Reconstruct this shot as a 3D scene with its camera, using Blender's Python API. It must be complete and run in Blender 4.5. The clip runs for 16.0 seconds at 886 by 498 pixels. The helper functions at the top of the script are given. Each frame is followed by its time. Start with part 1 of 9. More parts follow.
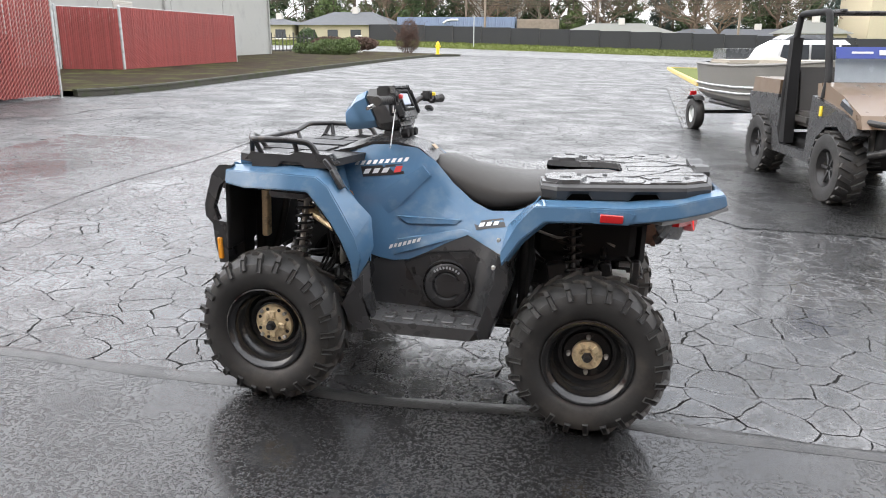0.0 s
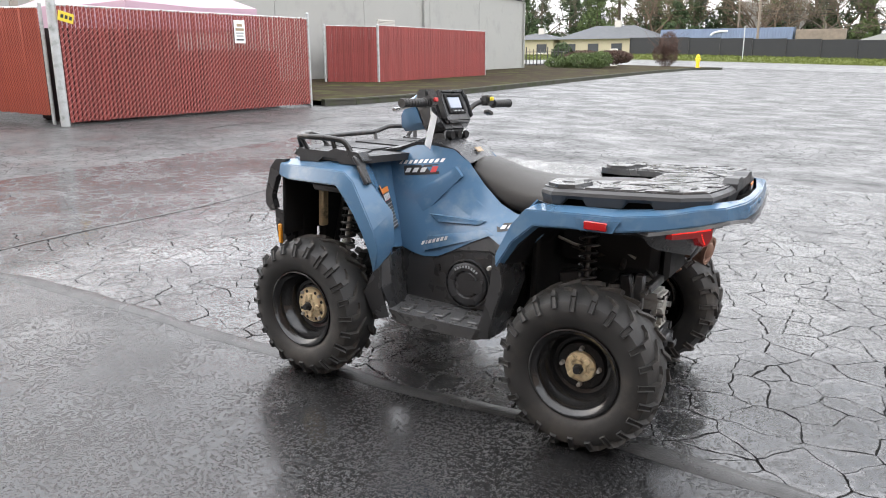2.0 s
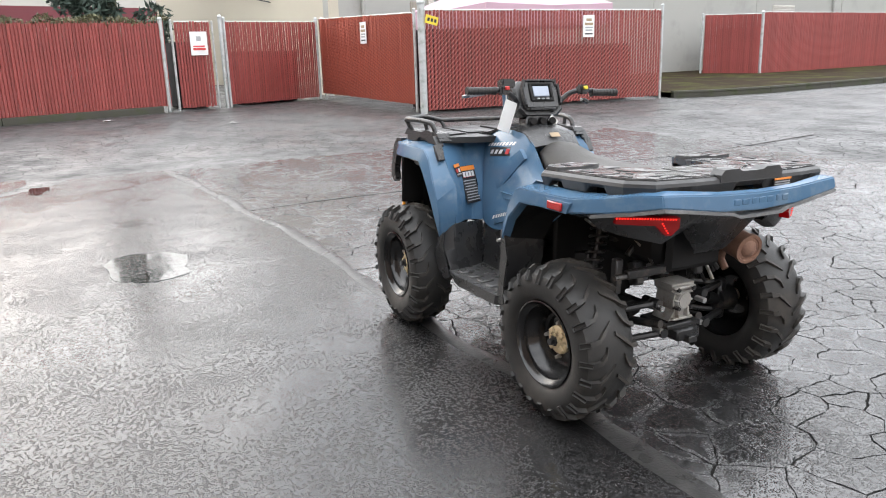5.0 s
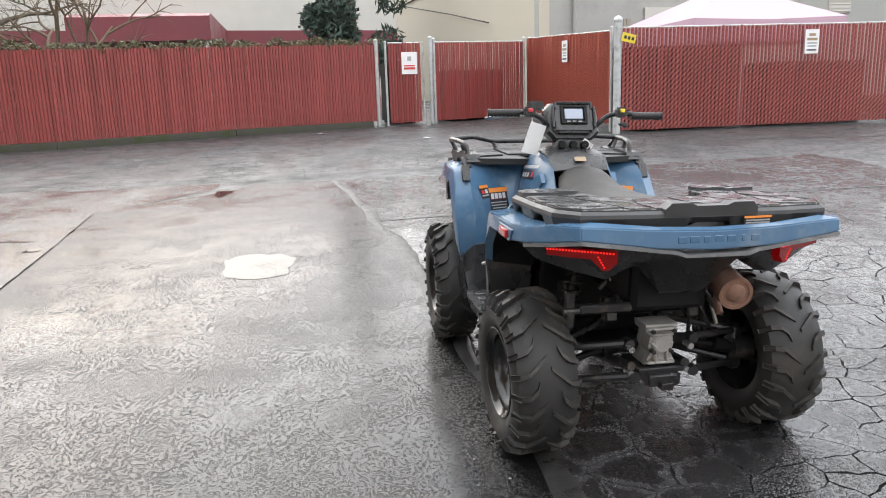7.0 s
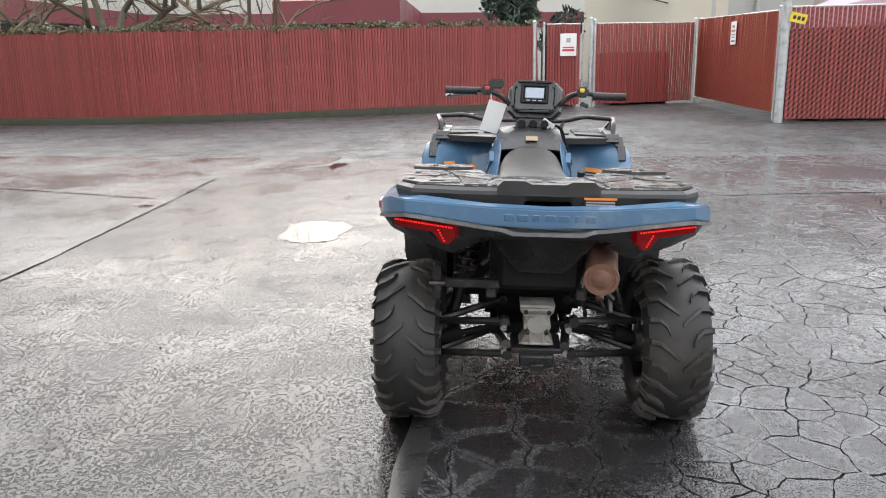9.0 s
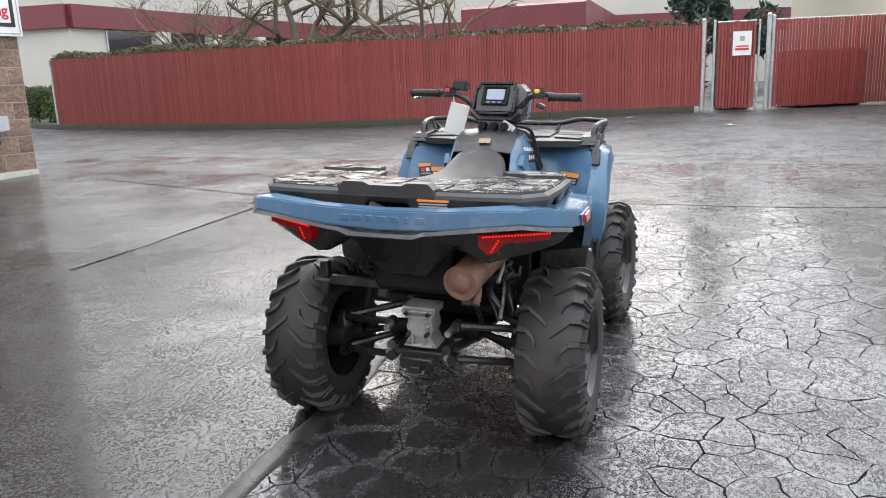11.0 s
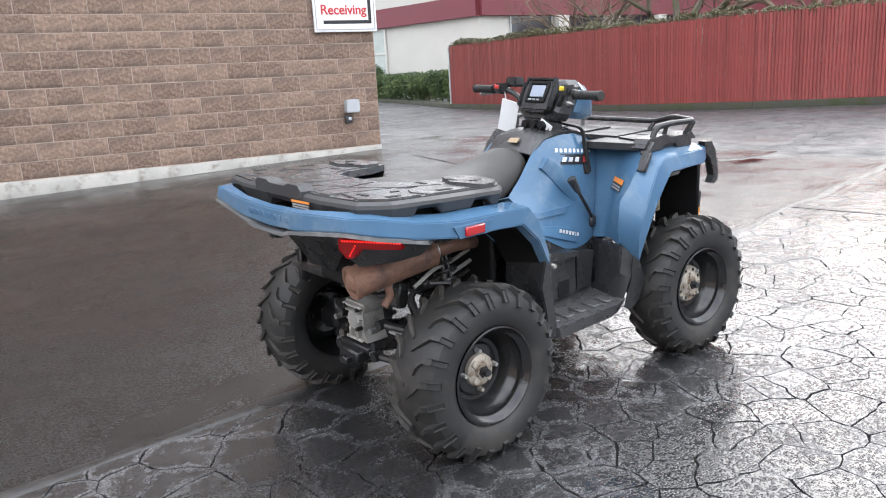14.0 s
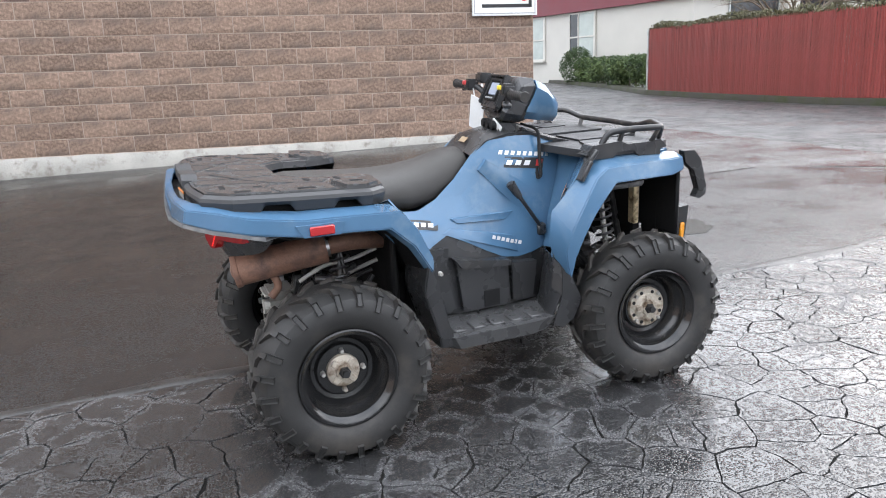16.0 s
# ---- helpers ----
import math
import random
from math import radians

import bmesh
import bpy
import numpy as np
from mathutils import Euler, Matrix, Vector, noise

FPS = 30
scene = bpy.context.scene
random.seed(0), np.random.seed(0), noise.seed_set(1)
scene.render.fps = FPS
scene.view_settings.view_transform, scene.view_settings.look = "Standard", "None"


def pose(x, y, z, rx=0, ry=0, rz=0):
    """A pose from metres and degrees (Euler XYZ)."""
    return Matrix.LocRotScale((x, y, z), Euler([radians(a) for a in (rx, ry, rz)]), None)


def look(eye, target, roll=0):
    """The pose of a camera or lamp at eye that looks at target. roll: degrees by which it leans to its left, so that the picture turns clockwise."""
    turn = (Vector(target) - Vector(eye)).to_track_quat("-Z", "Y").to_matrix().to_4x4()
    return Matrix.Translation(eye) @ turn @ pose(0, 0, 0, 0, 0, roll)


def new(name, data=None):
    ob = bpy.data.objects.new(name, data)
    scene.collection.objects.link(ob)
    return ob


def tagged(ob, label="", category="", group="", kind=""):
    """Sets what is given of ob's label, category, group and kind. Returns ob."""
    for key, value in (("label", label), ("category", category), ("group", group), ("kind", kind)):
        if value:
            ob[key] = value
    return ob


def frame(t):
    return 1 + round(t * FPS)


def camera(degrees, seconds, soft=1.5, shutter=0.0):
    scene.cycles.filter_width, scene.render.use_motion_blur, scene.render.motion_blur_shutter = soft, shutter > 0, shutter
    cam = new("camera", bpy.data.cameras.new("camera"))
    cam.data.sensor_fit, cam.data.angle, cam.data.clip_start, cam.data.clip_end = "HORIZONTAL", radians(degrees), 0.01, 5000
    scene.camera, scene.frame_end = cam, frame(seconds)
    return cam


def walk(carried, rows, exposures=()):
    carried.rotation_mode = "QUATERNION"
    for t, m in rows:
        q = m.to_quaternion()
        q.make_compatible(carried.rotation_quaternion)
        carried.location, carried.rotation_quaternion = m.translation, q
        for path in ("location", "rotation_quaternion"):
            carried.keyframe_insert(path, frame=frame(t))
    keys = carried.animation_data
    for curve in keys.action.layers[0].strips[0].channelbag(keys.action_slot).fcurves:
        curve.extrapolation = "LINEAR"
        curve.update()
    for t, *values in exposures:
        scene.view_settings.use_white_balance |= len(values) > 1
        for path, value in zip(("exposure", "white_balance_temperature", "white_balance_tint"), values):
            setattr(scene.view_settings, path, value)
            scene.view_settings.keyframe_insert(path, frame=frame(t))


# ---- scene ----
import itertools

cam = camera(60.8, 16.0, soft=1.0)
# the yard rises gently along +x: the path and the quad bike are given relative to the yard's surface
SLOPE = 1.6
YARD = pose(0, 0, 0, 0, -SLOPE, 0)
RISE = math.tan(radians(SLOPE))
PATH = [
    (0, (-0.556, 3.29, 1.483), (-0.217, 1.395, 0.942), 1.9),
    (0.5, (-0.789, 3.229, 1.487), (-0.293, 1.369, 0.947), 1.7),
    (1, (-1.029, 3.236, 1.477), (-0.37, 1.425, 0.942), 1.5),
    (1.5, (-1.253, 3.178, 1.492), (-0.438, 1.429, 0.965), 1.4),
    (2, (-1.489, 3.054, 1.47), (-0.531, 1.379, 0.947), 1.1),
    (2.5, (-1.712, 2.99, 1.481), (-0.618, 1.402, 0.951), 0.9),
    (3, (-1.967, 2.926, 1.485), (-0.752, 1.432, 0.944), 0.6),
    (3.5, (-2.169, 2.767, 1.487), (-0.834, 1.384, 0.934), 0.4),
    (4, (-2.387, 2.566, 1.469), (-0.934, 1.311, 0.91), 0.1),
    (4.5, (-2.615, 2.453, 1.466), (-1.044, 1.347, 0.908), -0.4),
    (5, (-2.844, 2.296, 1.482), (-1.172, 1.343, 0.94), -1.0),
    (5.2, (-2.899, 2.209, 1.483), (-1.188, 1.321, 0.951), -1.3),
    (7.3, (-3.263, 1.145, 1.474), (-1.347, 0.836, 0.993), -1.2),
    (7.5, (-3.274, 1.016, 1.459), (-1.35, 0.76, 0.981), -1.0),
    (8, (-3.396, 0.761, 1.458), (-1.461, 0.646, 0.966), -1.1),
    (8.5, (-3.486, 0.499, 1.452), (-1.552, 0.511, 0.945), -1.2),
    (9, (-3.458, 0.18, 1.432), (-1.53, 0.306, 0.915), -1.2),
    (9.5, (-3.42, -0.123, 1.431), (-1.505, 0.12, 0.909), -1.1),
    (9.7, (-3.442, -0.233, 1.428), (-1.533, 0.057, 0.908), -1.3),
    (11.8, (-3.049, -1.398, 1.364), (-1.338, -0.478, 0.888), -3.7),
    (12, (-2.99, -1.494, 1.378), (-1.32, -0.502, 0.901), -4.0),
    (12.5, (-2.774, -1.723, 1.358), (-1.215, -0.566, 0.88), -4.7),
    (13, (-2.631, -1.941, 1.369), (-1.19, -0.637, 0.893), -4.9),
    (13.5, (-2.485, -2.196, 1.362), (-1.164, -0.771, 0.888), -5.0),
    (14, (-2.256, -2.383, 1.359), (-1.041, -0.866, 0.884), -4.5),
    (14.5, (-1.975, -2.552, 1.354), (-0.862, -0.962, 0.871), -3.9),
    (15, (-1.799, -2.749, 1.338), (-0.796, -1.089, 0.847), -3.4),
    (15.5, (-1.54, -2.856, 1.339), (-0.666, -1.127, 0.843), -3.2),
    (16, (-1.211, -2.941, 1.338), (-0.489, -1.14, 0.855), -3.5),
]
walk(cam, [(t, YARD @ look(eye, target, roll)) for t, eye, target, roll in PATH],
     [(0.0, 0.58, 6540, 11.0), (3.5, 0.58, 6580, 10.5), (5.0, 0.58, 6560, 9.5), (8.0, 0.23, 6520, 9.5), (9.7, 0.30, 6440, 9.5), (12.0, 0.25, 6260, 9.5), (13.0, 0.52, 6240, 10.0), (14.5, 0.62, 6220, 10.5), (16.0, 0.60, 6220, 10.5)])

# ---- sky and sun ----
SUN_AZ, SUN_EL = 19.0, 22.0
world = bpy.data.worlds.new("sky")
scene.world = world
world.use_nodes = True
wn, wl = world.node_tree.nodes, world.node_tree.links
wn.clear()
sky = wn.new("ShaderNodeTexSky")
sky.sky_type, sky.sun_disc = "NISHITA", False
sky.sun_elevation, sky.sun_rotation = radians(SUN_EL), radians(90 - SUN_AZ)
sky.air_density, sky.dust_density, sky.ozone_density = 1.0, 3.5, 1.0
# thin broken overcast: white cloud over the clear sky
w_co = wn.new("ShaderNodeTexCoord")
w_map = wn.new("ShaderNodeMapping")
w_map.inputs["Scale"].default_value = (1.0, 1.0, 2.6)
w_noise = wn.new("ShaderNodeTexNoise")
w_noise.inputs["Scale"].default_value, w_noise.inputs["Detail"].default_value = 2.2, 6.0
w_ramp = wn.new("ShaderNodeValToRGB")
w_ramp.color_ramp.elements[0].position, w_ramp.color_ramp.elements[0].color = 0.30, (0.62, 0.62, 0.62, 1)
w_ramp.color_ramp.elements[1].position, w_ramp.color_ramp.elements[1].color = 0.62, (0.97, 0.97, 0.97, 1)
w_cloud = wn.new("ShaderNodeValToRGB")
w_cloud.color_ramp.elements[0].position, w_cloud.color_ramp.elements[0].color = 0.3, (5.6, 5.9, 6.4, 1)
w_cloud.color_ramp.elements[1].position, w_cloud.color_ramp.elements[1].color = 0.7, (8.6, 8.6, 8.7, 1)
w_mix = wn.new("ShaderNodeMix")
w_mix.data_type = "RGBA"
w_bg = wn.new("ShaderNodeBackground")
w_bg.inputs["Strength"].default_value = 0.185
w_out = wn.new("ShaderNodeOutputWorld")
wl.new(w_co.outputs["Generated"], w_map.inputs["Vector"])
wl.new(w_map.outputs["Vector"], w_noise.inputs["Vector"])
wl.new(w_noise.outputs["Fac"], w_ramp.inputs["Fac"])
wl.new(w_noise.outputs["Fac"], w_cloud.inputs["Fac"])
wl.new(w_ramp.outputs["Color"], w_mix.inputs["Factor"])
wl.new(sky.outputs["Color"], w_mix.inputs["A"])
# cloud is brightest round the veiled sun and overhead, as under thin overcast
w_dot = wn.new("ShaderNodeVectorMath")
w_dot.operation = "DOT_PRODUCT"
w_dot.inputs[1].default_value = (math.cos(radians(SUN_AZ)) * math.cos(radians(SUN_EL)), math.sin(radians(SUN_AZ)) * math.cos(radians(SUN_EL)), math.sin(radians(SUN_EL)))
w_glow = wn.new("ShaderNodeMapRange")
w_glow.interpolation_type = "SMOOTHSTEP"
for w_k, w_v in zip(("From Min", "From Max", "To Min", "To Max"), (0.78, 1.0, 0.0, 0.55)):
    w_glow.inputs[w_k].default_value = w_v
# added broad brightening of the unseen sky, tuned to the wet ground
w_lift_dot = wn.new("ShaderNodeVectorMath")
w_lift_dot.operation = "DOT_PRODUCT"
w_lift_dot.inputs[1].default_value = (0.73, -0.18, 0.66)
w_lift = wn.new("ShaderNodeMapRange")
w_lift.interpolation_type = "SMOOTHSTEP"
for w_k, w_v in zip(("From Min", "From Max", "To Min", "To Max"), (-0.1, 1.0, 0.0, 0.42)):
    w_lift.inputs[w_k].default_value = w_v
w_both = wn.new("ShaderNodeMath")
w_both.operation = "ADD"
w_sep = wn.new("ShaderNodeSeparateXYZ")
w_up = wn.new("ShaderNodeMapRange")
for w_k, w_v in zip(("From Min", "From Max", "To Min", "To Max"), (0.0, 0.55, 0.92, 1.70)):
    w_up.inputs[w_k].default_value = w_v
w_sum = wn.new("ShaderNodeMath")
w_sum.operation = "ADD"
w_scale = wn.new("ShaderNodeVectorMath")
w_scale.operation = "SCALE"
wl.new(w_co.outputs["Generated"], w_dot.inputs[0])
wl.new(w_dot.outputs["Value"], w_glow.inputs["Value"])
wl.new(w_co.outputs["Generated"], w_sep.inputs["Vector"])
wl.new(w_sep.outputs["Z"], w_up.inputs["Value"])
wl.new(w_co.outputs["Generated"], w_lift_dot.inputs[0])
wl.new(w_lift_dot.outputs["Value"], w_lift.inputs["Value"])
wl.new(w_glow.outputs["Result"], w_both.inputs[0])
wl.new(w_lift.outputs["Result"], w_both.inputs[1])
wl.new(w_both.outputs["Value"], w_sum.inputs[0])
wl.new(w_up.outputs["Result"], w_sum.inputs[1])
wl.new(w_cloud.outputs["Color"], w_scale.inputs[0])
wl.new(w_sum.outputs["Value"], w_scale.inputs["Scale"])
wl.new(w_scale.outputs["Vector"], w_mix.inputs["B"])
wl.new(w_mix.outputs["Result"], w_bg.inputs["Color"])
wl.new(w_bg.outputs["Background"], w_out.inputs["Surface"])
sun_data = bpy.data.lights.new("sun", "SUN")
sun_data.energy, sun_data.angle, sun_data.color = 0.65, radians(64), (1.0, 0.95, 0.87)
sun_lamp = new("sun", sun_data)
_d = Vector((math.cos(radians(SUN_AZ)) * math.cos(radians(SUN_EL)), math.sin(radians(SUN_AZ)) * math.cos(radians(SUN_EL)), math.sin(radians(SUN_EL))))
sun_lamp.matrix_world = look(_d * 60, (0, 0, 0))
scene.view_settings.exposure = 0.25


# ---- materials ----
def material(name, base, rough=0.5, metal=0.0, vary=0.25, scale=6.0, grain=80.0, bump=0.15, rough_vary=0.1, coat=0.0,
             island=0.0, obj=0.0, dirt=None, dirt_amount=0.0, dirt_scale=3.0, emit=None, strength=0.0, depth=0.01, spec=0.5):
    """A surface with colour variation at two scales, uneven gloss and fine relief."""
    m = bpy.data.materials.new(name)
    m.use_nodes = True
    n, l = m.node_tree.nodes, m.node_tree.links
    b = n["Principled BSDF"]
    co = n.new("ShaderNodeTexCoord")
    big = n.new("ShaderNodeTexNoise")
    big.inputs["Scale"].default_value, big.inputs["Detail"].default_value = scale, 5.0
    fine = n.new("ShaderNodeTexNoise")
    fine.inputs["Scale"].default_value, fine.inputs["Detail"].default_value = grain, 3.0
    l.new(co.outputs["Object"], big.inputs["Vector"])
    l.new(co.outputs["Object"], fine.inputs["Vector"])
    add = n.new("ShaderNodeMath")
    add.operation = "MULTIPLY_ADD"
    add.inputs[1].default_value = 0.45
    l.new(fine.outputs["Fac"], add.inputs[0])
    l.new(big.outputs["Fac"], add.inputs[2])
    last = add.outputs["Value"]
    for amount, kind in ((island, "geo"), (obj, "obj")):
        if amount:
            src = n.new("ShaderNodeNewGeometry" if kind == "geo" else "ShaderNodeObjectInfo")
            mix = n.new("ShaderNodeMath")
            mix.operation = "MULTIPLY_ADD"
            mix.inputs[1].default_value = amount
            l.new(src.outputs["Random Per Island" if kind == "geo" else "Random"], mix.inputs[0])
            l.new(last, mix.inputs[2])
            last = mix.outputs["Value"]
    mid = 0.72 + 0.5 * (island + obj)
    ramp = n.new("ShaderNodeMapRange")
    ramp.inputs["From Min"].default_value, ramp.inputs["From Max"].default_value = mid - 0.35, mid + 0.35
    ramp.inputs["To Min"].default_value, ramp.inputs["To Max"].default_value = 1 - vary, 1 + vary
    l.new(last, ramp.inputs["Value"])
    mul = n.new("ShaderNodeVectorMath")
    mul.operation = "SCALE"
    mul.inputs[0].default_value = base
    l.new(ramp.outputs["Result"], mul.inputs["Scale"])
    colour = mul.outputs["Vector"]
    if dirt:
        dn = n.new("ShaderNodeTexNoise")
        dn.inputs["Scale"].default_value, dn.inputs["Detail"].default_value, dn.inputs["Roughness"].default_value = dirt_scale, 8.0, 0.65
        l.new(co.outputs["Object"], dn.inputs["Vector"])
        dr = n.new("ShaderNodeMapRange")
        dr.inputs["From Min"].default_value, dr.inputs["From Max"].default_value = 0.62 - 0.3 * dirt_amount, 0.78 - 0.3 * dirt_amount
        l.new(dn.outputs["Fac"], dr.inputs["Value"])
        dm = n.new("ShaderNodeMix")
        dm.data_type = "RGBA"
        dm.inputs["B"].default_value = (*dirt, 1)
        l.new(dr.outputs["Result"], dm.inputs["Factor"])
        l.new(colour, dm.inputs["A"])
        colour = dm.outputs["Result"]
    l.new(colour, b.inputs["Base Color"])
    rr = n.new("ShaderNodeMapRange")
    rr.inputs["To Min"].default_value, rr.inputs["To Max"].default_value = max(0.02, rough - rough_vary), min(1, rough + rough_vary)
    rr.inputs["From Min"].default_value, rr.inputs["From Max"].default_value = 0.3, 0.7
    l.new(big.outputs["Fac"], rr.inputs["Value"])
    l.new(rr.outputs["Result"], b.inputs["Roughness"])
    b.inputs["Metallic"].default_value = metal
    b.inputs["Coat Weight"].default_value = coat
    b.inputs["Specular IOR Level"].default_value = spec
    b.inputs["Coat Roughness"].default_value = 0.12
    if bump:
        bp = n.new("ShaderNodeBump")
        bp.inputs["Strength"].default_value, bp.inputs["Distance"].default_value = bump, depth
        l.new(fine.outputs["Fac"], bp.inputs["Height"])
        l.new(bp.outputs["Normal"], b.inputs["Normal"])
    if emit:
        b.inputs["Emission Color"].default_value = (*emit, 1)
        b.inputs["Emission Strength"].default_value = strength
    return m


def asphalt(name, base, size, relief, wet, crack=0.0, pits=0.03, crack_scale=3.2, tone=0.35, plate=0.0, worn=False, smooth=0.48, ior=1.8):
    """Wet asphalt: glistening stone relief broken by smooth films of water, uneven tone and, away from the near plates, a net of cracks."""
    m = bpy.data.materials.new(name)
    m.use_nodes = True
    n, l = m.node_tree.nodes, m.node_tree.links
    b = n["Principled BSDF"]
    geo = n.new("ShaderNodeNewGeometry")

    def noise_at(scale, detail=4.0, rough=0.55):
        t = n.new("ShaderNodeTexNoise")
        t.inputs["Scale"].default_value, t.inputs["Detail"].default_value, t.inputs["Roughness"].default_value = scale, detail, rough
        l.new(geo.outputs["Position"], t.inputs["Vector"])
        return t.outputs["Fac"]

    def ranged(sock, a, c, d, e):
        t = n.new("ShaderNodeMapRange")
        for k, v in zip(("From Min", "From Max", "To Min", "To Max"), (a, c, d, e)):
            t.inputs[k].default_value = v
        l.new(sock, t.inputs["Value"])
        return t.outputs["Result"]

    def maths(op, x, y):
        t = n.new("ShaderNodeMath")
        t.operation = op
        for k, v in enumerate((x, y)):
            if isinstance(v, (int, float)):
                t.inputs[k].default_value = v
            else:
                l.new(v, t.inputs[k])
        return t.outputs["Value"]

    # stones stand out of a film of water that fills the hollows between them
    cells = n.new("ShaderNodeTexVoronoi")
    cells.voronoi_dimensions, cells.feature = "2D", "F1"
    cells.inputs["Scale"].default_value = size * 1.7
    l.new(geo.outputs["Position"], cells.inputs["Vector"])
    clump, fine = noise_at(size * 0.8, 2.0, 0.5), noise_at(size * 2.7, 2.0, 0.5)
    stone = maths("ADD", maths("MULTIPLY", clump, 0.9), maths("MULTIPLY", maths("SUBTRACT", 0.55, cells.outputs["Distance"]), 0.45))
    patch, blotch, film = noise_at(0.55, 5.0), noise_at(4.0, 5.0), noise_at(1.1, 5.0, 0.62)
    tone_v = maths("ADD", ranged(patch, 0.3, 0.7, 1 - tone, 1 + tone), ranged(blotch, 0.3, 0.7, -0.25, 0.25))
    tone_v = maths("ADD", tone_v, ranged(fine, 0.25, 0.75, -0.4, 0.4))
    level = maths("ADD", ranged(film, 0.36, 0.64, smooth - 0.055, smooth + 0.055), ranged(blotch, 0.36, 0.64, -pits, pits))
    rough = ranged(film, 0.35, 0.65, wet[1], wet[0])
    if plate:
        rnd = n.new("ShaderNodeObjectInfo")
        both = maths("ADD", rnd.outputs["Random"], geo.outputs["Random Per Island"])
        tone_v = maths("ADD", tone_v, ranged(both, 0.0, 2.0, -plate, plate))
    if worn:
        # rubbed, drier, paler rims of the plates
        at = n.new("ShaderNodeAttribute")
        at.attribute_name = "worn"
        rim = ranged(maths("ADD", at.outputs["Fac"], maths("ADD", ranged(noise_at(6.0, 4.0, 0.6), 0.3, 0.7, -0.6, 0.6), ranged(noise_at(25.0, 3.0, 0.6), 0.3, 0.7, -0.3, 0.3))), 0.32, 0.72, 0.0, 1.0)
        rim = maths("MULTIPLY", rim, ranged(noise_at(1.3, 3.0), 0.36, 0.56, 0.15, 1.0))
        tone_v = maths("MULTIPLY", tone_v, maths("ADD", 1.0, maths("MULTIPLY", rim, 2.2)))
        rough = maths("ADD", rough, maths("MULTIPLY", rim, 0.09))
        level = maths("SUBTRACT", level, maths("MULTIPLY", rim, 0.04))
    height = maths("MAXIMUM", stone, level)
    rough = maths("ADD", rough, ranged(maths("SUBTRACT", stone, level), 0.0, 0.12, 0.0, 0.12))
    if crack:
        warp = n.new("ShaderNodeTexNoise")
        warp.inputs["Scale"].default_value = 2.5
        l.new(geo.outputs["Position"], warp.inputs["Vector"])
        va = n.new("ShaderNodeVectorMath")
        va.operation = "MULTIPLY_ADD"
        va.inputs[1].default_value = (0.25, 0.25, 0.0)
        l.new(warp.outputs["Color"], va.inputs[0])
        l.new(geo.outputs["Position"], va.inputs[2])
        net = n.new("ShaderNodeTexVoronoi")
        net.voronoi_dimensions, net.feature = "2D", "DISTANCE_TO_EDGE"
        net.inputs["Scale"].default_value = crack_scale
        l.new(va.outputs["Vector"], net.inputs["Vector"])
        line = ranged(net.outputs["Distance"], 0.012, 0.042, 1.0, 0.0)
        line = maths("MULTIPLY", line, ranged(noise_at(0.35, 3.0), 0.42, 0.56, 0.35, crack))
        l.new(maths("MULTIPLY", ranged(line, 0.0, 1.0, 0.5, 0.05), maths("MULTIPLY", ranged(noise_at(1.7, 6.0, 0.65), 0.35, 0.65, 0.66, 1.08), ranged(noise_at(3.4, 5.0, 0.62), 0.42, 0.54, 0.48, 1.06))), b.inputs["Specular IOR Level"])
        tone_v = maths("MULTIPLY", tone_v, maths("SUBTRACT", 1.0, maths("MULTIPLY", line, 0.8)))
        height = maths("SUBTRACT", height, maths("MULTIPLY", line, 1.2))
        rough = maths("ADD", rough, maths("MULTIPLY", line, 0.3))
    mul = n.new("ShaderNodeVectorMath")
    mul.operation = "SCALE"
    mul.inputs[0].default_value = base
    l.new(tone_v, mul.inputs["Scale"])
    l.new(mul.outputs["Vector"], b.inputs["Base Color"])
    l.new(rough, b.inputs["Roughness"])
    b.inputs["IOR"].default_value = ior
    bp = n.new("ShaderNodeBump")
    bp.inputs["Strength"].default_value, bp.inputs["Distance"].default_value = 1.0, relief
    l.new(height, bp.inputs["Height"])
    l.new(bp.outputs["Normal"], b.inputs["Normal"])
    return m


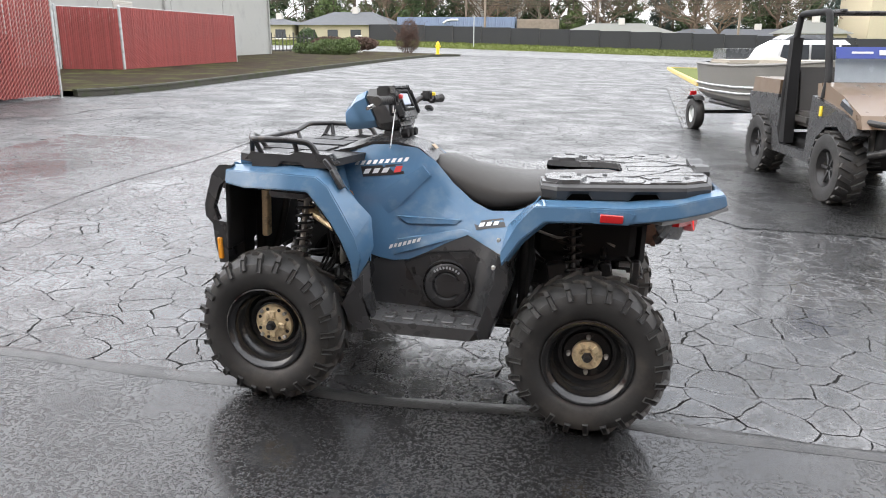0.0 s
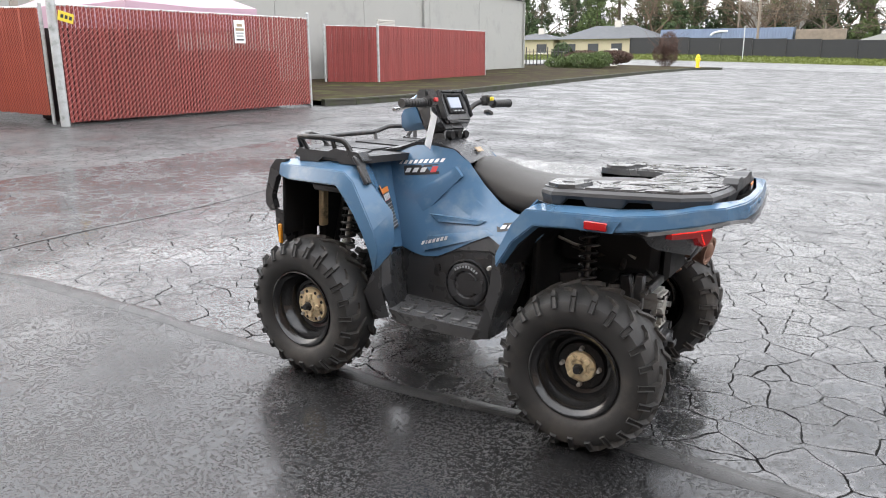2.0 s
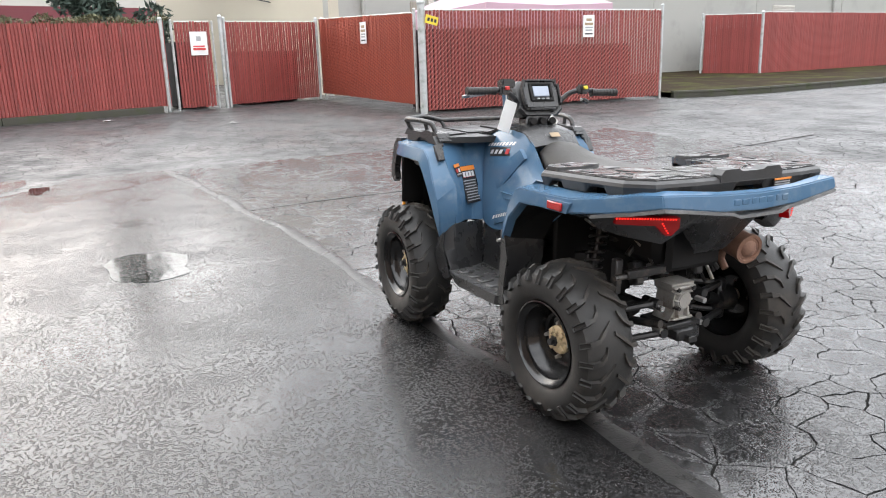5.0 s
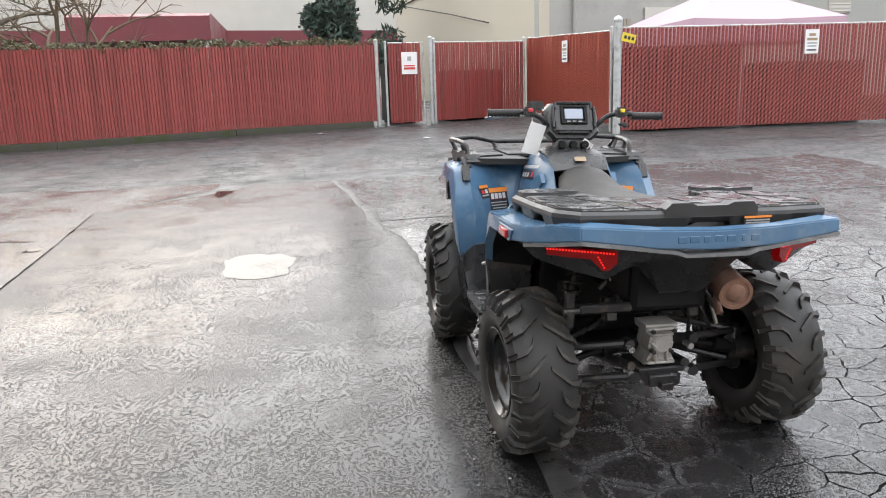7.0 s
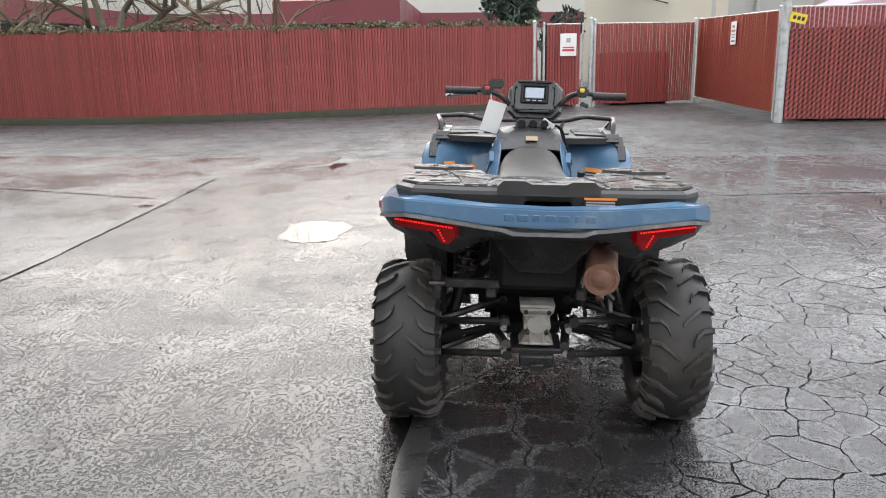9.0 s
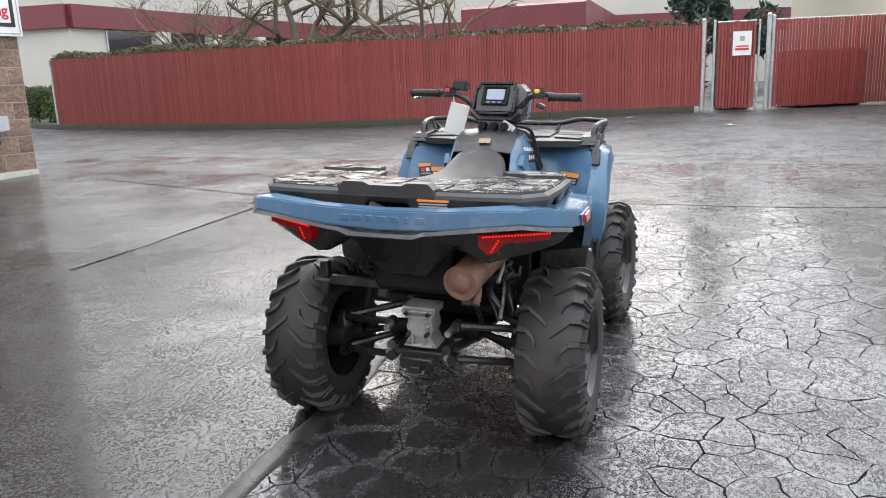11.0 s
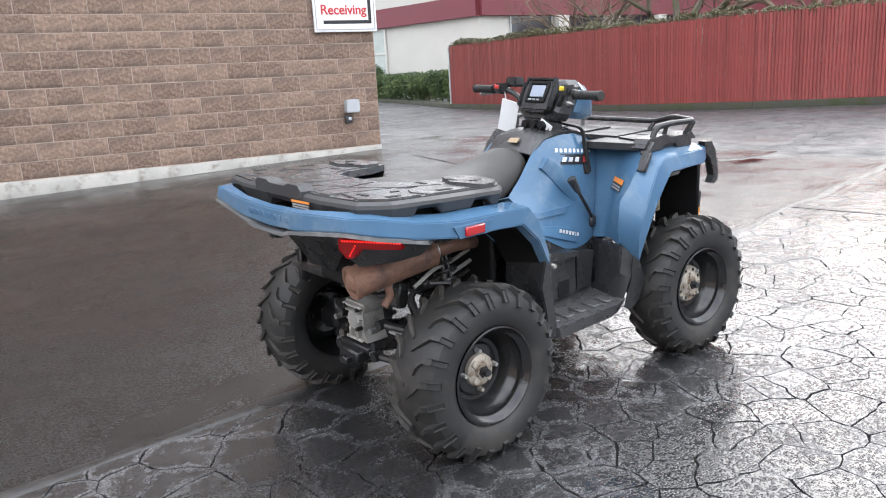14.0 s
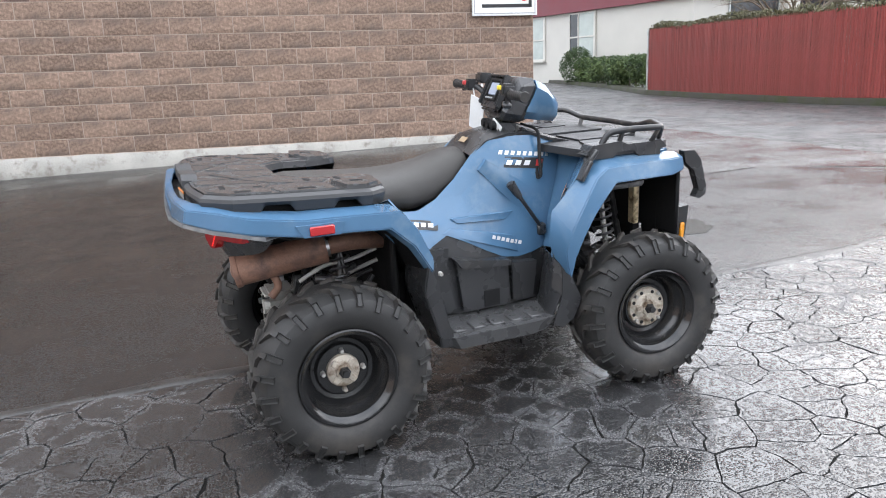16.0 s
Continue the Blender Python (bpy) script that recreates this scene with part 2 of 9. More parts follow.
M = {
    "asphalt_old": asphalt("wet cracked asphalt", (0.060, 0.060, 0.0605), 52, 0.0075, (0.28, 0.52), crack=0.9, crack_scale=5.6, pits=0.06, smooth=0.50, ior=1.66),
    "asphalt_plate": asphalt("wet asphalt plate", (0.019, 0.019, 0.0195), 64, 0.0074, (0.07, 0.18), tone=0.5, plate=0.3, worn=True, smooth=0.485, pits=0.04, ior=1.76),
    "asphalt_new": asphalt("wet sealed asphalt", (0.009, 0.009, 0.0093), 84, 0.0054, (0.11, 0.24), tone=0.3, smooth=0.470, pits=0.03, ior=1.63),
    "asphalt_slab": asphalt("worn smooth asphalt slab", (0.030, 0.0297, 0.029), 55, 0.0075, (0.12, 0.28), tone=0.5, smooth=0.52),
    "crack_dark": material("black crack sheet", (0.010, 0.0095, 0.009), 0.85, vary=0.3, scale=6, grain=90, bump=0.3, spec=0.15),
    "water": asphalt("film of rain water", (0.012, 0.012, 0.0122), 60, 0.0016, (0.03, 0.08), tone=0.3, smooth=0.60, pits=0.02, ior=1.36),
    "asphalt_road": asphalt("street asphalt", (0.085, 0.085, 0.085), 40, 0.004, (0.3, 0.45)),
    "tar": material("dull seam filler", (0.042, 0.041, 0.040), 0.33, vary=0.35, scale=9, grain=120, bump=0.3, dirt=(0.02, 0.02, 0.02), dirt_amount=0.5, dirt_scale=7),
    "blue": material("blue plastic", (0.070, 0.149, 0.250), 0.18, vary=0.10, scale=5, grain=300, bump=0.03, rough_vary=0.08, dirt=(0.12, 0.19, 0.27), dirt_amount=0.35, dirt_scale=6),
    "black": material("black textured plastic", (0.030, 0.0305, 0.032), 0.28, spec=0.6, vary=0.25, scale=9, grain=500, bump=0.18, rough_vary=0.08, dirt=(0.045, 0.043, 0.041), dirt_amount=0.25, dirt_scale=7),
    "black_wet": material("wet black plastic", (0.062, 0.063, 0.065), 0.22, vary=0.15, scale=14, grain=90, bump=0.10, rough_vary=0.14, spec=0.8, depth=0.004),
    "deck_black": material("matt black plastic", (0.030, 0.0305, 0.032), 0.46, spec=0.4, vary=0.2, scale=9, grain=400, bump=0.15, rough_vary=0.1),
    "skirt_grey": material("dark grey moulded plastic", (0.045, 0.0455, 0.047), 0.42, spec=0.45, vary=0.18, scale=9, grain=400, bump=0.12, rough_vary=0.1),
    "black_dark": material("black inner plastic", (0.012, 0.012, 0.0125), 0.6, vary=0.3, grain=300, bump=0.1, spec=0.25),
    "steel_black": material("black painted steel", (0.02, 0.02, 0.021), 0.34, vary=0.3, scale=12, grain=200, bump=0.06, dirt=(0.10, 0.085, 0.07), dirt_amount=0.25, dirt_scale=14),
    "rubber": material("tyre rubber", (0.025, 0.0245, 0.024), 0.52, vary=0.3, scale=8, grain=220, bump=0.12, spec=0.45, dirt=(0.052, 0.047, 0.042), dirt_amount=0.35, dirt_scale=5),
    "seat": material("grained seat vinyl", (0.046, 0.043, 0.040), 0.52, spec=0.45, vary=0.15, scale=5, grain=700, bump=0.3, depth=0.003),
    "gold": material("gold zinc hub", (0.74, 0.60, 0.38), 0.42, 0.35, vary=0.3, scale=14, grain=90, bump=0.1, dirt=(0.20, 0.14, 0.08), dirt_amount=0.35, dirt_scale=20),
    "alloy": material("raw cast aluminium", (0.42, 0.41, 0.385), 0.5, 0.4, vary=0.25, scale=14, grain=160, bump=0.2, dirt=(0.28, 0.24, 0.19), dirt_amount=0.3, dirt_scale=16),
    "hub_worn": material("worn dirty hub casting", (0.46, 0.41, 0.34), 0.5, 0.3, vary=0.35, scale=16, grain=120, bump=0.15, dirt=(0.17, 0.12, 0.08), dirt_amount=0.45, dirt_scale=22),
    "steel": material("bright steel", (0.55, 0.55, 0.55), 0.3, 0.9, vary=0.2, grain=200, bump=0.05),
    "rust": material("rusted exhaust steel", (0.27, 0.15, 0.105), 0.55, 0.15, vary=0.4, scale=9, grain=120, bump=0.2, dirt=(0.13, 0.085, 0.07), dirt_amount=0.45, dirt_scale=8),
    "red_lens": material("red lens", (0.42, 0.012, 0.015), 0.12, vary=0.12, grain=60, bump=0.1, coat=0.6),
    "red_lit": material("lit red tail lamp", (0.16, 0.003, 0.005), 0.14, vary=0.1, grain=60, bump=0.05, coat=0.3, spec=0.4, emit=(1.0, 0.004, 0.010), strength=0.07),
    "red_led": material("red light strip", (0.6, 0.012, 0.01), 0.2, vary=0.1, bump=0.0, emit=(1.0, 0.022, 0.015), strength=1.0),
    "amber": material("amber lens", (0.75, 0.30, 0.02), 0.15, vary=0.1, grain=60, bump=0.05, coat=0.5),
    "screen": material("lit display glass", (0.30, 0.34, 0.42), 0.2, vary=0.08, bump=0.0, emit=(0.55, 0.62, 0.75), strength=0.10),
    "white": material("white plastic", (0.78, 0.78, 0.77), 0.35, vary=0.08, grain=100, bump=0.03),
    "decal_white": material("white decal", (0.62, 0.63, 0.64), 0.35, vary=0.06, bump=0.0),
    "decal_black": material("black decal", (0.02, 0.02, 0.022), 0.35, vary=0.1, bump=0.0),
    "decal_red": material("red decal", (0.55, 0.05, 0.05), 0.35, vary=0.1, bump=0.0),
    "decal_orange": material("orange decal", (0.80, 0.27, 0.05), 0.4, vary=0.1, bump=0.0),
    "decal_tan": material("tan decal", (0.36, 0.27, 0.17), 0.5, vary=0.2, grain=200, bump=0.0),
    "decal_grey": material("grey decal", (0.35, 0.36, 0.37), 0.4, vary=0.1, bump=0.0),
    "yellow": material("yellow plastic", (0.75, 0.58, 0.04), 0.4, vary=0.1, grain=90, bump=0.05),
    "lip_grey": material("scuffed grey plastic", (0.115, 0.118, 0.122), 0.45, vary=0.35, scale=14, grain=90, bump=0.2, dirt=(0.22, 0.22, 0.22), dirt_amount=0.4, dirt_scale=12),
    "rim_black": material("glossy black wheel paint", (0.012, 0.012, 0.0125), 0.16, spec=0.6, vary=0.3, scale=12, grain=150, bump=0.05, dirt=(0.03, 0.025, 0.02), dirt_amount=0.05, dirt_scale=12),
    "foot_wet": material("wet scuffed grey plastic", (0.062, 0.062, 0.063), 0.3, vary=0.3, scale=16, grain=120, bump=0.2, rough_vary=0.1, spec=0.7),
    "spring": material("dark coil spring", (0.06, 0.06, 0.062), 0.35, 0.5, vary=0.3, grain=90, bump=0.05),
}


# ---- mesh helpers ----
def part(name, bm, mat, parent=None, label="", smooth=40.0, at=None):
    """Links a bmesh as one mesh object, as a part of parent where one is given."""
    me = bpy.data.meshes.new(name)
    bmesh.ops.recalc_face_normals(bm, faces=bm.faces)
    lim = radians(smooth)
    for f in bm.faces:
        f.smooth = True
    for e in bm.edges:
        if len(e.link_faces) != 2 or e.calc_face_angle(0.0) > lim:
            e.smooth = False
    bm.to_mesh(me)
    bm.free()
    me.materials.append(M[mat] if isinstance(mat, str) else mat)
    ob = new(name, me)
    if parent is not None:
        ob.parent = parent
    if at is not None:
        ob.matrix_basis = at
    if label:
        ob["label"] = label
    return ob


def thing(name, label, category, m=None, group="", kind=""):
    ob = new(name)
    ob.empty_display_size = 0.1
    if m is not None:
        ob.matrix_basis = m
    return tagged(ob, label, category, group, kind)


def box(bm, size, at=None, bevel=0.0, seg=1):
    made = bmesh.ops.create_cube(bm, size=1.0, matrix=(at or Matrix()) @ Matrix.Diagonal((*size, 1)))
    if bevel:
        es = list({e for v in made["verts"] for e in v.link_edges})
        bmesh.ops.bevel(bm, geom=es, offset=bevel, segments=seg, affect="EDGES", clamp_overlap=True)
    return bm


def rod(bm, a, b, r, r2=None, seg=12):
    a, b = Vector(a), Vector(b)
    m = Matrix.Translation((a + b) / 2) @ (b - a).to_track_quat("Z", "Y").to_matrix().to_4x4()
    bmesh.ops.create_cone(bm, cap_ends=True, segments=seg, radius1=r, radius2=r if r2 is None else r2, depth=(b - a).length, matrix=m)
    return bm


def rounded(pts, r=0.03, n=4):
    """A polyline with its corners rounded."""
    pts = [Vector(p) for p in pts]
    out = [pts[0]]
    for a, b, c in zip(pts, pts[1:], pts[2:]):
        u, v = (a - b), (c - b)
        k = min(r, u.length * 0.45, v.length * 0.45)
        p, q = b + u.normalized() * k, b + v.normalized() * k
        for i in range(n + 1):
            t = i / n
            out.append(p * (1 - t) ** 2 + b * 2 * t * (1 - t) + q * t * t)
    out.append(pts[-1])
    return out


def pipe(bm, pts, r, seg=8, taper=None):
    """A tube swept along a polyline."""
    pts = [Vector(p) for p in pts]
    rings, up = [], Vector((0.03, 0.02, 1))
    for i, p in enumerate(pts):
        d = (pts[min(i + 1, len(pts) - 1)] - pts[max(i - 1, 0)]).normalized()
        side = d.cross(up)
        if side.length < 0.05:
            side = d.cross(Vector((1, 0, 0)))
        side.normalize()
        top = side.cross(d)
        up = top
        rad = r if taper is None else r + (taper - r) * i / (len(pts) - 1)
        rings.append([bm.verts.new(p + (side * math.cos(a) + top * math.sin(a)) * rad) for a in (2 * math.pi * k / seg for k in range(seg))])
    for a, b in zip(rings, rings[1:]):
        for k in range(seg):
            bm.faces.new((a[k], a[(k + 1) % seg], b[(k + 1) % seg], b[k]))
    bm.faces.new(rings[0][::-1])
    bm.faces.new(rings[-1])
    return bm


def lathe(bm, profile, seg=40, closed=False):
    """Turns (radius, y) points about the y axis."""
    rings = []
    for r, y in profile:
        rings.append([bm.verts.new((r * math.cos(2 * math.pi * k / seg), y, r * math.sin(2 * math.pi * k / seg))) for k in range(seg)])
    pairs = list(zip(rings, rings[1:]))
    if closed:
        pairs.append((rings[-1], rings[0]))
    for a, b in pairs:
        for k in range(seg):
            bm.faces.new((a[k], a[(k + 1) % seg], b[(k + 1) % seg], b[k]))
    return bm


def prism(bm, outline, lo, hi, axis="y"):
    """A flat outline given thickness along an axis. Outline: (x, z) for y, (x, y) for z, (y, z) for x."""
    def put(p, v):
        return {"y": (p[0], v, p[1]), "z": (p[0], p[1], v), "x": (v, p[0], p[1])}[axis]
    a = [bm.verts.new(put(p, lo)) for p in outline]
    b = [bm.verts.new(put(p, hi)) for p in outline]
    bm.faces.new(a)
    bm.faces.new(b[::-1])
    for k in range(len(a)):
        j = (k + 1) % len(a)
        bm.faces.new((a[k], b[k], b[j], a[j]))
    return bm


def sheet(bm, rows, thick=0.004, bevel=0.0):
    """A shell through rows of points (all rows of one length), given thickness."""
    grid = [[bm.verts.new(p) for p in row] for row in rows]
    faces = []
    for a, b in zip(grid, grid[1:]):
        for k in range(len(a) - 1):
            faces.append(bm.faces.new((a[k], a[k + 1], b[k + 1], b[k])))
    bmesh.ops.recalc_face_normals(bm, faces=faces)
    if bevel:
        es = [e for e in bm.edges if len(e.link_faces) == 2 and e.calc_face_angle(0) > radians(16)]
        if es:
            bmesh.ops.bevel(bm, geom=es, offset=bevel, segments=2, affect="EDGES", clamp_overlap=True)
    if thick:
        bmesh.ops.solidify(bm, geom=list(bm.faces), thickness=thick)
    return bm


def poly_shell(bm, verts, faces, thick=0.006, bevel=0.008):
    """A panel from a few facets, its creases rounded, given thickness."""
    vs = [bm.verts.new(v) for v in verts]
    fs = [bm.faces.new([vs[i] for i in f]) for f in faces]
    bmesh.ops.recalc_face_normals(bm, faces=fs)
    if bevel:
        es = [e for e in bm.edges if len(e.link_faces) == 2 and e.calc_face_angle(0) > radians(12)]
        if es:
            bmesh.ops.bevel(bm, geom=es, offset=bevel, segments=2, affect="EDGES", clamp_overlap=True)
    if thick:
        bmesh.ops.solidify(bm, geom=list(bm.faces), thickness=thick)
    return bm


def bevelled(bm, offset, angle=30, seg=2):
    es = [e for e in bm.edges if len(e.link_faces) == 2 and e.calc_face_angle(0) > radians(angle)]
    bmesh.ops.bevel(bm, geom=es, offset=offset, segments=seg, affect="EDGES", clamp_overlap=True)
    return bm


def B():
    return bmesh.new()


def smoothstep(a, b, v):
    t = min(1.0, max(0.0, (v - a) / (b - a)))
    return t * t * (3 - 2 * t)


def gz(x, y):
    """The yard's height."""
    z = RISE * max(-60.0, min(22.0, x))
    z += 0.10 * smoothstep(3.0, 7.7, y) * (1 - smoothstep(5.5, 9.0, x))
    z += 0.25 * (1 - smoothstep(-80.0, -62.0, y)) + 0.55 * (1 - smoothstep(-88.0, -80.5, y))
    return z


# ---- materials of the place ----
M.update({
    "slat": material("red fence slat", (0.285, 0.060, 0.054), 0.5, vary=0.22, scale=1.2, grain=40, bump=0.1, obj=0.55, dirt=(0.14, 0.030, 0.028), dirt_amount=0.3, dirt_scale=1.5),
    "slat_deep": material("deep red fence slat", (0.225, 0.038, 0.035), 0.5, vary=0.22, scale=1.2, grain=40, bump=0.1, obj=0.4),
    "slat_bright": material("orange-red fence slat", (0.43, 0.105, 0.065), 0.5, vary=0.16, scale=1.2, grain=40, bump=0.1, obj=0.25),
    "galv": material("galvanised steel", (0.50, 0.52, 0.52), 0.45, 0.5, vary=0.2, scale=8, grain=60, bump=0.08, dirt=(0.30, 0.33, 0.30), dirt_amount=0.35, dirt_scale=6),
    "wire": material("red coated chain-link wire", (0.25, 0.052, 0.046), 0.5, vary=0.2, grain=60, bump=0.0),
    # paler than the other wire: wet highlights are put into its colour
    "wire_pale": material("red chain-link wire with painted wet sheen", (0.48, 0.19, 0.165), 0.5, vary=0.2, grain=60, bump=0.0),
    "concrete": material("weathered concrete", (0.40, 0.385, 0.35), 0.8, vary=0.25, scale=3, grain=60, bump=0.5, dirt=(0.20, 0.18, 0.15), dirt_amount=0.35, dirt_scale=5),
    "kerb": material("damp kerb concrete", (0.055, 0.053, 0.043), 0.8, spec=0.2, vary=0.3, scale=2.5, grain=60, bump=0.25, dirt=(0.04, 0.048, 0.022), dirt_amount=0.5, dirt_scale=2.5),
    "block": material("split-face block", (0.365, 0.256, 0.196), 0.85, vary=0.62, scale=30, grain=85, bump=1.0, obj=0.18, depth=0.045, spec=0.2, dirt=(0.21, 0.165, 0.14), dirt_amount=0.4, dirt_scale=1.6),
    "mortar": material("pale mortar", (0.50, 0.40, 0.33), 0.8, vary=0.2, grain=60, bump=0.2),
    "grey_wall": material("painted grey wall", (0.36, 0.36, 0.335), 0.6, vary=0.07, scale=0.6, grain=30, bump=0.05, dirt=(0.30, 0.30, 0.28), dirt_amount=0.3, dirt_scale=0.8),
    "cream_wall": material("cream painted wall", (0.50, 0.46, 0.37), 0.6, vary=0.07, scale=0.6, grain=30, bump=0.05),
    "white_wall": material("off-white painted block", (0.54, 0.52, 0.475), 0.65, vary=0.08, scale=1, grain=30, bump=0.15),
    "maroon": material("maroon fascia", (0.17, 0.035, 0.045), 0.5, vary=0.15, scale=0.8, grain=30, bump=0.05),
    "roof_pale": material("pale roof", (0.30, 0.29, 0.26), 0.7, vary=0.12, scale=1, grain=20, bump=0.2),
    "glass_dark": material("dark window glass", (0.03, 0.035, 0.04), 0.08, vary=0.2, scale=1, bump=0.0, coat=0.4),
    "glass_pale": material("pale window glass", (0.40, 0.44, 0.41), 0.12, vary=0.25, scale=1.5, bump=0.0, coat=0.4),
    "soil": material("dark planting soil", (0.034, 0.025, 0.017), 0.95, vary=0.5, scale=3, grain=40, bump=0.6, spec=0.05, dirt=(0.060, 0.062, 0.022), dirt_amount=0.45, dirt_scale=1.2),
    "grass": material("short grass", (0.105, 0.125, 0.034), 0.9, spec=0.15, vary=0.35, scale=1.5, grain=30, bump=0.6),
    "bark": material("grey bark", (0.12, 0.10, 0.08), 0.9, spec=0.2, vary=0.35, scale=6, grain=50, bump=0.5, dirt=(0.08, 0.10, 0.04), dirt_amount=0.4, dirt_scale=3),
    "twig": material("bare twigs", (0.16, 0.12, 0.085), 0.9, spec=0.2, vary=0.3, scale=2, grain=30, bump=0.0),
    "leaf": material("evergreen leaf", (0.055, 0.085, 0.035), 0.6, spec=0.25, vary=0.3, scale=2, grain=12, bump=0.0, island=0.9),
    "leaf_light": material("light green leaf", (0.10, 0.14, 0.05), 0.6, spec=0.25, vary=0.3, scale=2, grain=12, bump=0.0, island=0.9),
    "needle": material("blue-grey needles", (0.06, 0.085, 0.07), 0.65, spec=0.2, vary=0.3, scale=2, grain=12, bump=0.0, island=0.9),
    "ivy": material("ivy leaf", (0.095, 0.092, 0.045), 0.6, vary=0.35, scale=2, grain=12, bump=0.0, island=1.0),
    "red_bush": material("rust-red twigs", (0.085, 0.048, 0.036), 0.8, vary=0.3, scale=2, grain=12, bump=0.0, island=0.8),
    "canopy": material("pale pink tent cloth", (0.50, 0.35, 0.42), 0.7, vary=0.06, scale=1.2, grain=80, bump=0.05),
})


# ---- the yard: one sheet to the horizon ----
def axis_steps(stops):
    out = []
    for a, b, n in stops:
        out += [a + (b - a) * k / n for k in range(n)]
    return out + [stops[-1][1]]


bm = B()
xs = axis_steps([(-900, -60, 6), (-60, -10, 10), (-10, 24, 34), (24, 60, 8), (60, 900, 6)])
ys = axis_steps([(-1200, -110, 6), (-110, -60, 25), (-60, -10, 20), (-10, 12, 22), (12, 60, 12), (60, 900, 6)])
grid = [[bm.verts.new((x, y, gz(x, y))) for y in ys] for x in xs]
for a, b in zip(grid, grid[1:]):
    for k in range(len(ys) - 1):
        bm.faces.new((a[k], b[k], b[k + 1], a[k + 1]))
ground = part("ground", bm, "asphalt_old", smooth=180)
tagged(ground, "wet grey cracked asphalt yard with puddles", "ground", kind="structure")

# newer, darker paving on the near side of a seam, laid just above the old sheet
def seam_y(x):
    return 0.50 + 0.02 * math.sin(x * 2.1) + 0.012 * math.sin(x * 5.3 + 1) + max(0.0, (x - 3.0)) * 0.075


bm = B()
xs2 = axis_steps([(-14, -3, 22), (-3, 6.5, 76)])
low = [bm.verts.new((x, seam_y(x), gz(x, seam_y(x)) + 0.006)) for x in xs2]
prev = low
for k in range(1, 15):
    f = k / 14
    row = []
    for x in xs2:
        y1 = 8.9 + (3.38 - 8.9) * smoothstep(0.5, 1.5, x) + 0.02 * math.sin(x * 3.1) - 1.6 * smoothstep(5.0, 6.5, x)
        y = seam_y(x) + (y1 - seam_y(x)) * f
        row.append(bm.verts.new((x, y, gz(x, y) + 0.006)))
    for i in range(len(xs2) - 1):
        bm.faces.new((prev[i], prev[i + 1], row[i + 1], row[i]))
    prev = row
paving = part("pavement_new", bm, "asphalt_new", smooth=180)
tagged(paving, "dark wet sealed asphalt strip beside the seam", "pavement", kind="structure")
# paler worn slab between the sealed strip, the building and the fence
bm = B()
rows = []
for k in range(15):
    f = k / 14
    row = []
    for i in range(61):
        x = 0.4 + 6.4 * i / 60 + 0.25 * noise.noise(Vector((k * 0.9, i * 0.02, 4.0))) * (i / 60)
        ya = 3.30 - 1.1 * smoothstep(5.0, 6.5, x)
        y = ya + (8.3 + 0.25 * math.sin(x * 2.3) - ya) * f
        row.append((x, y, gz(x, y) + 0.003))
    rows.append(row)
sheet(bm, rows, 0)
tagged(part("pavement_slab", bm, "asphalt_slab", smooth=180), "paler worn asphalt slab beside the sealed strip", "pavement", kind="structure")
# dark sealed patch where the vehicles stand
bm = B()
rows = []
SEAL = ((-3.25, -1.95), (-3.55, -1.72), (-4.1, -1.62), (-6.0, -1.66), (-10.6, -2.3), (-26.0, -3.4))
for k in range(60):
    y = -3.25 - 22.0 * (k / 59) ** 1.6
    for (ya, xa), (yb, xb) in zip(SEAL, SEAL[1:]):
        if yb <= y <= ya:
            xe = xa + (xb - xa) * (ya - y) / (ya - yb)
    xe += 0.05 * noise.noise(Vector((y * 2.0, 0, 3.0))) + 0.02 * noise.noise(Vector((y * 9.0, 0, 5.0)))
    row = []
    for i in range(40):
        x = xe - 10.0 * (i / 39) ** 1.5
        yy = y + (0.05 * noise.noise(Vector((x * 2.4, 7.0, 1.0))) + 0.02 * noise.noise(Vector((x * 9.0, 7.0, 1.0))) if k == 0 else 0.0)
        row.append((x, yy, gz(x, yy) + 0.0165))
    rows.append(row)
sheet(bm, rows, 0)
tagged(part("pavement_patch", bm, "asphalt_new", smooth=180), "dark wet sealed asphalt patch under the parked vehicles", "pavement", kind="structure")
bm = B()
rows = []
for d, up in ((-0.085, 0.0085), (-0.078, 0.0128), (-0.03, 0.0136), (0.0, 0.0118), (0.022, 0.0068)):
    rows.append([(x, seam_y(x) + d * (0.9 + 0.25 * math.sin(x * 3.7 + d * 20) + 0.35 * noise.noise(Vector((x * 4, d * 9, 2.0)))), gz(x, seam_y(x)) + up) for x in xs2])
sheet(bm, rows, 0)
tagged(part("seam", bm, "tar", smooth=180), "black tar seam between two pavings", "seam", kind="structure")


def flat_blob(name, x, y, rx, ry, seed, mat, lift, label, category):
    """A low irregular patch lying on the yard."""
    bm = B()
    ring = []
    for k in range(48):
        a = 2 * math.pi * k / 48
        f = 1 + 0.38 * noise.noise(Vector((math.cos(a) * 1.4 + seed, math.sin(a) * 1.4, seed * 0.7))) + 0.16 * noise.noise(Vector((math.cos(a) * 4 + seed, math.sin(a) * 4, 3.0)))
        px, py = x + rx * f * math.cos(a), y + ry * f * math.sin(a)
        ring.append(bm.verts.new((px, py, gz(px, py) + lift)))
    mid_v = bm.verts.new((x, y, gz(x, y) + lift))
    for k in range(48):
        bm.faces.new((mid_v, ring[k], ring[(k + 1) % 48]))
    return tagged(part(name, bm, mat, smooth=180), label, category, kind="structure")


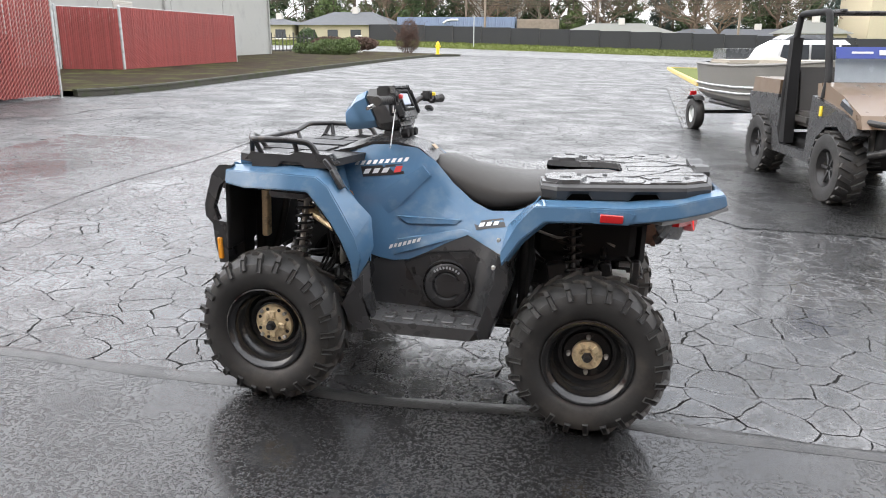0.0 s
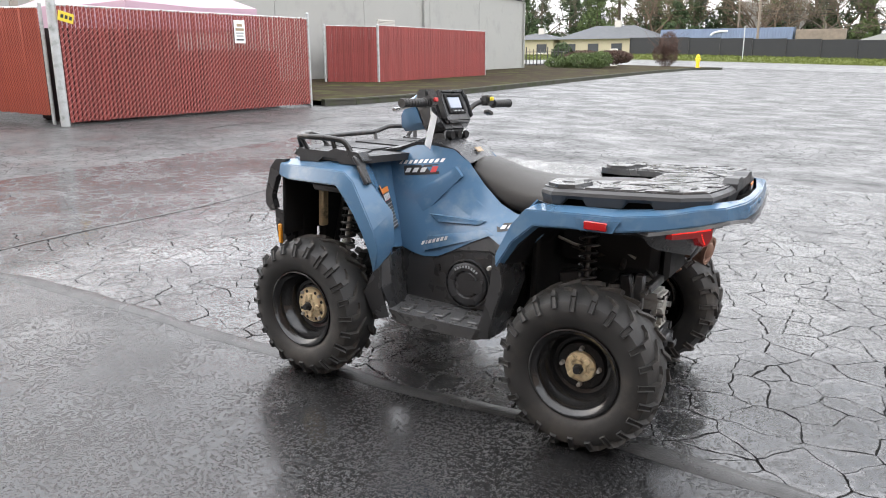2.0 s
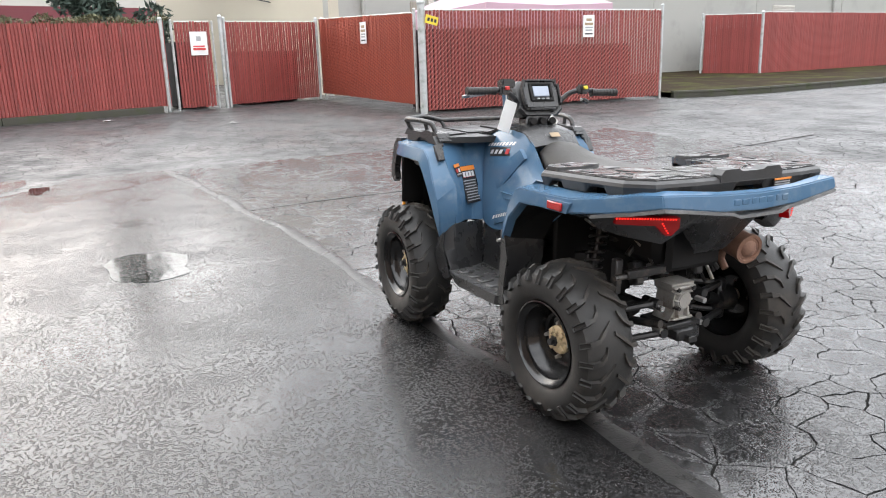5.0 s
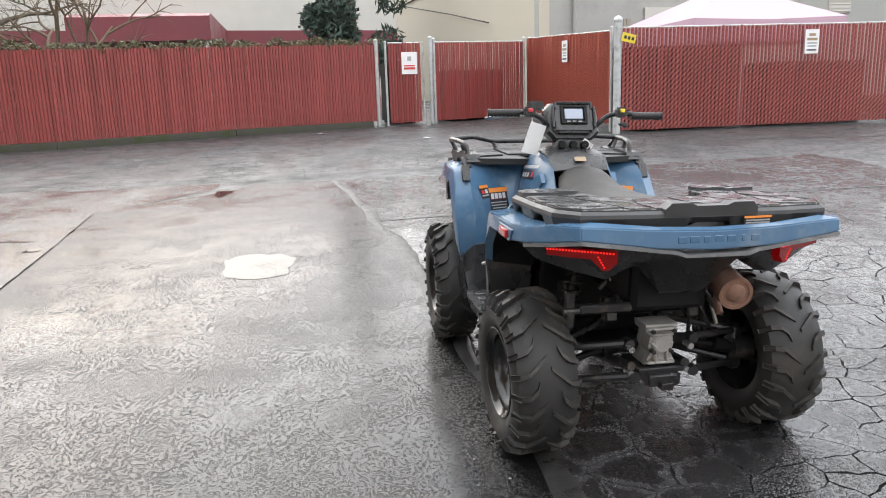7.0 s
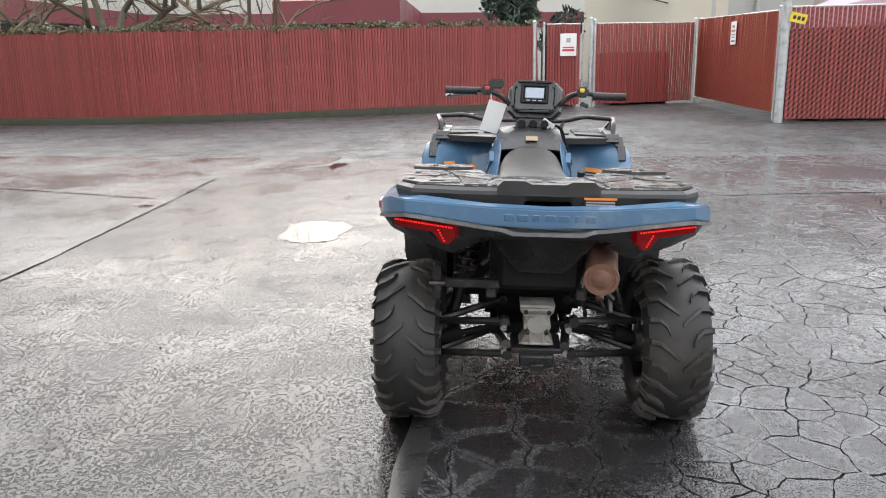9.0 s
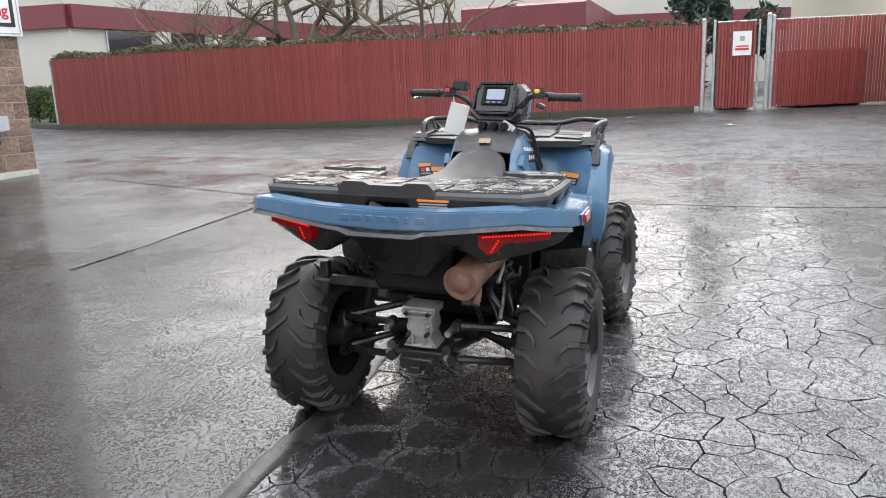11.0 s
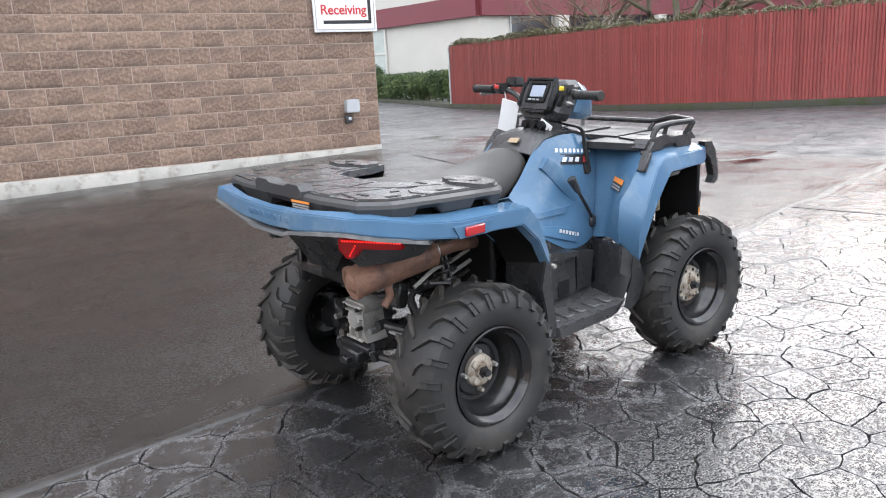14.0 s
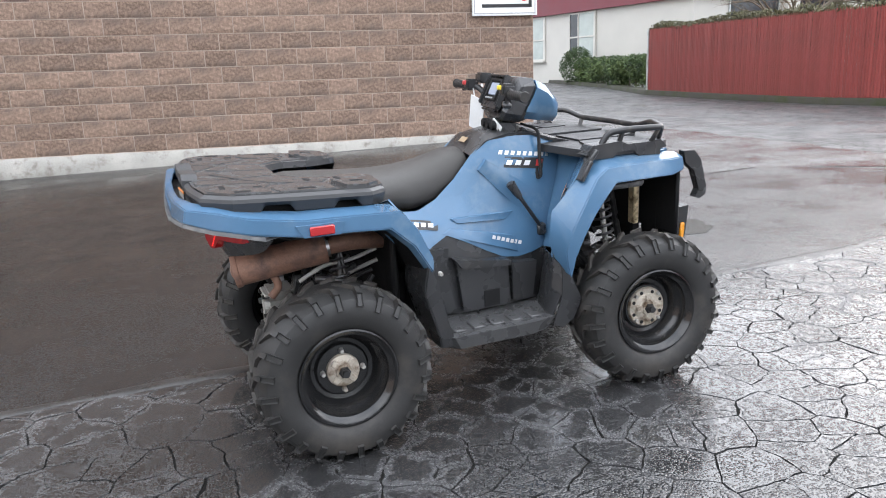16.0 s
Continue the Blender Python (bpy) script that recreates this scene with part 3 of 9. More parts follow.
M["grit"] = material("dark grit", (0.03, 0.029, 0.028), 0.6, vary=0.3, grain=200, bump=0.2)
flat_blob("puddle", 2.42, 1.62, 0.34, 0.26, 2.0, "water", 0.0085, "shallow puddle in the worn paving", "puddle")
flat_blob("puddle", 3.50, 3.50, 0.05, 0.07, 3.0, "water", 0.0085, "small dark puddle", "puddle")
flat_blob("puddle", 5.95, 2.10, 0.22, 0.10, 8.0, "water", 0.0085, "small dark puddle", "puddle")
# long tar-filled cracks
for pts in ([(3.75, 0.52), (3.80, -0.4), (3.72, -1.6), (3.9, -3.2), (3.8, -5.2), (4.1, -8.0)], [(7.6, -10.0), (8.3, -9.2), (8.0, -8.4), (8.7, -7.2), (8.5, -6.2)], [(2.3, -16.0), (4.6, -15.2), (5.4, -14.6), (7.0, -13.6)], [(8.0, -15.5), (7.8, -19.0), (8.4, -23.0)], [(0.9, 3.42), (1.5, 3.38), (2.7, 3.37), (3.9, 3.36), (5.05, 3.38)], [(4.5, 6.6), (4.15, 4.7), (3.9, 3.6)]):
    bm = B()
    path = rounded([(x, y, 0) for x, y in pts], 0.5, 8)
    rows = [[], []]
    for k, p_ in enumerate(path):
        q_ = path[min(k + 1, len(path) - 1)] - path[max(k - 1, 0)]
        n_ = Vector((-q_.y, q_.x, 0)).normalized() * (0.020 + 0.012 * noise.noise(Vector((p_.x * 5, p_.y * 5, 0))))
        for r_, sg_ in ((0, 1), (1, -1)):
            v_ = p_ + n_ * sg_
            rows[r_].append((v_.x, v_.y, gz(v_.x, v_.y) + 0.0145))
    sheet(bm, rows, 0)
    tagged(part("filled_crack", bm, "asphalt_slab" if pts[-1][1] > 3 else "tar", smooth=180), "dark tar-filled crack", "crack", kind="structure")
# grit and small stones
rgs = random.Random(17)
bm = B()
for k in range(70):
    x, y = rgs.uniform(-3.5, 6), rgs.uniform(0.7, 6) if k % 3 else rgs.uniform(-4, 0.3)
    r = rgs.uniform(0.003, 0.007)
    bmesh.ops.create_icosphere(bm, subdivisions=1, radius=r, matrix=pose(x, y, gz(x, y) + r * 0.4 + (0.006 if y > 0.6 else 0.011), 0, 0, rgs.uniform(0, 180)) @ Matrix.Diagonal((1, rgs.uniform(0.6, 1), 0.6, 1)))
tagged(part("grit", bm, "grit"), "scattered dark grit on the asphalt", "grit", kind="stuff")

# ---- block building with a concrete base ----
WA, WB = Vector((4.78, 7.78)), Vector((-9.5, 9.95))
wdir = (WB - WA).normalized()
wnorm = Vector((-wdir.y, wdir.x))
if wnorm.y > 0:
    wnorm = -wnorm
wang = math.degrees(math.atan2(wdir.y, wdir.x))
WALL = pose(WA.x, WA.y, 0, 0, 0, wang)   # local x runs along the wall from its corner, local y is its outward or inward depth
inward = -1 if (WALL.to_3x3() @ Vector((0, 1, 0))).to_2d().dot(wnorm) > 0 else 1
WL = (WB - WA).length
bm = B()
box(bm, (WL, 0.24, 9.8), pose(WL / 2, inward * 0.15, 5.1))
wall = part("wall_block_building", bm, "mortar", at=WALL)
tagged(wall, "brown split-face concrete block wall with pale mortar joints", "wall", kind="structure")
bm = B()
n_b = 90
prism(bm, [(-0.10, -0.21), (-0.16, 0.0), (-0.15, 0.24), (-0.12, 0.30), (0.15, 0.30), (0.15, -0.21)], 0.0, WL, "x")
for k in range(1, n_b):
    bmesh.ops.bisect_plane(bm, geom=bm.verts[:] + bm.edges[:] + bm.faces[:], plane_co=(WL * (k / n_b) ** 1.4, 0, 0), plane_no=(1, 0, 0))
for v in bm.verts:
    if v.co.z > 0.15 and v.co.y < 0:
        v.co.z += 0.022 * noise.noise(Vector((v.co.x * 3.1, 0, v.co.z * 4))) + 0.012 * noise.noise(Vector((v.co.x * 9, 1, 0)))
        v.co.y += 0.02 * noise.noise(Vector((v.co.x * 4.3, 5, v.co.z * 4)))
    v.co.y = inward * (v.co.y + 0.14)
base = part("wall_base", bm, "concrete", at=WALL)
tagged(base, "pale weathered concrete footing of the block wall", "wall base", kind="structure")
# return wall round the corner and roof, closing the building
bm = B()
box(bm, (0.24, 9.0, 9.8), pose(0.12, inward * 4.8, 5.1))
tagged(part("wall_block_return", bm, "mortar", at=WALL), "block wall round the corner", "wall", kind="structure")
bm = B()
box(bm, (WL, 9.2, 0.25), pose(WL / 2, inward * 4.6, 10.1))
tagged(part("roof_block_building", bm, "roof_pale", at=WALL), "flat roof of the block building", "roof", kind="structure")

# added plain wall, never in view, which closes the yard and blocks low sky
bm = B()
box(bm, (0.3, 22.0, 4.6), pose(-12.2, -1.0, 2.0))
tagged(part("wall_yard_back", bm, "mortar"), "unseen plain tan wall added to close the yard", "wall", kind="structure")

# ---- slatted chain-link fences ----
SLATS = []


def fence(name, label, pts, height, lift=0.0, pitch=0.064, mat="slat", posts=(), gap=0.0, wire=True, top_bar=True, thin=0.0622, cell=0.098, wide=0.0032, wire_mat="wire"):
    """Vertical slats behind wire mesh between posts, along a plan polyline."""
    f = thing(name, label, "fence", pose(pts[0][0], pts[0][1], gz(*pts[0]) + lift))
    base = Vector((pts[0][0], pts[0][1], gz(*pts[0]) + lift))
    for a, b in zip(pts, pts[1:]):
        va, vb = Vector((*a, gz(*a) + lift)) - base, Vector((*b, gz(*b) + lift)) - base
        d = vb - va
        n = max(1, round(d.length / pitch))
        ang = math.degrees(math.atan2(d.y, d.x))
        for k in range(n):
            p = va + d * ((k + 0.5) / n)
            SLATS.append((f, p, ang, height - gap, mat, thin, gap))
        if wire:
            bm = B()
            flat = Vector((d.x, d.y, 0)).normalized()
            out = Vector((-flat.y, flat.x, 0))
            L, H = d.length, height
            # each face shows the wires of one diagonal, the other lies behind the slats; twisted ends stand up along the top
            for sgn, off in ((1, -0.016), (-1, 0.016)):
                c = -H
                while c < L:
                    a0, a1 = max(0.0, c), min(L, c + H)
                    z0, z1 = (a0 - c), (a1 - c)
                    if sgn < 0:
                        z0, z1 = H - z0, H - z1
                    pa = va + d * (a0 / L) + Vector((0, 0, z0))
                    pb = va + d * (a1 / L) + Vector((0, 0, z1))
                    w = Vector((0, 0, wide))
                    q = [pa + out * off - w, pb + out * off - w, pb + out * off + w, pa + out * off + w]
                    r = [v + out * (0.009 if off > 0 else -0.009) for v in q]
                    vs = [bm.verts.new(v) for v in q + r]
                    bm.faces.new(vs[4:])
                    bm.faces.new((vs[0], vs[1], vs[5], vs[4]))
                    bm.faces.new((vs[3], vs[7], vs[6], vs[2]))
                    c += cell
            if not top_bar:
                k = 0.0
                while k < L:
                    box(bm, (0.012, 0.012, 0.05), Matrix.Translation(va + d * (k / L) + Vector((0, 0, H + 0.012))))
                    k += 0.064
            part("wire_mesh", bm, wire_mat, f, "diagonal chain-link wire")
        if top_bar:
            bm = B()
            rod(bm, va + Vector((0, 0, height)), vb + Vector((0, 0, height)), 0.018, seg=8)
            part("top_rail", bm, "galv", f)
    for x, y, h, r in posts:
        bm = B()
        z0 = gz(x, y) - base.z
        p = Vector((x, y, 0)) - Vector((base.x, base.y, 0))
        rod(bm, (p.x, p.y, z0 - 0.05), (p.x, p.y, z0 + h), r, seg=14)
        bmesh.ops.create_uvsphere(bm, u_segments=12, v_segments=6, radius=r * 1.15, matrix=Matrix.Translation((p.x, p.y, z0 + h)))
        part("post", bm, "galv", f, "galvanised steel post")
    return f


PA, PB, PC, PD, PE = (10.55, -4.97), (15.6, -4.72), (10.25, -11.05), (14.55, -0.9), (14.75, -2.25)
fence("slat_fence", "long red slatted chain-link fence on a kerb, ivy on top", [PD, (13.75, 2.35), (12.55, 5.6), (12.15, 8.6), (12.55, 12.2), (13.2, 15.9)], 1.72, 0.13, top_bar=False,
      posts=((PD[0] - 0.02, PD[1] + 0.06, 1.93, 0.045), (13.2, 15.95, 1.85, 0.03)))
fence("slat_gate", "red slatted walk gate between galvanised posts", [(14.57, -1.12), (14.69, -1.90)], 1.82, 0.06, thin=0.056, posts=((14.57, -1.06, 1.90, 0.028), (14.70, -1.96, 1.88, 0.022), (14.735, -2.15, 1.98, 0.045)))
fence("gapped_slat_fence", "red slatted fence with light gaps between slats", [(14.78, -2.26), PB], 1.82, 0.06, thin=0.054, posts=((14.78, -2.24, 1.95, 0.035), (PB[0], PB[1], 1.95, 0.04)))
fence("orange_gate", "bright orange-red slatted yard gate leaf", [(15.5, -4.78), (10.95, -4.98)], 1.78, 0.16, pitch=0.085, mat="slat_bright", thin=0.084, cell=0.062, wide=0.0035, posts=((15.45, -4.82, 1.95, 0.03), (10.9, -5.0, 2.0, 0.03)))
fence("slat_fence_corner", "red slatted chain-link fence round a storage yard", [(10.53, -5.05), PC], 1.92, 0.06, pitch=0.077, thin=0.058, mat="slat_deep", wide=0.0055, wire_mat="wire_pale", posts=((PA[0], PA[1], 2.12, 0.075), (PC[0], PC[1] - 0.03, 2.08, 0.035)))
fence("far_gate", "red slatted gate by the building", [(15.95, -18.9), (14.55, -20.0)], 1.95, 0.08, posts=((16.0, -18.85, 2.05, 0.04),))
fence("far_slat_fence", "red slatted fence by the planted bed", [(14.55, -20.15), (15.1, -29.6)], 2.0, 0.08, posts=((14.55, -20.08, 2.08, 0.05), (15.1, -29.65, 2.1, 0.03)))

# dark blocks added behind the slats so that the gaps read as shade
def sheeted_bale(x, y, w, d, h, turn):
    bm = B()
    box(bm, (w, d, h), pose(0, 0, h / 2), 0.05, 2)
    for v in bm.verts:
        v.co += noise.noise_vector(v.co * 2.3) * 0.03
        v.co.z = max(0.0, v.co.z)
    ob = part("sheeted_bale", bm, "backing_dark", at=pose(x, y, gz(x, y), 0, 0, turn))
    tagged(ob, "dark backing block added behind the slatted fence", "bale", group="stored bales")


M["backing_dark"] = material("dark backing behind slats", (0.018, 0.017, 0.018), 0.7, vary=0.3, scale=3, grain=30, bump=0.2, spec=0.2)
sheeted_bale(11.35, -6.6, 1.1, 2.4, 1.62, 2)
sheeted_bale(11.2, -9.5, 0.9, 2.3, 1.25, 2)
sheeted_bale(15.75, -3.3, 0.8, 1.6, 1.2, 18)
sheeted_bale(15.4, -1.45, 0.7, 0.7, 1.45, 8)
sheeted_bale(16.5, -22.5, 1.0, 3.6, 1.6, 3)
sheeted_bale(16.7, -27.2, 1.0, 3.6, 1.6, 3)

# low kerb under the long fence
KERB = [(14.35, -0.7), (13.6, 2.35), (12.4, 5.6), (12.0, 8.6), (12.4, 12.2), (13.05, 15.9), (15.2, 21.0), (18.4, 31.7)]


def kerb_run(name, label, pts, width=0.16, high=0.15, mat="kerb", joint=2.4, kind="structure", inside=1.0):
    k_ob = thing(name, label, "kerb", kind=kind)
    for a, b in zip(pts, pts[1:]):
        va, vb = Vector(a), Vector(b)
        L = (vb - va).length
        n = max(1, round(L / joint))
        d = (vb - va).normalized()
        side = Vector((-d.y, d.x)) * inside
        for k in range(n):
            p, q = va + d * (L * k / n + 0.006), va + d * (L * (k + 1) / n - 0.006)
            bm = B()
            prof = [(0.0, -0.06), (0.015, high - 0.03), (0.035, high), (width, high), (width, -0.06)]
            ra = [bm.verts.new((p.x + side.x * o, p.y + side.y * o, gz(p.x, p.y) + z)) for o, z in prof]
            rb = [bm.verts.new((q.x + side.x * o, q.y + side.y * o, gz(q.x, q.y) + z)) for o, z in prof]
            for i in range(len(prof) - 1):
                bm.faces.new((ra[i], rb[i], rb[i + 1], ra[i + 1]))
            bm.faces.new(ra)
            bm.faces.new(rb[::-1])
            part("kerb_stone", bm, mat, k_ob)
    return k_ob


kerb_run("kerb_fence", "damp concrete kerb under the fence", KERB, 0.4, 0.14, inside=-1.0)
BED = [(10.05, -11.35), (9.75, -12.2), (9.6, -14.2), (10.0, -22.0), (10.5, -32.0), (11.0, -44.0), (11.0, -54.0), (9.6, -58.5)]
kerb_run("kerb_bed", "mossy concrete kerb round the planted bed", BED, 0.18, 0.16)
bm = B()
bed = BED + [(9.8, -60.5), (24.0, -61.5), (24.0, -11.4)]
vs = [bm.verts.new((x, y, gz(x, y) + 0.12)) for x, y in bed]
f0 = bm.faces.new(vs)
bmesh.ops.triangulate(bm, faces=[f0])
tagged(part("planted_bed", bm, "soil"), "dark bare soil bed with moss", "bed", kind="structure")


# ---- the quad bike (x ahead, y to its left, wheels on z = 0) ----
quad = thing("quad_bike", "blue and black four-wheeled quad bike on wet asphalt, tail lamps lit", "quad bike", YARD)
FX, RX, AXLE = 0.6415, -0.6415, 0.312


LUGS = {}


def wheel(x, y, width, side, steer=0.0, front=True):
    """A low-pressure tyre with chevron lugs on a black steel rim; the outer face looks along +y and is turned for the right side."""
    w = width / 2
    R = 0.306
    rr = 0.166
    turn = pose(x, y, AXLE, 0, 0, (0 if side > 0 else 180) + steer)
    bm = B()
    # stamped rim: outer lip, barrel, deep dish and centre disc
    dish = w - (0.088 if front else 0.096)
    lathe(bm, [(rr + 0.006, -w + 0.02), (rr - 0.006, -w + 0.03), (rr - 0.016, -w + 0.05), (0.128, -w + 0.08), (0.128, dish - 0.045),
               (rr - 0.028, w - 0.075), (rr - 0.026, w - 0.06), (rr - 0.014, w - 0.05), (rr - 0.012, w - 0.035), (rr - 0.002, w - 0.028), (rr + 0.008, w - 0.018), (rr + 0.009, w - 0.012),
               (rr + 0.003, w - 0.010), (rr - 0.003, w - 0.022), (rr - 0.018, w - 0.034), (rr - 0.020, w - 0.052), (rr - 0.034, w - 0.066), (0.121, dish + 0.0),
               (0.112, dish - 0.018), (0.098, dish - 0.022), (0.090, dish - 0.012), (0.075, dish - 0.010), (0.03, dish - 0.010)], 48)
    rim = part("wheel", bm, "rim_black", quad, "black steel wheel with a muddy gold hub", at=turn)
    # tyre carcass
    bm = B()
    prof = [(rr + 0.003, w - 0.026), (rr + 0.018, w - 0.012), (rr + 0.05, w - 0.001), (rr + 0.085, w), (rr + 0.112, w - 0.012),
            (R - 0.016, w - 0.034), (R - 0.004, w - 0.062), (R, 0.0)]
    prof = prof + [(r, -yy) for r, yy in prof[-2::-1]] + [(rr + 0.001, -w + 0.05), (rr + 0.001, w - 0.05)]
    lathe(bm, prof, 64, closed=True)
    part("tyre", bm, "rubber", rim, "chunky chevron off-road tyre, dusty", smooth=32)
    # lugs: a slanting bar from the crown to the shoulder, ending in a notched block on the sidewall
    n = 24
    for kind, s in itertools.product((0, 1), (1, -1)):
        key = (front, kind, s)
        if key not in LUGS:
            bm = B()
            stops = [(0.006 + 0.034 * kind, R - 0.006, 0.03 * kind, 0.0085), (w * 0.42, R - 0.006, 0.12, 0.0100), (w - 0.052, R - 0.010, 0.185, 0.0090), (w - 0.028, R - 0.020, 0.205, 0.0120), (w - 0.004, R - 0.050 - 0.012 * kind, 0.212, 0.0150)]
            low, high = [], []
            for i, (yy, r, da, hw) in enumerate(stops):
                tall = (0.013, 0.016, 0.020, 0.021, 0.015)[i]
                out_r, out_y = ((1, 0), (1, 0), (0.95, 0.25), (0.75, 0.65), (0.3, 0.95))[i]
                for d in (-hw, hw):
                    a = da + d / R
                    d2 = da + d * 0.82 / R
                    low.append(bm.verts.new((r * math.cos(a), s * yy, r * math.sin(a))))
                    high.append(bm.verts.new(((r + tall * out_r) * math.cos(d2), s * (yy + tall * out_y), (r + tall * out_r) * math.sin(d2))))
            for i in range(4):
                a, b, c, d = 2 * i, 2 * i + 1, 2 * i + 3, 2 * i + 2
                bm.faces.new((high[a], high[b], high[c], high[d]))
                bm.faces.new((low[a], high[a], high[d], low[d]))
                bm.faces.new((low[b], low[c], high[c], high[b]))
            bm.faces.new((low[0], low[1], high[1], high[0]))
            bm.faces.new((low[8], high[8], high[9], low[9]))
            # hollow in the shoulder block
            bmesh.ops.recalc_face_normals(bm, faces=bm.faces)
            block = [f for f in bm.faces if all(v in high[6:10] for v in f.verts)]
            bmesh.ops.inset_individual(bm, faces=block, thickness=0.0045, depth=-0.006, use_even_offset=False)
            bmesh.ops.recalc_face_normals(bm, faces=bm.faces)
            me = bpy.data.meshes.new("tread_lug")
            bm.to_mesh(me)
            bm.free()
            me.materials.append(M["rubber"])
            LUGS[key] = me
        for k in range(kind, n, 2):
            ob = new("tread_lug", LUGS[key])
            ob.parent = rim
            ob.matrix_basis = pose(0, 0, 0, 0, -(k + (0.5 if s < 0 else 0.0)) * 360 / n, 0)
    # hub casting with four studs
    bm = B()
    hy = dish - 0.010
    lathe(bm, [(0.001, hy + 0.032), (0.028, hy + 0.032), (0.032, hy + 0.022), (0.048, hy + 0.020), (0.058, hy + 0.014), (0.060, hy)], 28)
    hub_mat = "gold" if side > 0 else "hub_worn"
    part("hub", bm, hub_mat, rim, "dirty metal hub casting")
    if front:
        # wide drilled flange behind the hub
        bm = B()
        lathe(bm, [(0.050, hy + 0.013), (0.078, hy + 0.011), (0.083, hy + 0.005), (0.083, hy - 0.002)], 32)
        flange = part("hub_flange", bm, hub_mat, rim)
        # drilled holes are solid dark discs, their shade put into the colour
        for k in range(8):
            a = math.pi / 8 + k * math.pi / 4
            bm = B()
            rod(bm, (0.066 * math.cos(a), hy + 0.008, 0.066 * math.sin(a)), (0.066 * math.cos(a), hy + 0.0135, 0.066 * math.sin(a)), 0.0075, seg=10)
            part("flange_hole", bm, "black_dark", flange)
    bm = B()
    lathe(bm, [(0.001, hy + 0.058), (0.012, hy + 0.058), (0.014, hy + 0.054), (0.014, hy + 0.028)], 12)
    lathe(bm, [(0.001, hy + 0.040), (0.020, hy + 0.040), (0.022, hy + 0.036), (0.022, hy + 0.028)], 6)
    part("axle_nut", bm, "steel_black", rim)
    for k in range(4):
        a = math.pi / 4 * (1 if front else 0) + k * math.pi / 2
        bm = B()
        cx, cz = 0.072 * math.cos(a), 0.072 * math.sin(a)
        rod(bm, (cx, hy, cz), (cx, hy + 0.022, cz), 0.010, 0.007, 8)
        part("wheel_nut", bm, "alloy", rim)
    for k in range(4):
        a = math.pi / 4 * (0 if front else 1) + k * math.pi / 2
        bm = B()
        box(bm, (0.03, 0.010, 0.024), pose(0.040 * math.cos(a), hy + 0.022, 0.040 * math.sin(a), 0, -math.degrees(a), 0), 0.003)
        part("hub_rib", bm, hub_mat, rim)
    return rim


STEER = -4.0
wheel(FX, 0.503, 0.215, 1, STEER)
wheel(FX, -0.503, 0.215, -1, STEER)
wheel(RX, 0.493, 0.242, 1, 0, False)
wheel(RX, -0.493, 0.242, -1, 0, False)

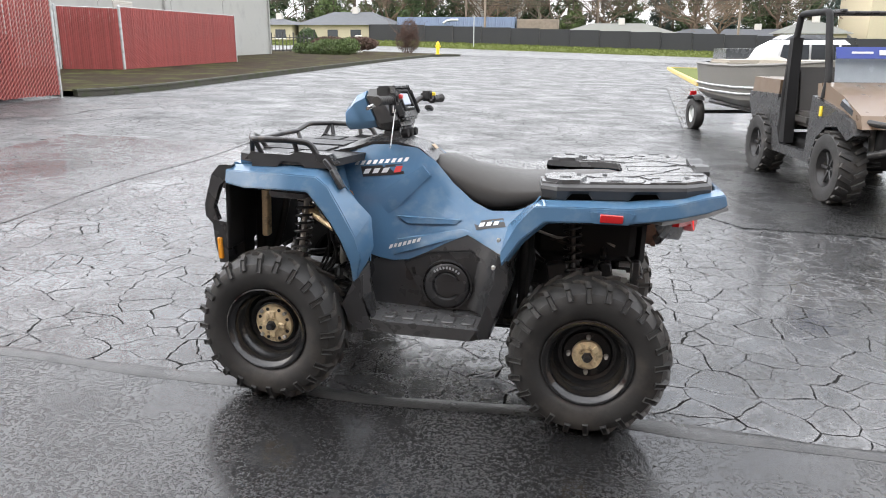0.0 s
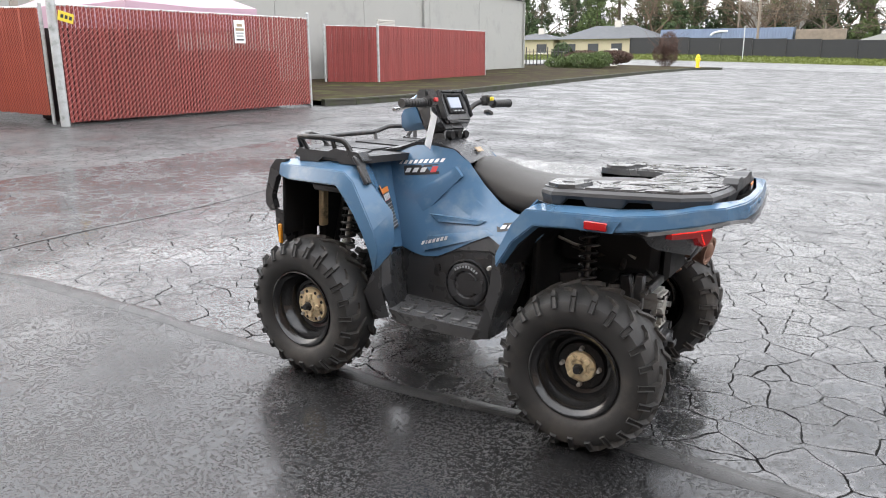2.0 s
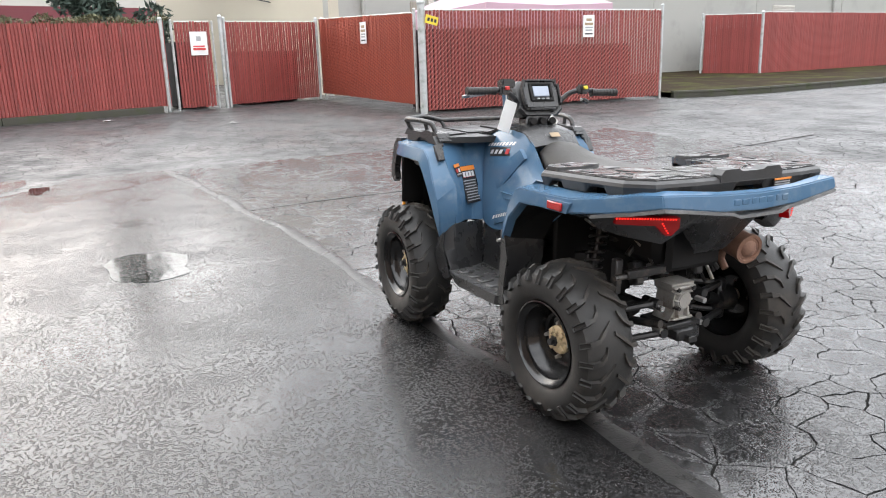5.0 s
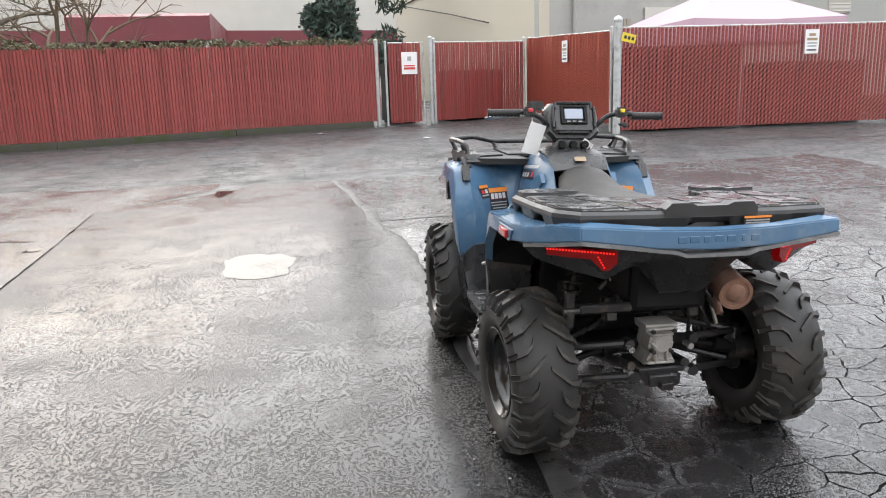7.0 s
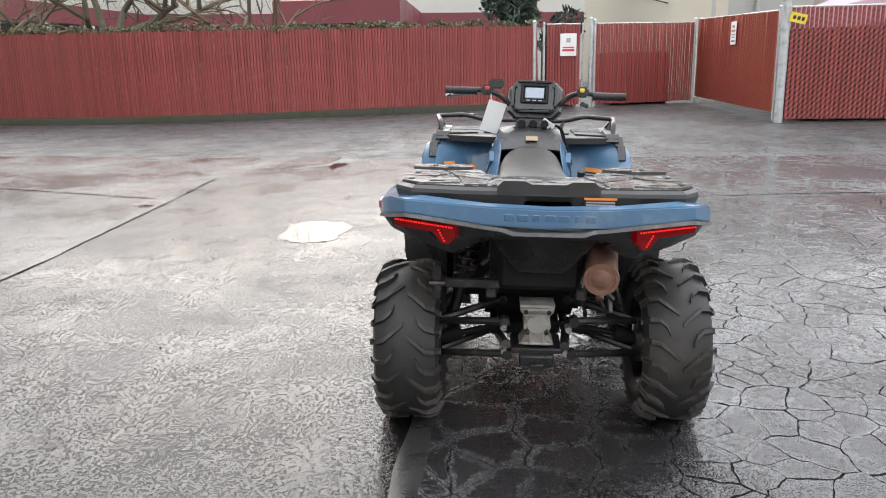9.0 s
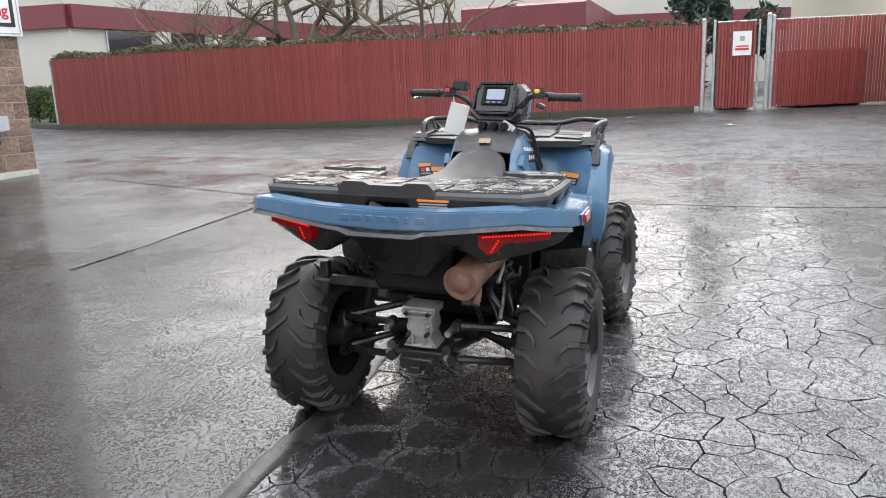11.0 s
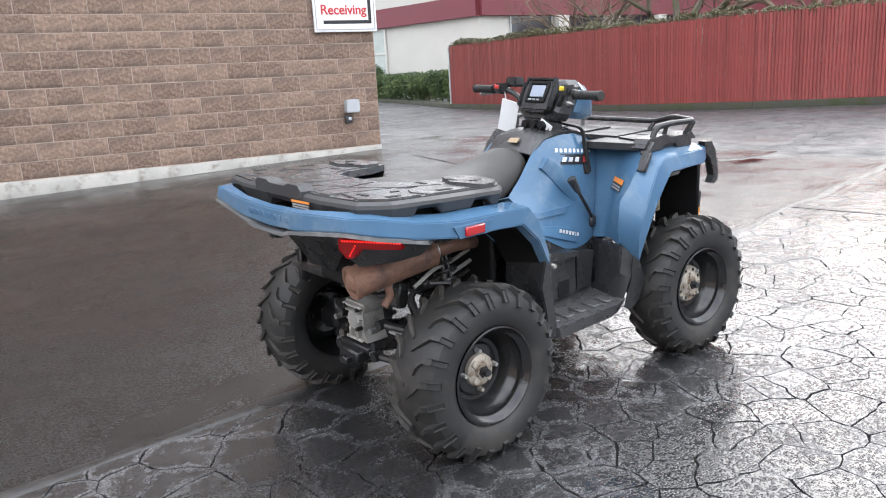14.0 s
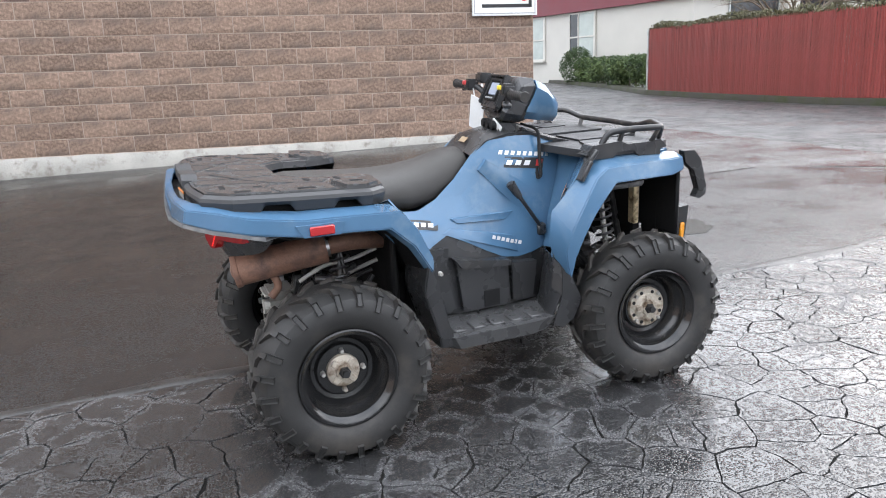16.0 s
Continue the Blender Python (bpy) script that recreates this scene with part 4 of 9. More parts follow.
for s in (1, -1):
    S = lambda pts: [(p[0], s * p[1], p[2]) for p in pts]
    # front fender: rounded shoulder, outer flare, tail down to the footwell
    bm = B()
    top = [(0.86, 0.40, 0.950), (0.74, 0.435, 0.966), (0.60, 0.44, 0.968), (0.46, 0.44, 0.968), (0.395, 0.45, 0.938), (0.31, 0.46, 0.85), (0.245, 0.455, 0.785), (0.235, 0.45, 0.66), (0.285, 0.45, 0.535)]
    mid = [(0.86, 0.46, 0.935), (0.76, 0.50, 0.940), (0.60, 0.515, 0.942), (0.455, 0.52, 0.940), (0.405, 0.525, 0.905), (0.335, 0.535, 0.795), (0.285, 0.54, 0.71), (0.262, 0.535, 0.63), (0.292, 0.515, 0.522)]
    low = [(0.86, 0.47, 0.885), (0.77, 0.515, 0.878), (0.62, 0.535, 0.882), (0.485, 0.54, 0.882), (0.44, 0.54, 0.83), (0.385, 0.545, 0.765), (0.34, 0.545, 0.69), (0.305, 0.54, 0.61), (0.300, 0.515, 0.520)]
    inn = [(0.86, 0.45, 0.875), (0.77, 0.49, 0.868), (0.62, 0.505, 0.872), (0.49, 0.51, 0.872), (0.45, 0.51, 0.825), (0.395, 0.515, 0.762), (0.35, 0.515, 0.687), (0.315, 0.51, 0.607), (0.306, 0.49, 0.518)]
    sheet(bm, [S(top), S(mid), S(low), S(inn)], 0.006, 0.004)
    part("front_fender", bm, "blue", quad, "blue plastic front fender flare")
    # wall behind the front wheel, between flare and body
    bm = B()
    cols = []
    for f in (0.0, 0.25, 0.5, 0.72, 0.86, 1.0):
        col = []
        for (xo, yo, zo), (xi, yi, zi) in (((0.44, 0.44, 0.995), (0.47, 0.145, 0.985)), ((0.37, 0.455, 0.93), (0.45, 0.16, 0.93)), ((0.285, 0.46, 0.82), (0.41, 0.185, 0.82)), ((0.240, 0.458, 0.72), (0.365, 0.21, 0.71)), ((0.245, 0.452, 0.60), (0.33, 0.235, 0.585))):
            bulge = 0.020 * math.sin(math.pi * f) + (0.022 if 0.3 < f < 0.8 else 0.0)
            col.append((xo + (xi - xo) * f + bulge, s * (yo + (yi - yo) * f), zo + (zi - zo) * f))
        cols.append(col)
    sheet(bm, cols, 0.005, 0.006)
    part("fender_wall", bm, "blue", quad)
    # black skirt under it, down to the footrest
    bm = B()
    sheet(bm, [S([(0.300, 0.515, 0.525), (0.262, 0.50, 0.46), (0.225, 0.49, 0.372)]), S([(0.248, 0.46, 0.598), (0.238, 0.455, 0.48), (0.222, 0.45, 0.372)]), S([(0.290, 0.33, 0.592), (0.275, 0.33, 0.48), (0.25, 0.33, 0.372)]), S([(0.332, 0.24, 0.583), (0.312, 0.25, 0.48), (0.285, 0.26, 0.372)])], 0.006, 0.006)
    part("front_skirt", bm, "black", quad, "black plastic splash guard")
    bm = B()
    sheet(bm, [S([(0.300, 0.517, 0.527), (0.345, 0.515, 0.43), (0.315, 0.505, 0.35), (0.270, 0.50, 0.318)]), S([(0.258, 0.515, 0.56), (0.262, 0.505, 0.45), (0.238, 0.50, 0.372), (0.225, 0.50, 0.335)])], 0.006)
    part("skirt_edge", bm, "black", quad)
    # engine side cover: blue upper body
    bm = B()
    up = [(0.475, 0.140, 0.985), (0.38, 0.135, 1.035), (0.26, 0.140, 1.048), (0.13, 0.142, 1.040), (0.055, 0.140, 0.985), (-0.03, 0.150, 0.895), (-0.12, 0.165, 0.825), (-0.20, 0.175, 0.79), (-0.30, 0.19, 0.80), (-0.42, 0.21, 0.85)]
    u2 = [(0.45, 0.165, 0.93), (0.37, 0.175, 0.955), (0.26, 0.185, 0.958), (0.14, 0.188, 0.95), (0.065, 0.180, 0.90), (-0.01, 0.190, 0.835), (-0.10, 0.205, 0.785), (-0.19, 0.22, 0.755), (-0.30, 0.24, 0.765), (-0.41, 0.27, 0.81)]
    u3 = [(0.41, 0.200, 0.80), (0.34, 0.212, 0.81), (0.25, 0.205, 0.82), (0.15, 0.200, 0.82), (0.075, 0.200, 0.80), (0.0, 0.215, 0.765), (-0.09, 0.235, 0.745), (-0.18, 0.25, 0.725), (-0.29, 0.28, 0.73), (-0.38, 0.32, 0.75)]
    u4 = [(0.365, 0.228, 0.69), (0.30, 0.245, 0.69), (0.23, 0.243, 0.70), (0.14, 0.238, 0.71), (0.06, 0.240, 0.72), (-0.02, 0.25, 0.725), (-0.10, 0.262, 0.718), (-0.18, 0.275, 0.695), (-0.28, 0.31, 0.69), (-0.33, 0.36, 0.69)]
    u5 = [(0.335, 0.238, 0.585), (0.27, 0.258, 0.572), (0.20, 0.262, 0.562), (0.13, 0.262, 0.572), (0.05, 0.264, 0.612), (-0.04, 0.268, 0.662), (-0.12, 0.272, 0.700), (-0.18, 0.285, 0.672), (-0.25, 0.32, 0.645), (-0.30, 0.37, 0.64)]
    sheet(bm, [S(r) for r in (up, u2, u3, u4, u5)], 0.006, 0.006)
    part("side_cover", bm, "blue", quad, "blue plastic body side with moulded creases")
    # raised facets of the cover: a long upper blade, a frame round the recessed triangle, and a low blade above the black panel
    for pts, grow in (([(0.345, 0.206, 0.80), (0.10, 0.190, 0.965), (0.065, 0.187, 0.925), (0.275, 0.232, 0.70)], 0.20),
                      ([(0.195, 0.232, 0.752), (0.150, 0.240, 0.722), (-0.060, 0.250, 0.735), (-0.085, 0.238, 0.755)], 0.12),
                      ([(0.20, 0.262, 0.585), (0.185, 0.258, 0.655), (-0.10, 0.260, 0.722), (-0.145, 0.266, 0.706)], 0.07)):
        bm = B()
        c = [Vector((p[0], s * (p[1] + 0.0005), p[2])) for p in pts]
        e = [Vector((p[0], s * (p[1] - 0.022), p[2])) for p in pts]
        mid_c = sum(c, Vector()) / 4
        f = [p + (mid_c - p) * grow + Vector((0, s * 0.0035, 0)) for p in c]
        vs = [[bm.verts.new(p) for p in ring] for ring in (e, c, f)]
        for a, b in zip(vs, vs[1:]):
            for k in range(4):
                bm.faces.new((a[k], a[(k + 1) % 4], b[(k + 1) % 4], b[k]))
        bm.faces.new(vs[-1])
        bevelled(bm, 0.0025)
        part("body_rib", bm, "blue", quad)
    # rear fender: side arch and the band that wraps round the back
    bm = B()
    top = [(-0.30, 0.44, 0.79), (-0.37, 0.46, 0.872), (-0.42, 0.48, 0.905), (-0.58, 0.49, 0.915), (-0.74, 0.49, 0.922), (-0.88, 0.48, 0.940), (-0.99, 0.445, 0.964), (-1.055, 0.40, 0.972), (-1.085, 0.20, 0.958), (-1.090, 0.0, 0.953)]
    mid = [(-0.285, 0.545, 0.700), (-0.345, 0.56, 0.82), (-0.405, 0.568, 0.893), (-0.58, 0.575, 0.902), (-0.74, 0.575, 0.907), (-0.90, 0.56, 0.930), (-1.01, 0.52, 0.957), (-1.085, 0.46, 0.964), (-1.108, 0.20, 0.950), (-1.112, 0.0, 0.945)]
    low = [(-0.292, 0.55, 0.652), (-0.36, 0.568, 0.762), (-0.445, 0.575, 0.838), (-0.58, 0.582, 0.848), (-0.74, 0.582, 0.853), (-0.90, 0.568, 0.878), (-1.015, 0.525, 0.902), (-1.095, 0.46, 0.922), (-1.116, 0.20, 0.892), (-1.118, 0.0, 0.884)]
    inn = [(-0.305, 0.52, 0.648), (-0.375, 0.54, 0.752), (-0.455, 0.545, 0.828), (-0.58, 0.55, 0.838), (-0.74, 0.55, 0.843), (-0.90, 0.54, 0.868), (-1.00, 0.50, 0.892), (-1.06, 0.44, 0.912), (-1.08, 0.20, 0.882), (-1.085, 0.0, 0.874)]
    sheet(bm, [S(r) for r in (top, mid, low, inn)], 0.006, 0.004)
    part("rear_fender", bm, "blue", quad, "blue plastic rear fender, scuffed pale along its edge")
    # grey lip under the band, with a step down at the middle
    bm = B()
    lip = [(-0.86, 0.572, 0.866), (-0.93, 0.560, 0.882), (-1.018, 0.524, 0.900), (-1.098, 0.459, 0.920), (-1.112, 0.32, 0.905), (-1.119, 0.20, 0.890), (-1.121, 0.145, 0.884), (-1.123, 0.11, 0.872), (-1.123, 0.0, 0.872)]
    into = [(x + 0.11 if x < -1.0 else x + 0.05, y - 0.025, z) for x, y, z in lip]
    sheet(bm, [S(lip), S([(x - 0.002, y + 0.001, z - 0.011) for x, y, z in lip]), S([(x, y, z - 0.009) for x, y, z in into]), S(into), S(lip)], 0)
    part("fender_lip", bm, "lip_grey", quad, "scuffed grey lower lip of the rear fender")
    # fill between the fender's front edge and the body
    bm = B()
    sheet(bm, [S([(-0.42, 0.21, 0.855), (-0.35, 0.34, 0.76), (-0.30, 0.37, 0.64)]), S([(-0.41, 0.34, 0.88), (-0.35, 0.44, 0.80), (-0.295, 0.46, 0.655)]), S([(-0.415, 0.48, 0.92), (-0.34, 0.548, 0.81), (-0.288, 0.54, 0.665)])], 0.006)
    part("fender_front", bm, "blue", quad)
    bm = B()
    sheet(bm, [S([(-0.436, 0.20, 0.848), (-0.366, 0.33, 0.75), (-0.318, 0.36, 0.62)]), S([(-0.426, 0.34, 0.866), (-0.366, 0.44, 0.787), (-0.311, 0.46, 0.64)]), S([(-0.428, 0.47, 0.885), (-0.358, 0.538, 0.79), (-0.304, 0.53, 0.65)])], 0.004)
    part("arch_front_liner", bm, "black_dark", quad)
    # black wheel-arch liner
    bm = B()
    sheet(bm, [S([(-0.30, 0.53, 0.66), (-0.375, 0.535, 0.76), (-0.45, 0.54, 0.832), (-0.60, 0.545, 0.84), (-0.78, 0.545, 0.845), (-0.98, 0.49, 0.885)]), S([(-0.30, 0.40, 0.70), (-0.39, 0.40, 0.80), (-0.46, 0.40, 0.865), (-0.60, 0.40, 0.875), (-0.78, 0.40, 0.875), (-0.98, 0.40, 0.885)]), S([(-0.30, 0.24, 0.60), (-0.40, 0.22, 0.74), (-0.48, 0.20, 0.80), (-0.60, 0.19, 0.80), (-0.78, 0.19, 0.80), (-0.98, 0.2, 0.80)])], 0.004)
    part("rear_liner", bm, "black_dark", quad)
    bm = B()
    sheet(bm, [S([(0.86, 0.45, 0.875), (0.62, 0.50, 0.87), (0.49, 0.505, 0.868), (0.40, 0.51, 0.76), (0.315, 0.50, 0.60)]), S([(0.86, 0.30, 0.90), (0.62, 0.32, 0.90), (0.50, 0.32, 0.88), (0.42, 0.33, 0.76), (0.335, 0.33, 0.60)]), S([(0.86, 0.17, 0.80), (0.62, 0.17, 0.82), (0.52, 0.18, 0.82), (0.44, 0.2, 0.72), (0.36, 0.24, 0.56)])], 0.004)
    part("front_liner", bm, "black_dark", quad)
    # black lower side panel, footrest and rear splash guard
    bm = B()
    lo_rows = [S([(0.333, 0.232, 0.582), (0.20, 0.256, 0.560), (0.13, 0.256, 0.570), (-0.04, 0.262, 0.660), (-0.12, 0.266, 0.697), (-0.18, 0.28, 0.67), (-0.25, 0.315, 0.642), (-0.31, 0.38, 0.64)]),
               S([(0.318, 0.245, 0.50), (0.20, 0.268, 0.50), (0.12, 0.272, 0.50), (-0.04, 0.280, 0.58), (-0.13, 0.285, 0.60), (-0.18, 0.295, 0.58), (-0.235, 0.33, 0.55), (-0.285, 0.40, 0.55)]),
               S([(0.295, 0.255, 0.42), (0.20, 0.270, 0.43), (0.12, 0.274, 0.43), (-0.04, 0.284, 0.45), (-0.13, 0.285, 0.47), (-0.17, 0.30, 0.47), (-0.215, 0.34, 0.46), (-0.26, 0.42, 0.46)]),
               S([(0.275, 0.27, 0.36), (0.20, 0.275, 0.36), (0.12, 0.278, 0.36), (-0.04, 0.285, 0.37), (-0.13, 0.288, 0.38), (-0.16, 0.31, 0.385), (-0.20, 0.36, 0.385), (-0.235, 0.44, 0.385)])]
    sheet(bm, lo_rows, 0.006, 0.006)
    part("lower_panel", bm, "black", quad, "black plastic lower body panel")
    bm = B()
    sheet(bm, [S([(-0.275, 0.545, 0.69), (-0.265, 0.535, 0.58), (-0.235, 0.52, 0.46), (-0.205, 0.505, 0.375), (-0.21, 0.50, 0.335)]), S([(-0.310, 0.55, 0.675), (-0.325, 0.54, 0.57), (-0.285, 0.525, 0.45), (-0.262, 0.51, 0.375), (-0.255, 0.50, 0.335)]), S([(-0.325, 0.36, 0.675), (-0.335, 0.36, 0.57), (-0.30, 0.36, 0.45), (-0.275, 0.36, 0.375), (-0.26, 0.36, 0.335)])], 0.006, 0.005)
    part("rear_skirt", bm, "black", quad, "black plastic mud guard behind the footrest")
    bm = B()
    prism(bm, [(0.275, 0.26), (0.235, 0.495), (0.15, 0.515), (-0.205, 0.515), (-0.262, 0.47), (-0.262, 0.26)], 0.318, 0.372, "z")
    for v in bm.verts:
        v.co.y *= s
        if v.co.z < 0.33:
            v.co.x *= 0.86
            v.co.y *= 0.975
    bevelled(bm, 0.008)
    part("footrest", bm, "foot_wet", quad, "grey scuffed plastic footwell floor")
    for k in range(5):
        bm = B()
        box(bm, (0.052, 0.075, 0.012), pose(0.165 - 0.082 * k, s * 0.435, 0.375), 0.004)
        part("foot_tread", bm, "foot_wet", quad)
    # reflector, tail lamp and its black shroud
    bm = B()
    prism(bm, [(-0.60, 0.889), (-0.622, 0.848), (-0.742, 0.850), (-0.765, 0.892)], 0.572, 0.585, "y")
    for v in bm.verts:
        v.co.y *= s
    bevelled(bm, 0.004)
    part("reflector_pad", bm, "blue", quad)
    bm = B()
    box(bm, (0.082, 0.012, 0.030), pose(-0.682, s * 0.590, 0.870), 0.003)
    part("side_reflector", bm, "red_lens", quad, "red side reflector")
    bm = B()
    shroud = [(-0.84, 0.560, 0.848), (-0.895, 0.550, 0.875), (-0.948, 0.445, 0.890), (-0.995, 0.28, 0.872), (-1.015, 0.155, 0.862), (-1.015, 0.0, 0.858),
              (-0.86, 0.53, 0.815), (-0.900, 0.512, 0.845), (-0.965, 0.355, 0.800), (-0.995, 0.275, 0.830), (-1.01, 0.165, 0.838), (-1.01, 0.0, 0.838),
              (-0.87, 0.46, 0.79), (-0.89, 0.45, 0.785), (-0.960, 0.312, 0.757), (-0.975, 0.25, 0.790), (-0.975, 0.17, 0.812), (-0.975, 0.0, 0.815),
              (-0.93, 0.28, 0.75), (-0.92, 0.19, 0.80), (-0.92, 0.085, 0.69), (-0.90, 0.075, 0.675), (-0.92, 0.0, 0.69), (-0.90, 0.0, 0.675)]
    poly_shell(bm, S(shroud), [(0, 1, 7, 6), (1, 2, 8, 7), (2, 3, 9, 8), (3, 4, 10, 9), (4, 5, 11, 10), (6, 7, 13, 12), (7, 8, 14, 13), (8, 9, 15, 14), (9, 10, 16, 15), (10, 11, 17, 16),
                               (14, 15, 18), (15, 16, 19, 18), (16, 17, 22, 20), (16, 20, 19), (20, 22, 23, 21)], 0.007, 0.004)
    part("tail_shroud", bm, "black", quad, "black plastic tail panel")
    # lamp: a long bar round the corner with a hooked inner end
    def lamp_x(yy):
        return -0.988 + 0.097 * (yy - 0.29) / 0.22
    cols = [(0.292, 0.862, 0.826), (0.318, 0.862, 0.797), (0.336, 0.862, 0.798), (0.372, 0.863, 0.834), (0.43, 0.865, 0.836), (0.47, 0.867, 0.839), (0.505, 0.869, 0.842)]
    bm = B()
    quads = []
    for yy, zt, zb in cols:
        xx = lamp_x(yy)
        quads.append([bm.verts.new((xx - 0.034, s * (yy + 0.006), zt)), bm.verts.new((xx - 0.034, s * (yy + 0.006), zb)), bm.verts.new((xx + 0.04, s * (yy - 0.02), zb)), bm.verts.new((xx + 0.04, s * (yy - 0.02), zt))])
    for a, b in zip(quads, quads[1:]):
        for k in range(4):
            bm.faces.new((a[k], a[(k + 1) % 4], b[(k + 1) % 4], b[k]))
    bm.faces.new(quads[0])
    bm.faces.new(quads[-1][::-1])
    bevelled(bm, 0.003, 40)
    lampo = part("tail_lamp", bm, "red_lit", quad, "lit red tail lamp with a hooked end")
    bm = B()
    for k in range(22):
        yy = 0.503 - 0.0094 * k
        zz = 0.8555 + 0.030 * (yy - 0.292)
        box(bm, (0.006, 0.0062, 0.0062), pose(lamp_x(yy) - 0.0335, s * (yy + 0.006), zz, 0, 0, s * 24), 0.0015)
    for k in range(5):
        yy = 0.350 - 0.005 * k
        box(bm, (0.006, 0.007, 0.005), pose(lamp_x(yy) - 0.0335, s * (yy + 0.006), 0.842 - 0.0085 * k, 0, 0, s * 24), 0.0015)
    part("light_strip", bm, "red_led", lampo, "row of small glowing red lights in the lamp")

# tail: brand-name relief on the back band, as a row of plain blocks
for k, w in enumerate((0.03, 0.034, 0.024, 0.034, 0.032, 0.012, 0.03)):
    bm = B()
    box(bm, (0.006, w, 0.022), pose(-1.1130, 0.125 - 0.043 * k, 0.918), 0.002)
    part("relief_block", bm, "blue", quad)

# rear rack: two forward arms and a wide deck with facets, slots and raised panels, on a notched skirt
bm = B()
outline = [(-0.405, 0.30), (-0.42, 0.44), (-0.48, 0.495), (-0.74, 0.505), (-0.94, 0.50), (-1.03, 0.44), (-1.055, 0.28), (-1.06, 0.0)]
rim_line = outline + [(x, -y) for x, y in outline[-2::-1]]
outline = [(x + (0.014 if x < -0.9 else 0.0), y * 0.972) for x, y in rim_line] + [(-0.52, -0.225), (-0.66, -0.20), (-0.73, -0.13), (-0.73, 0.13), (-0.66, 0.20), (-0.52, 0.225)]
prism(bm, outline, 0.982, 1.008, "z")
bevelled(bm, 0.006)
rack = part("rear_rack", bm, "black_wet", quad, "black moulded plastic rear cargo rack, wet on top")


def skirt_low(x, y):
    """The skirt's lower edge: trapezoid notches at the sides and the back."""
    z = 0.944 - 0.006 * smoothstep(0.93, 1.03, -x)
    cuts = ((-0.60, -0.525), (-0.845, -0.755)) if x > -0.95 else ()
    for a, b in cuts:
        f = min((x - a + 0.012) / 0.018, (b - x + 0.012) / 0.018, 1.0)
        if f > 0:
            z += (0.968 - z) * f
    if x < -1.02:
        for a, b, top in ((-0.075, 0.075, 0.962), (0.30, 0.355, 0.956), (-0.355, -0.30, 0.956)):
            f = min((y - a + 0.010) / 0.014, (b - y + 0.010) / 0.014, 1.0)
            if f > 0:
                z += (top - z) * f
    return z


bm = B()
edge = [Vector((x, y, 0)) for x, y in rim_line]
path = []
for a, b in zip(edge, edge[1:]):
    n = max(1, int((b - a).length / 0.006))
    path += [a.lerp(b, k / n) for k in range(n)]
path.append(edge[-1])
rows = [[], [], [], [], [], []]
for k, p in enumerate(path):
    d = path[min(k + 1, len(path) - 1)] - path[max(k - 1, 0)]
    out_v = Vector((d.y, -d.x, 0)).normalized()
    if out_v.dot(p - Vector((-0.75, 0, 0))) < 0:
        out_v = -out_v
    zl = skirt_low(p.x, p.y)
    for r, (o, z) in enumerate(((-0.045, zl + 0.004), (-0.012, zl), (-0.006, zl + 0.004), (0.006, 0.982), (0.003, 0.994), (-0.012, 1.004))):
        rows[r].append(p + out_v * o + Vector((0, 0, z)))
sheet(bm, rows, 0)
part("rack_skirt", bm, "skirt_grey", rack, "black notched rack skirt", smooth=25)
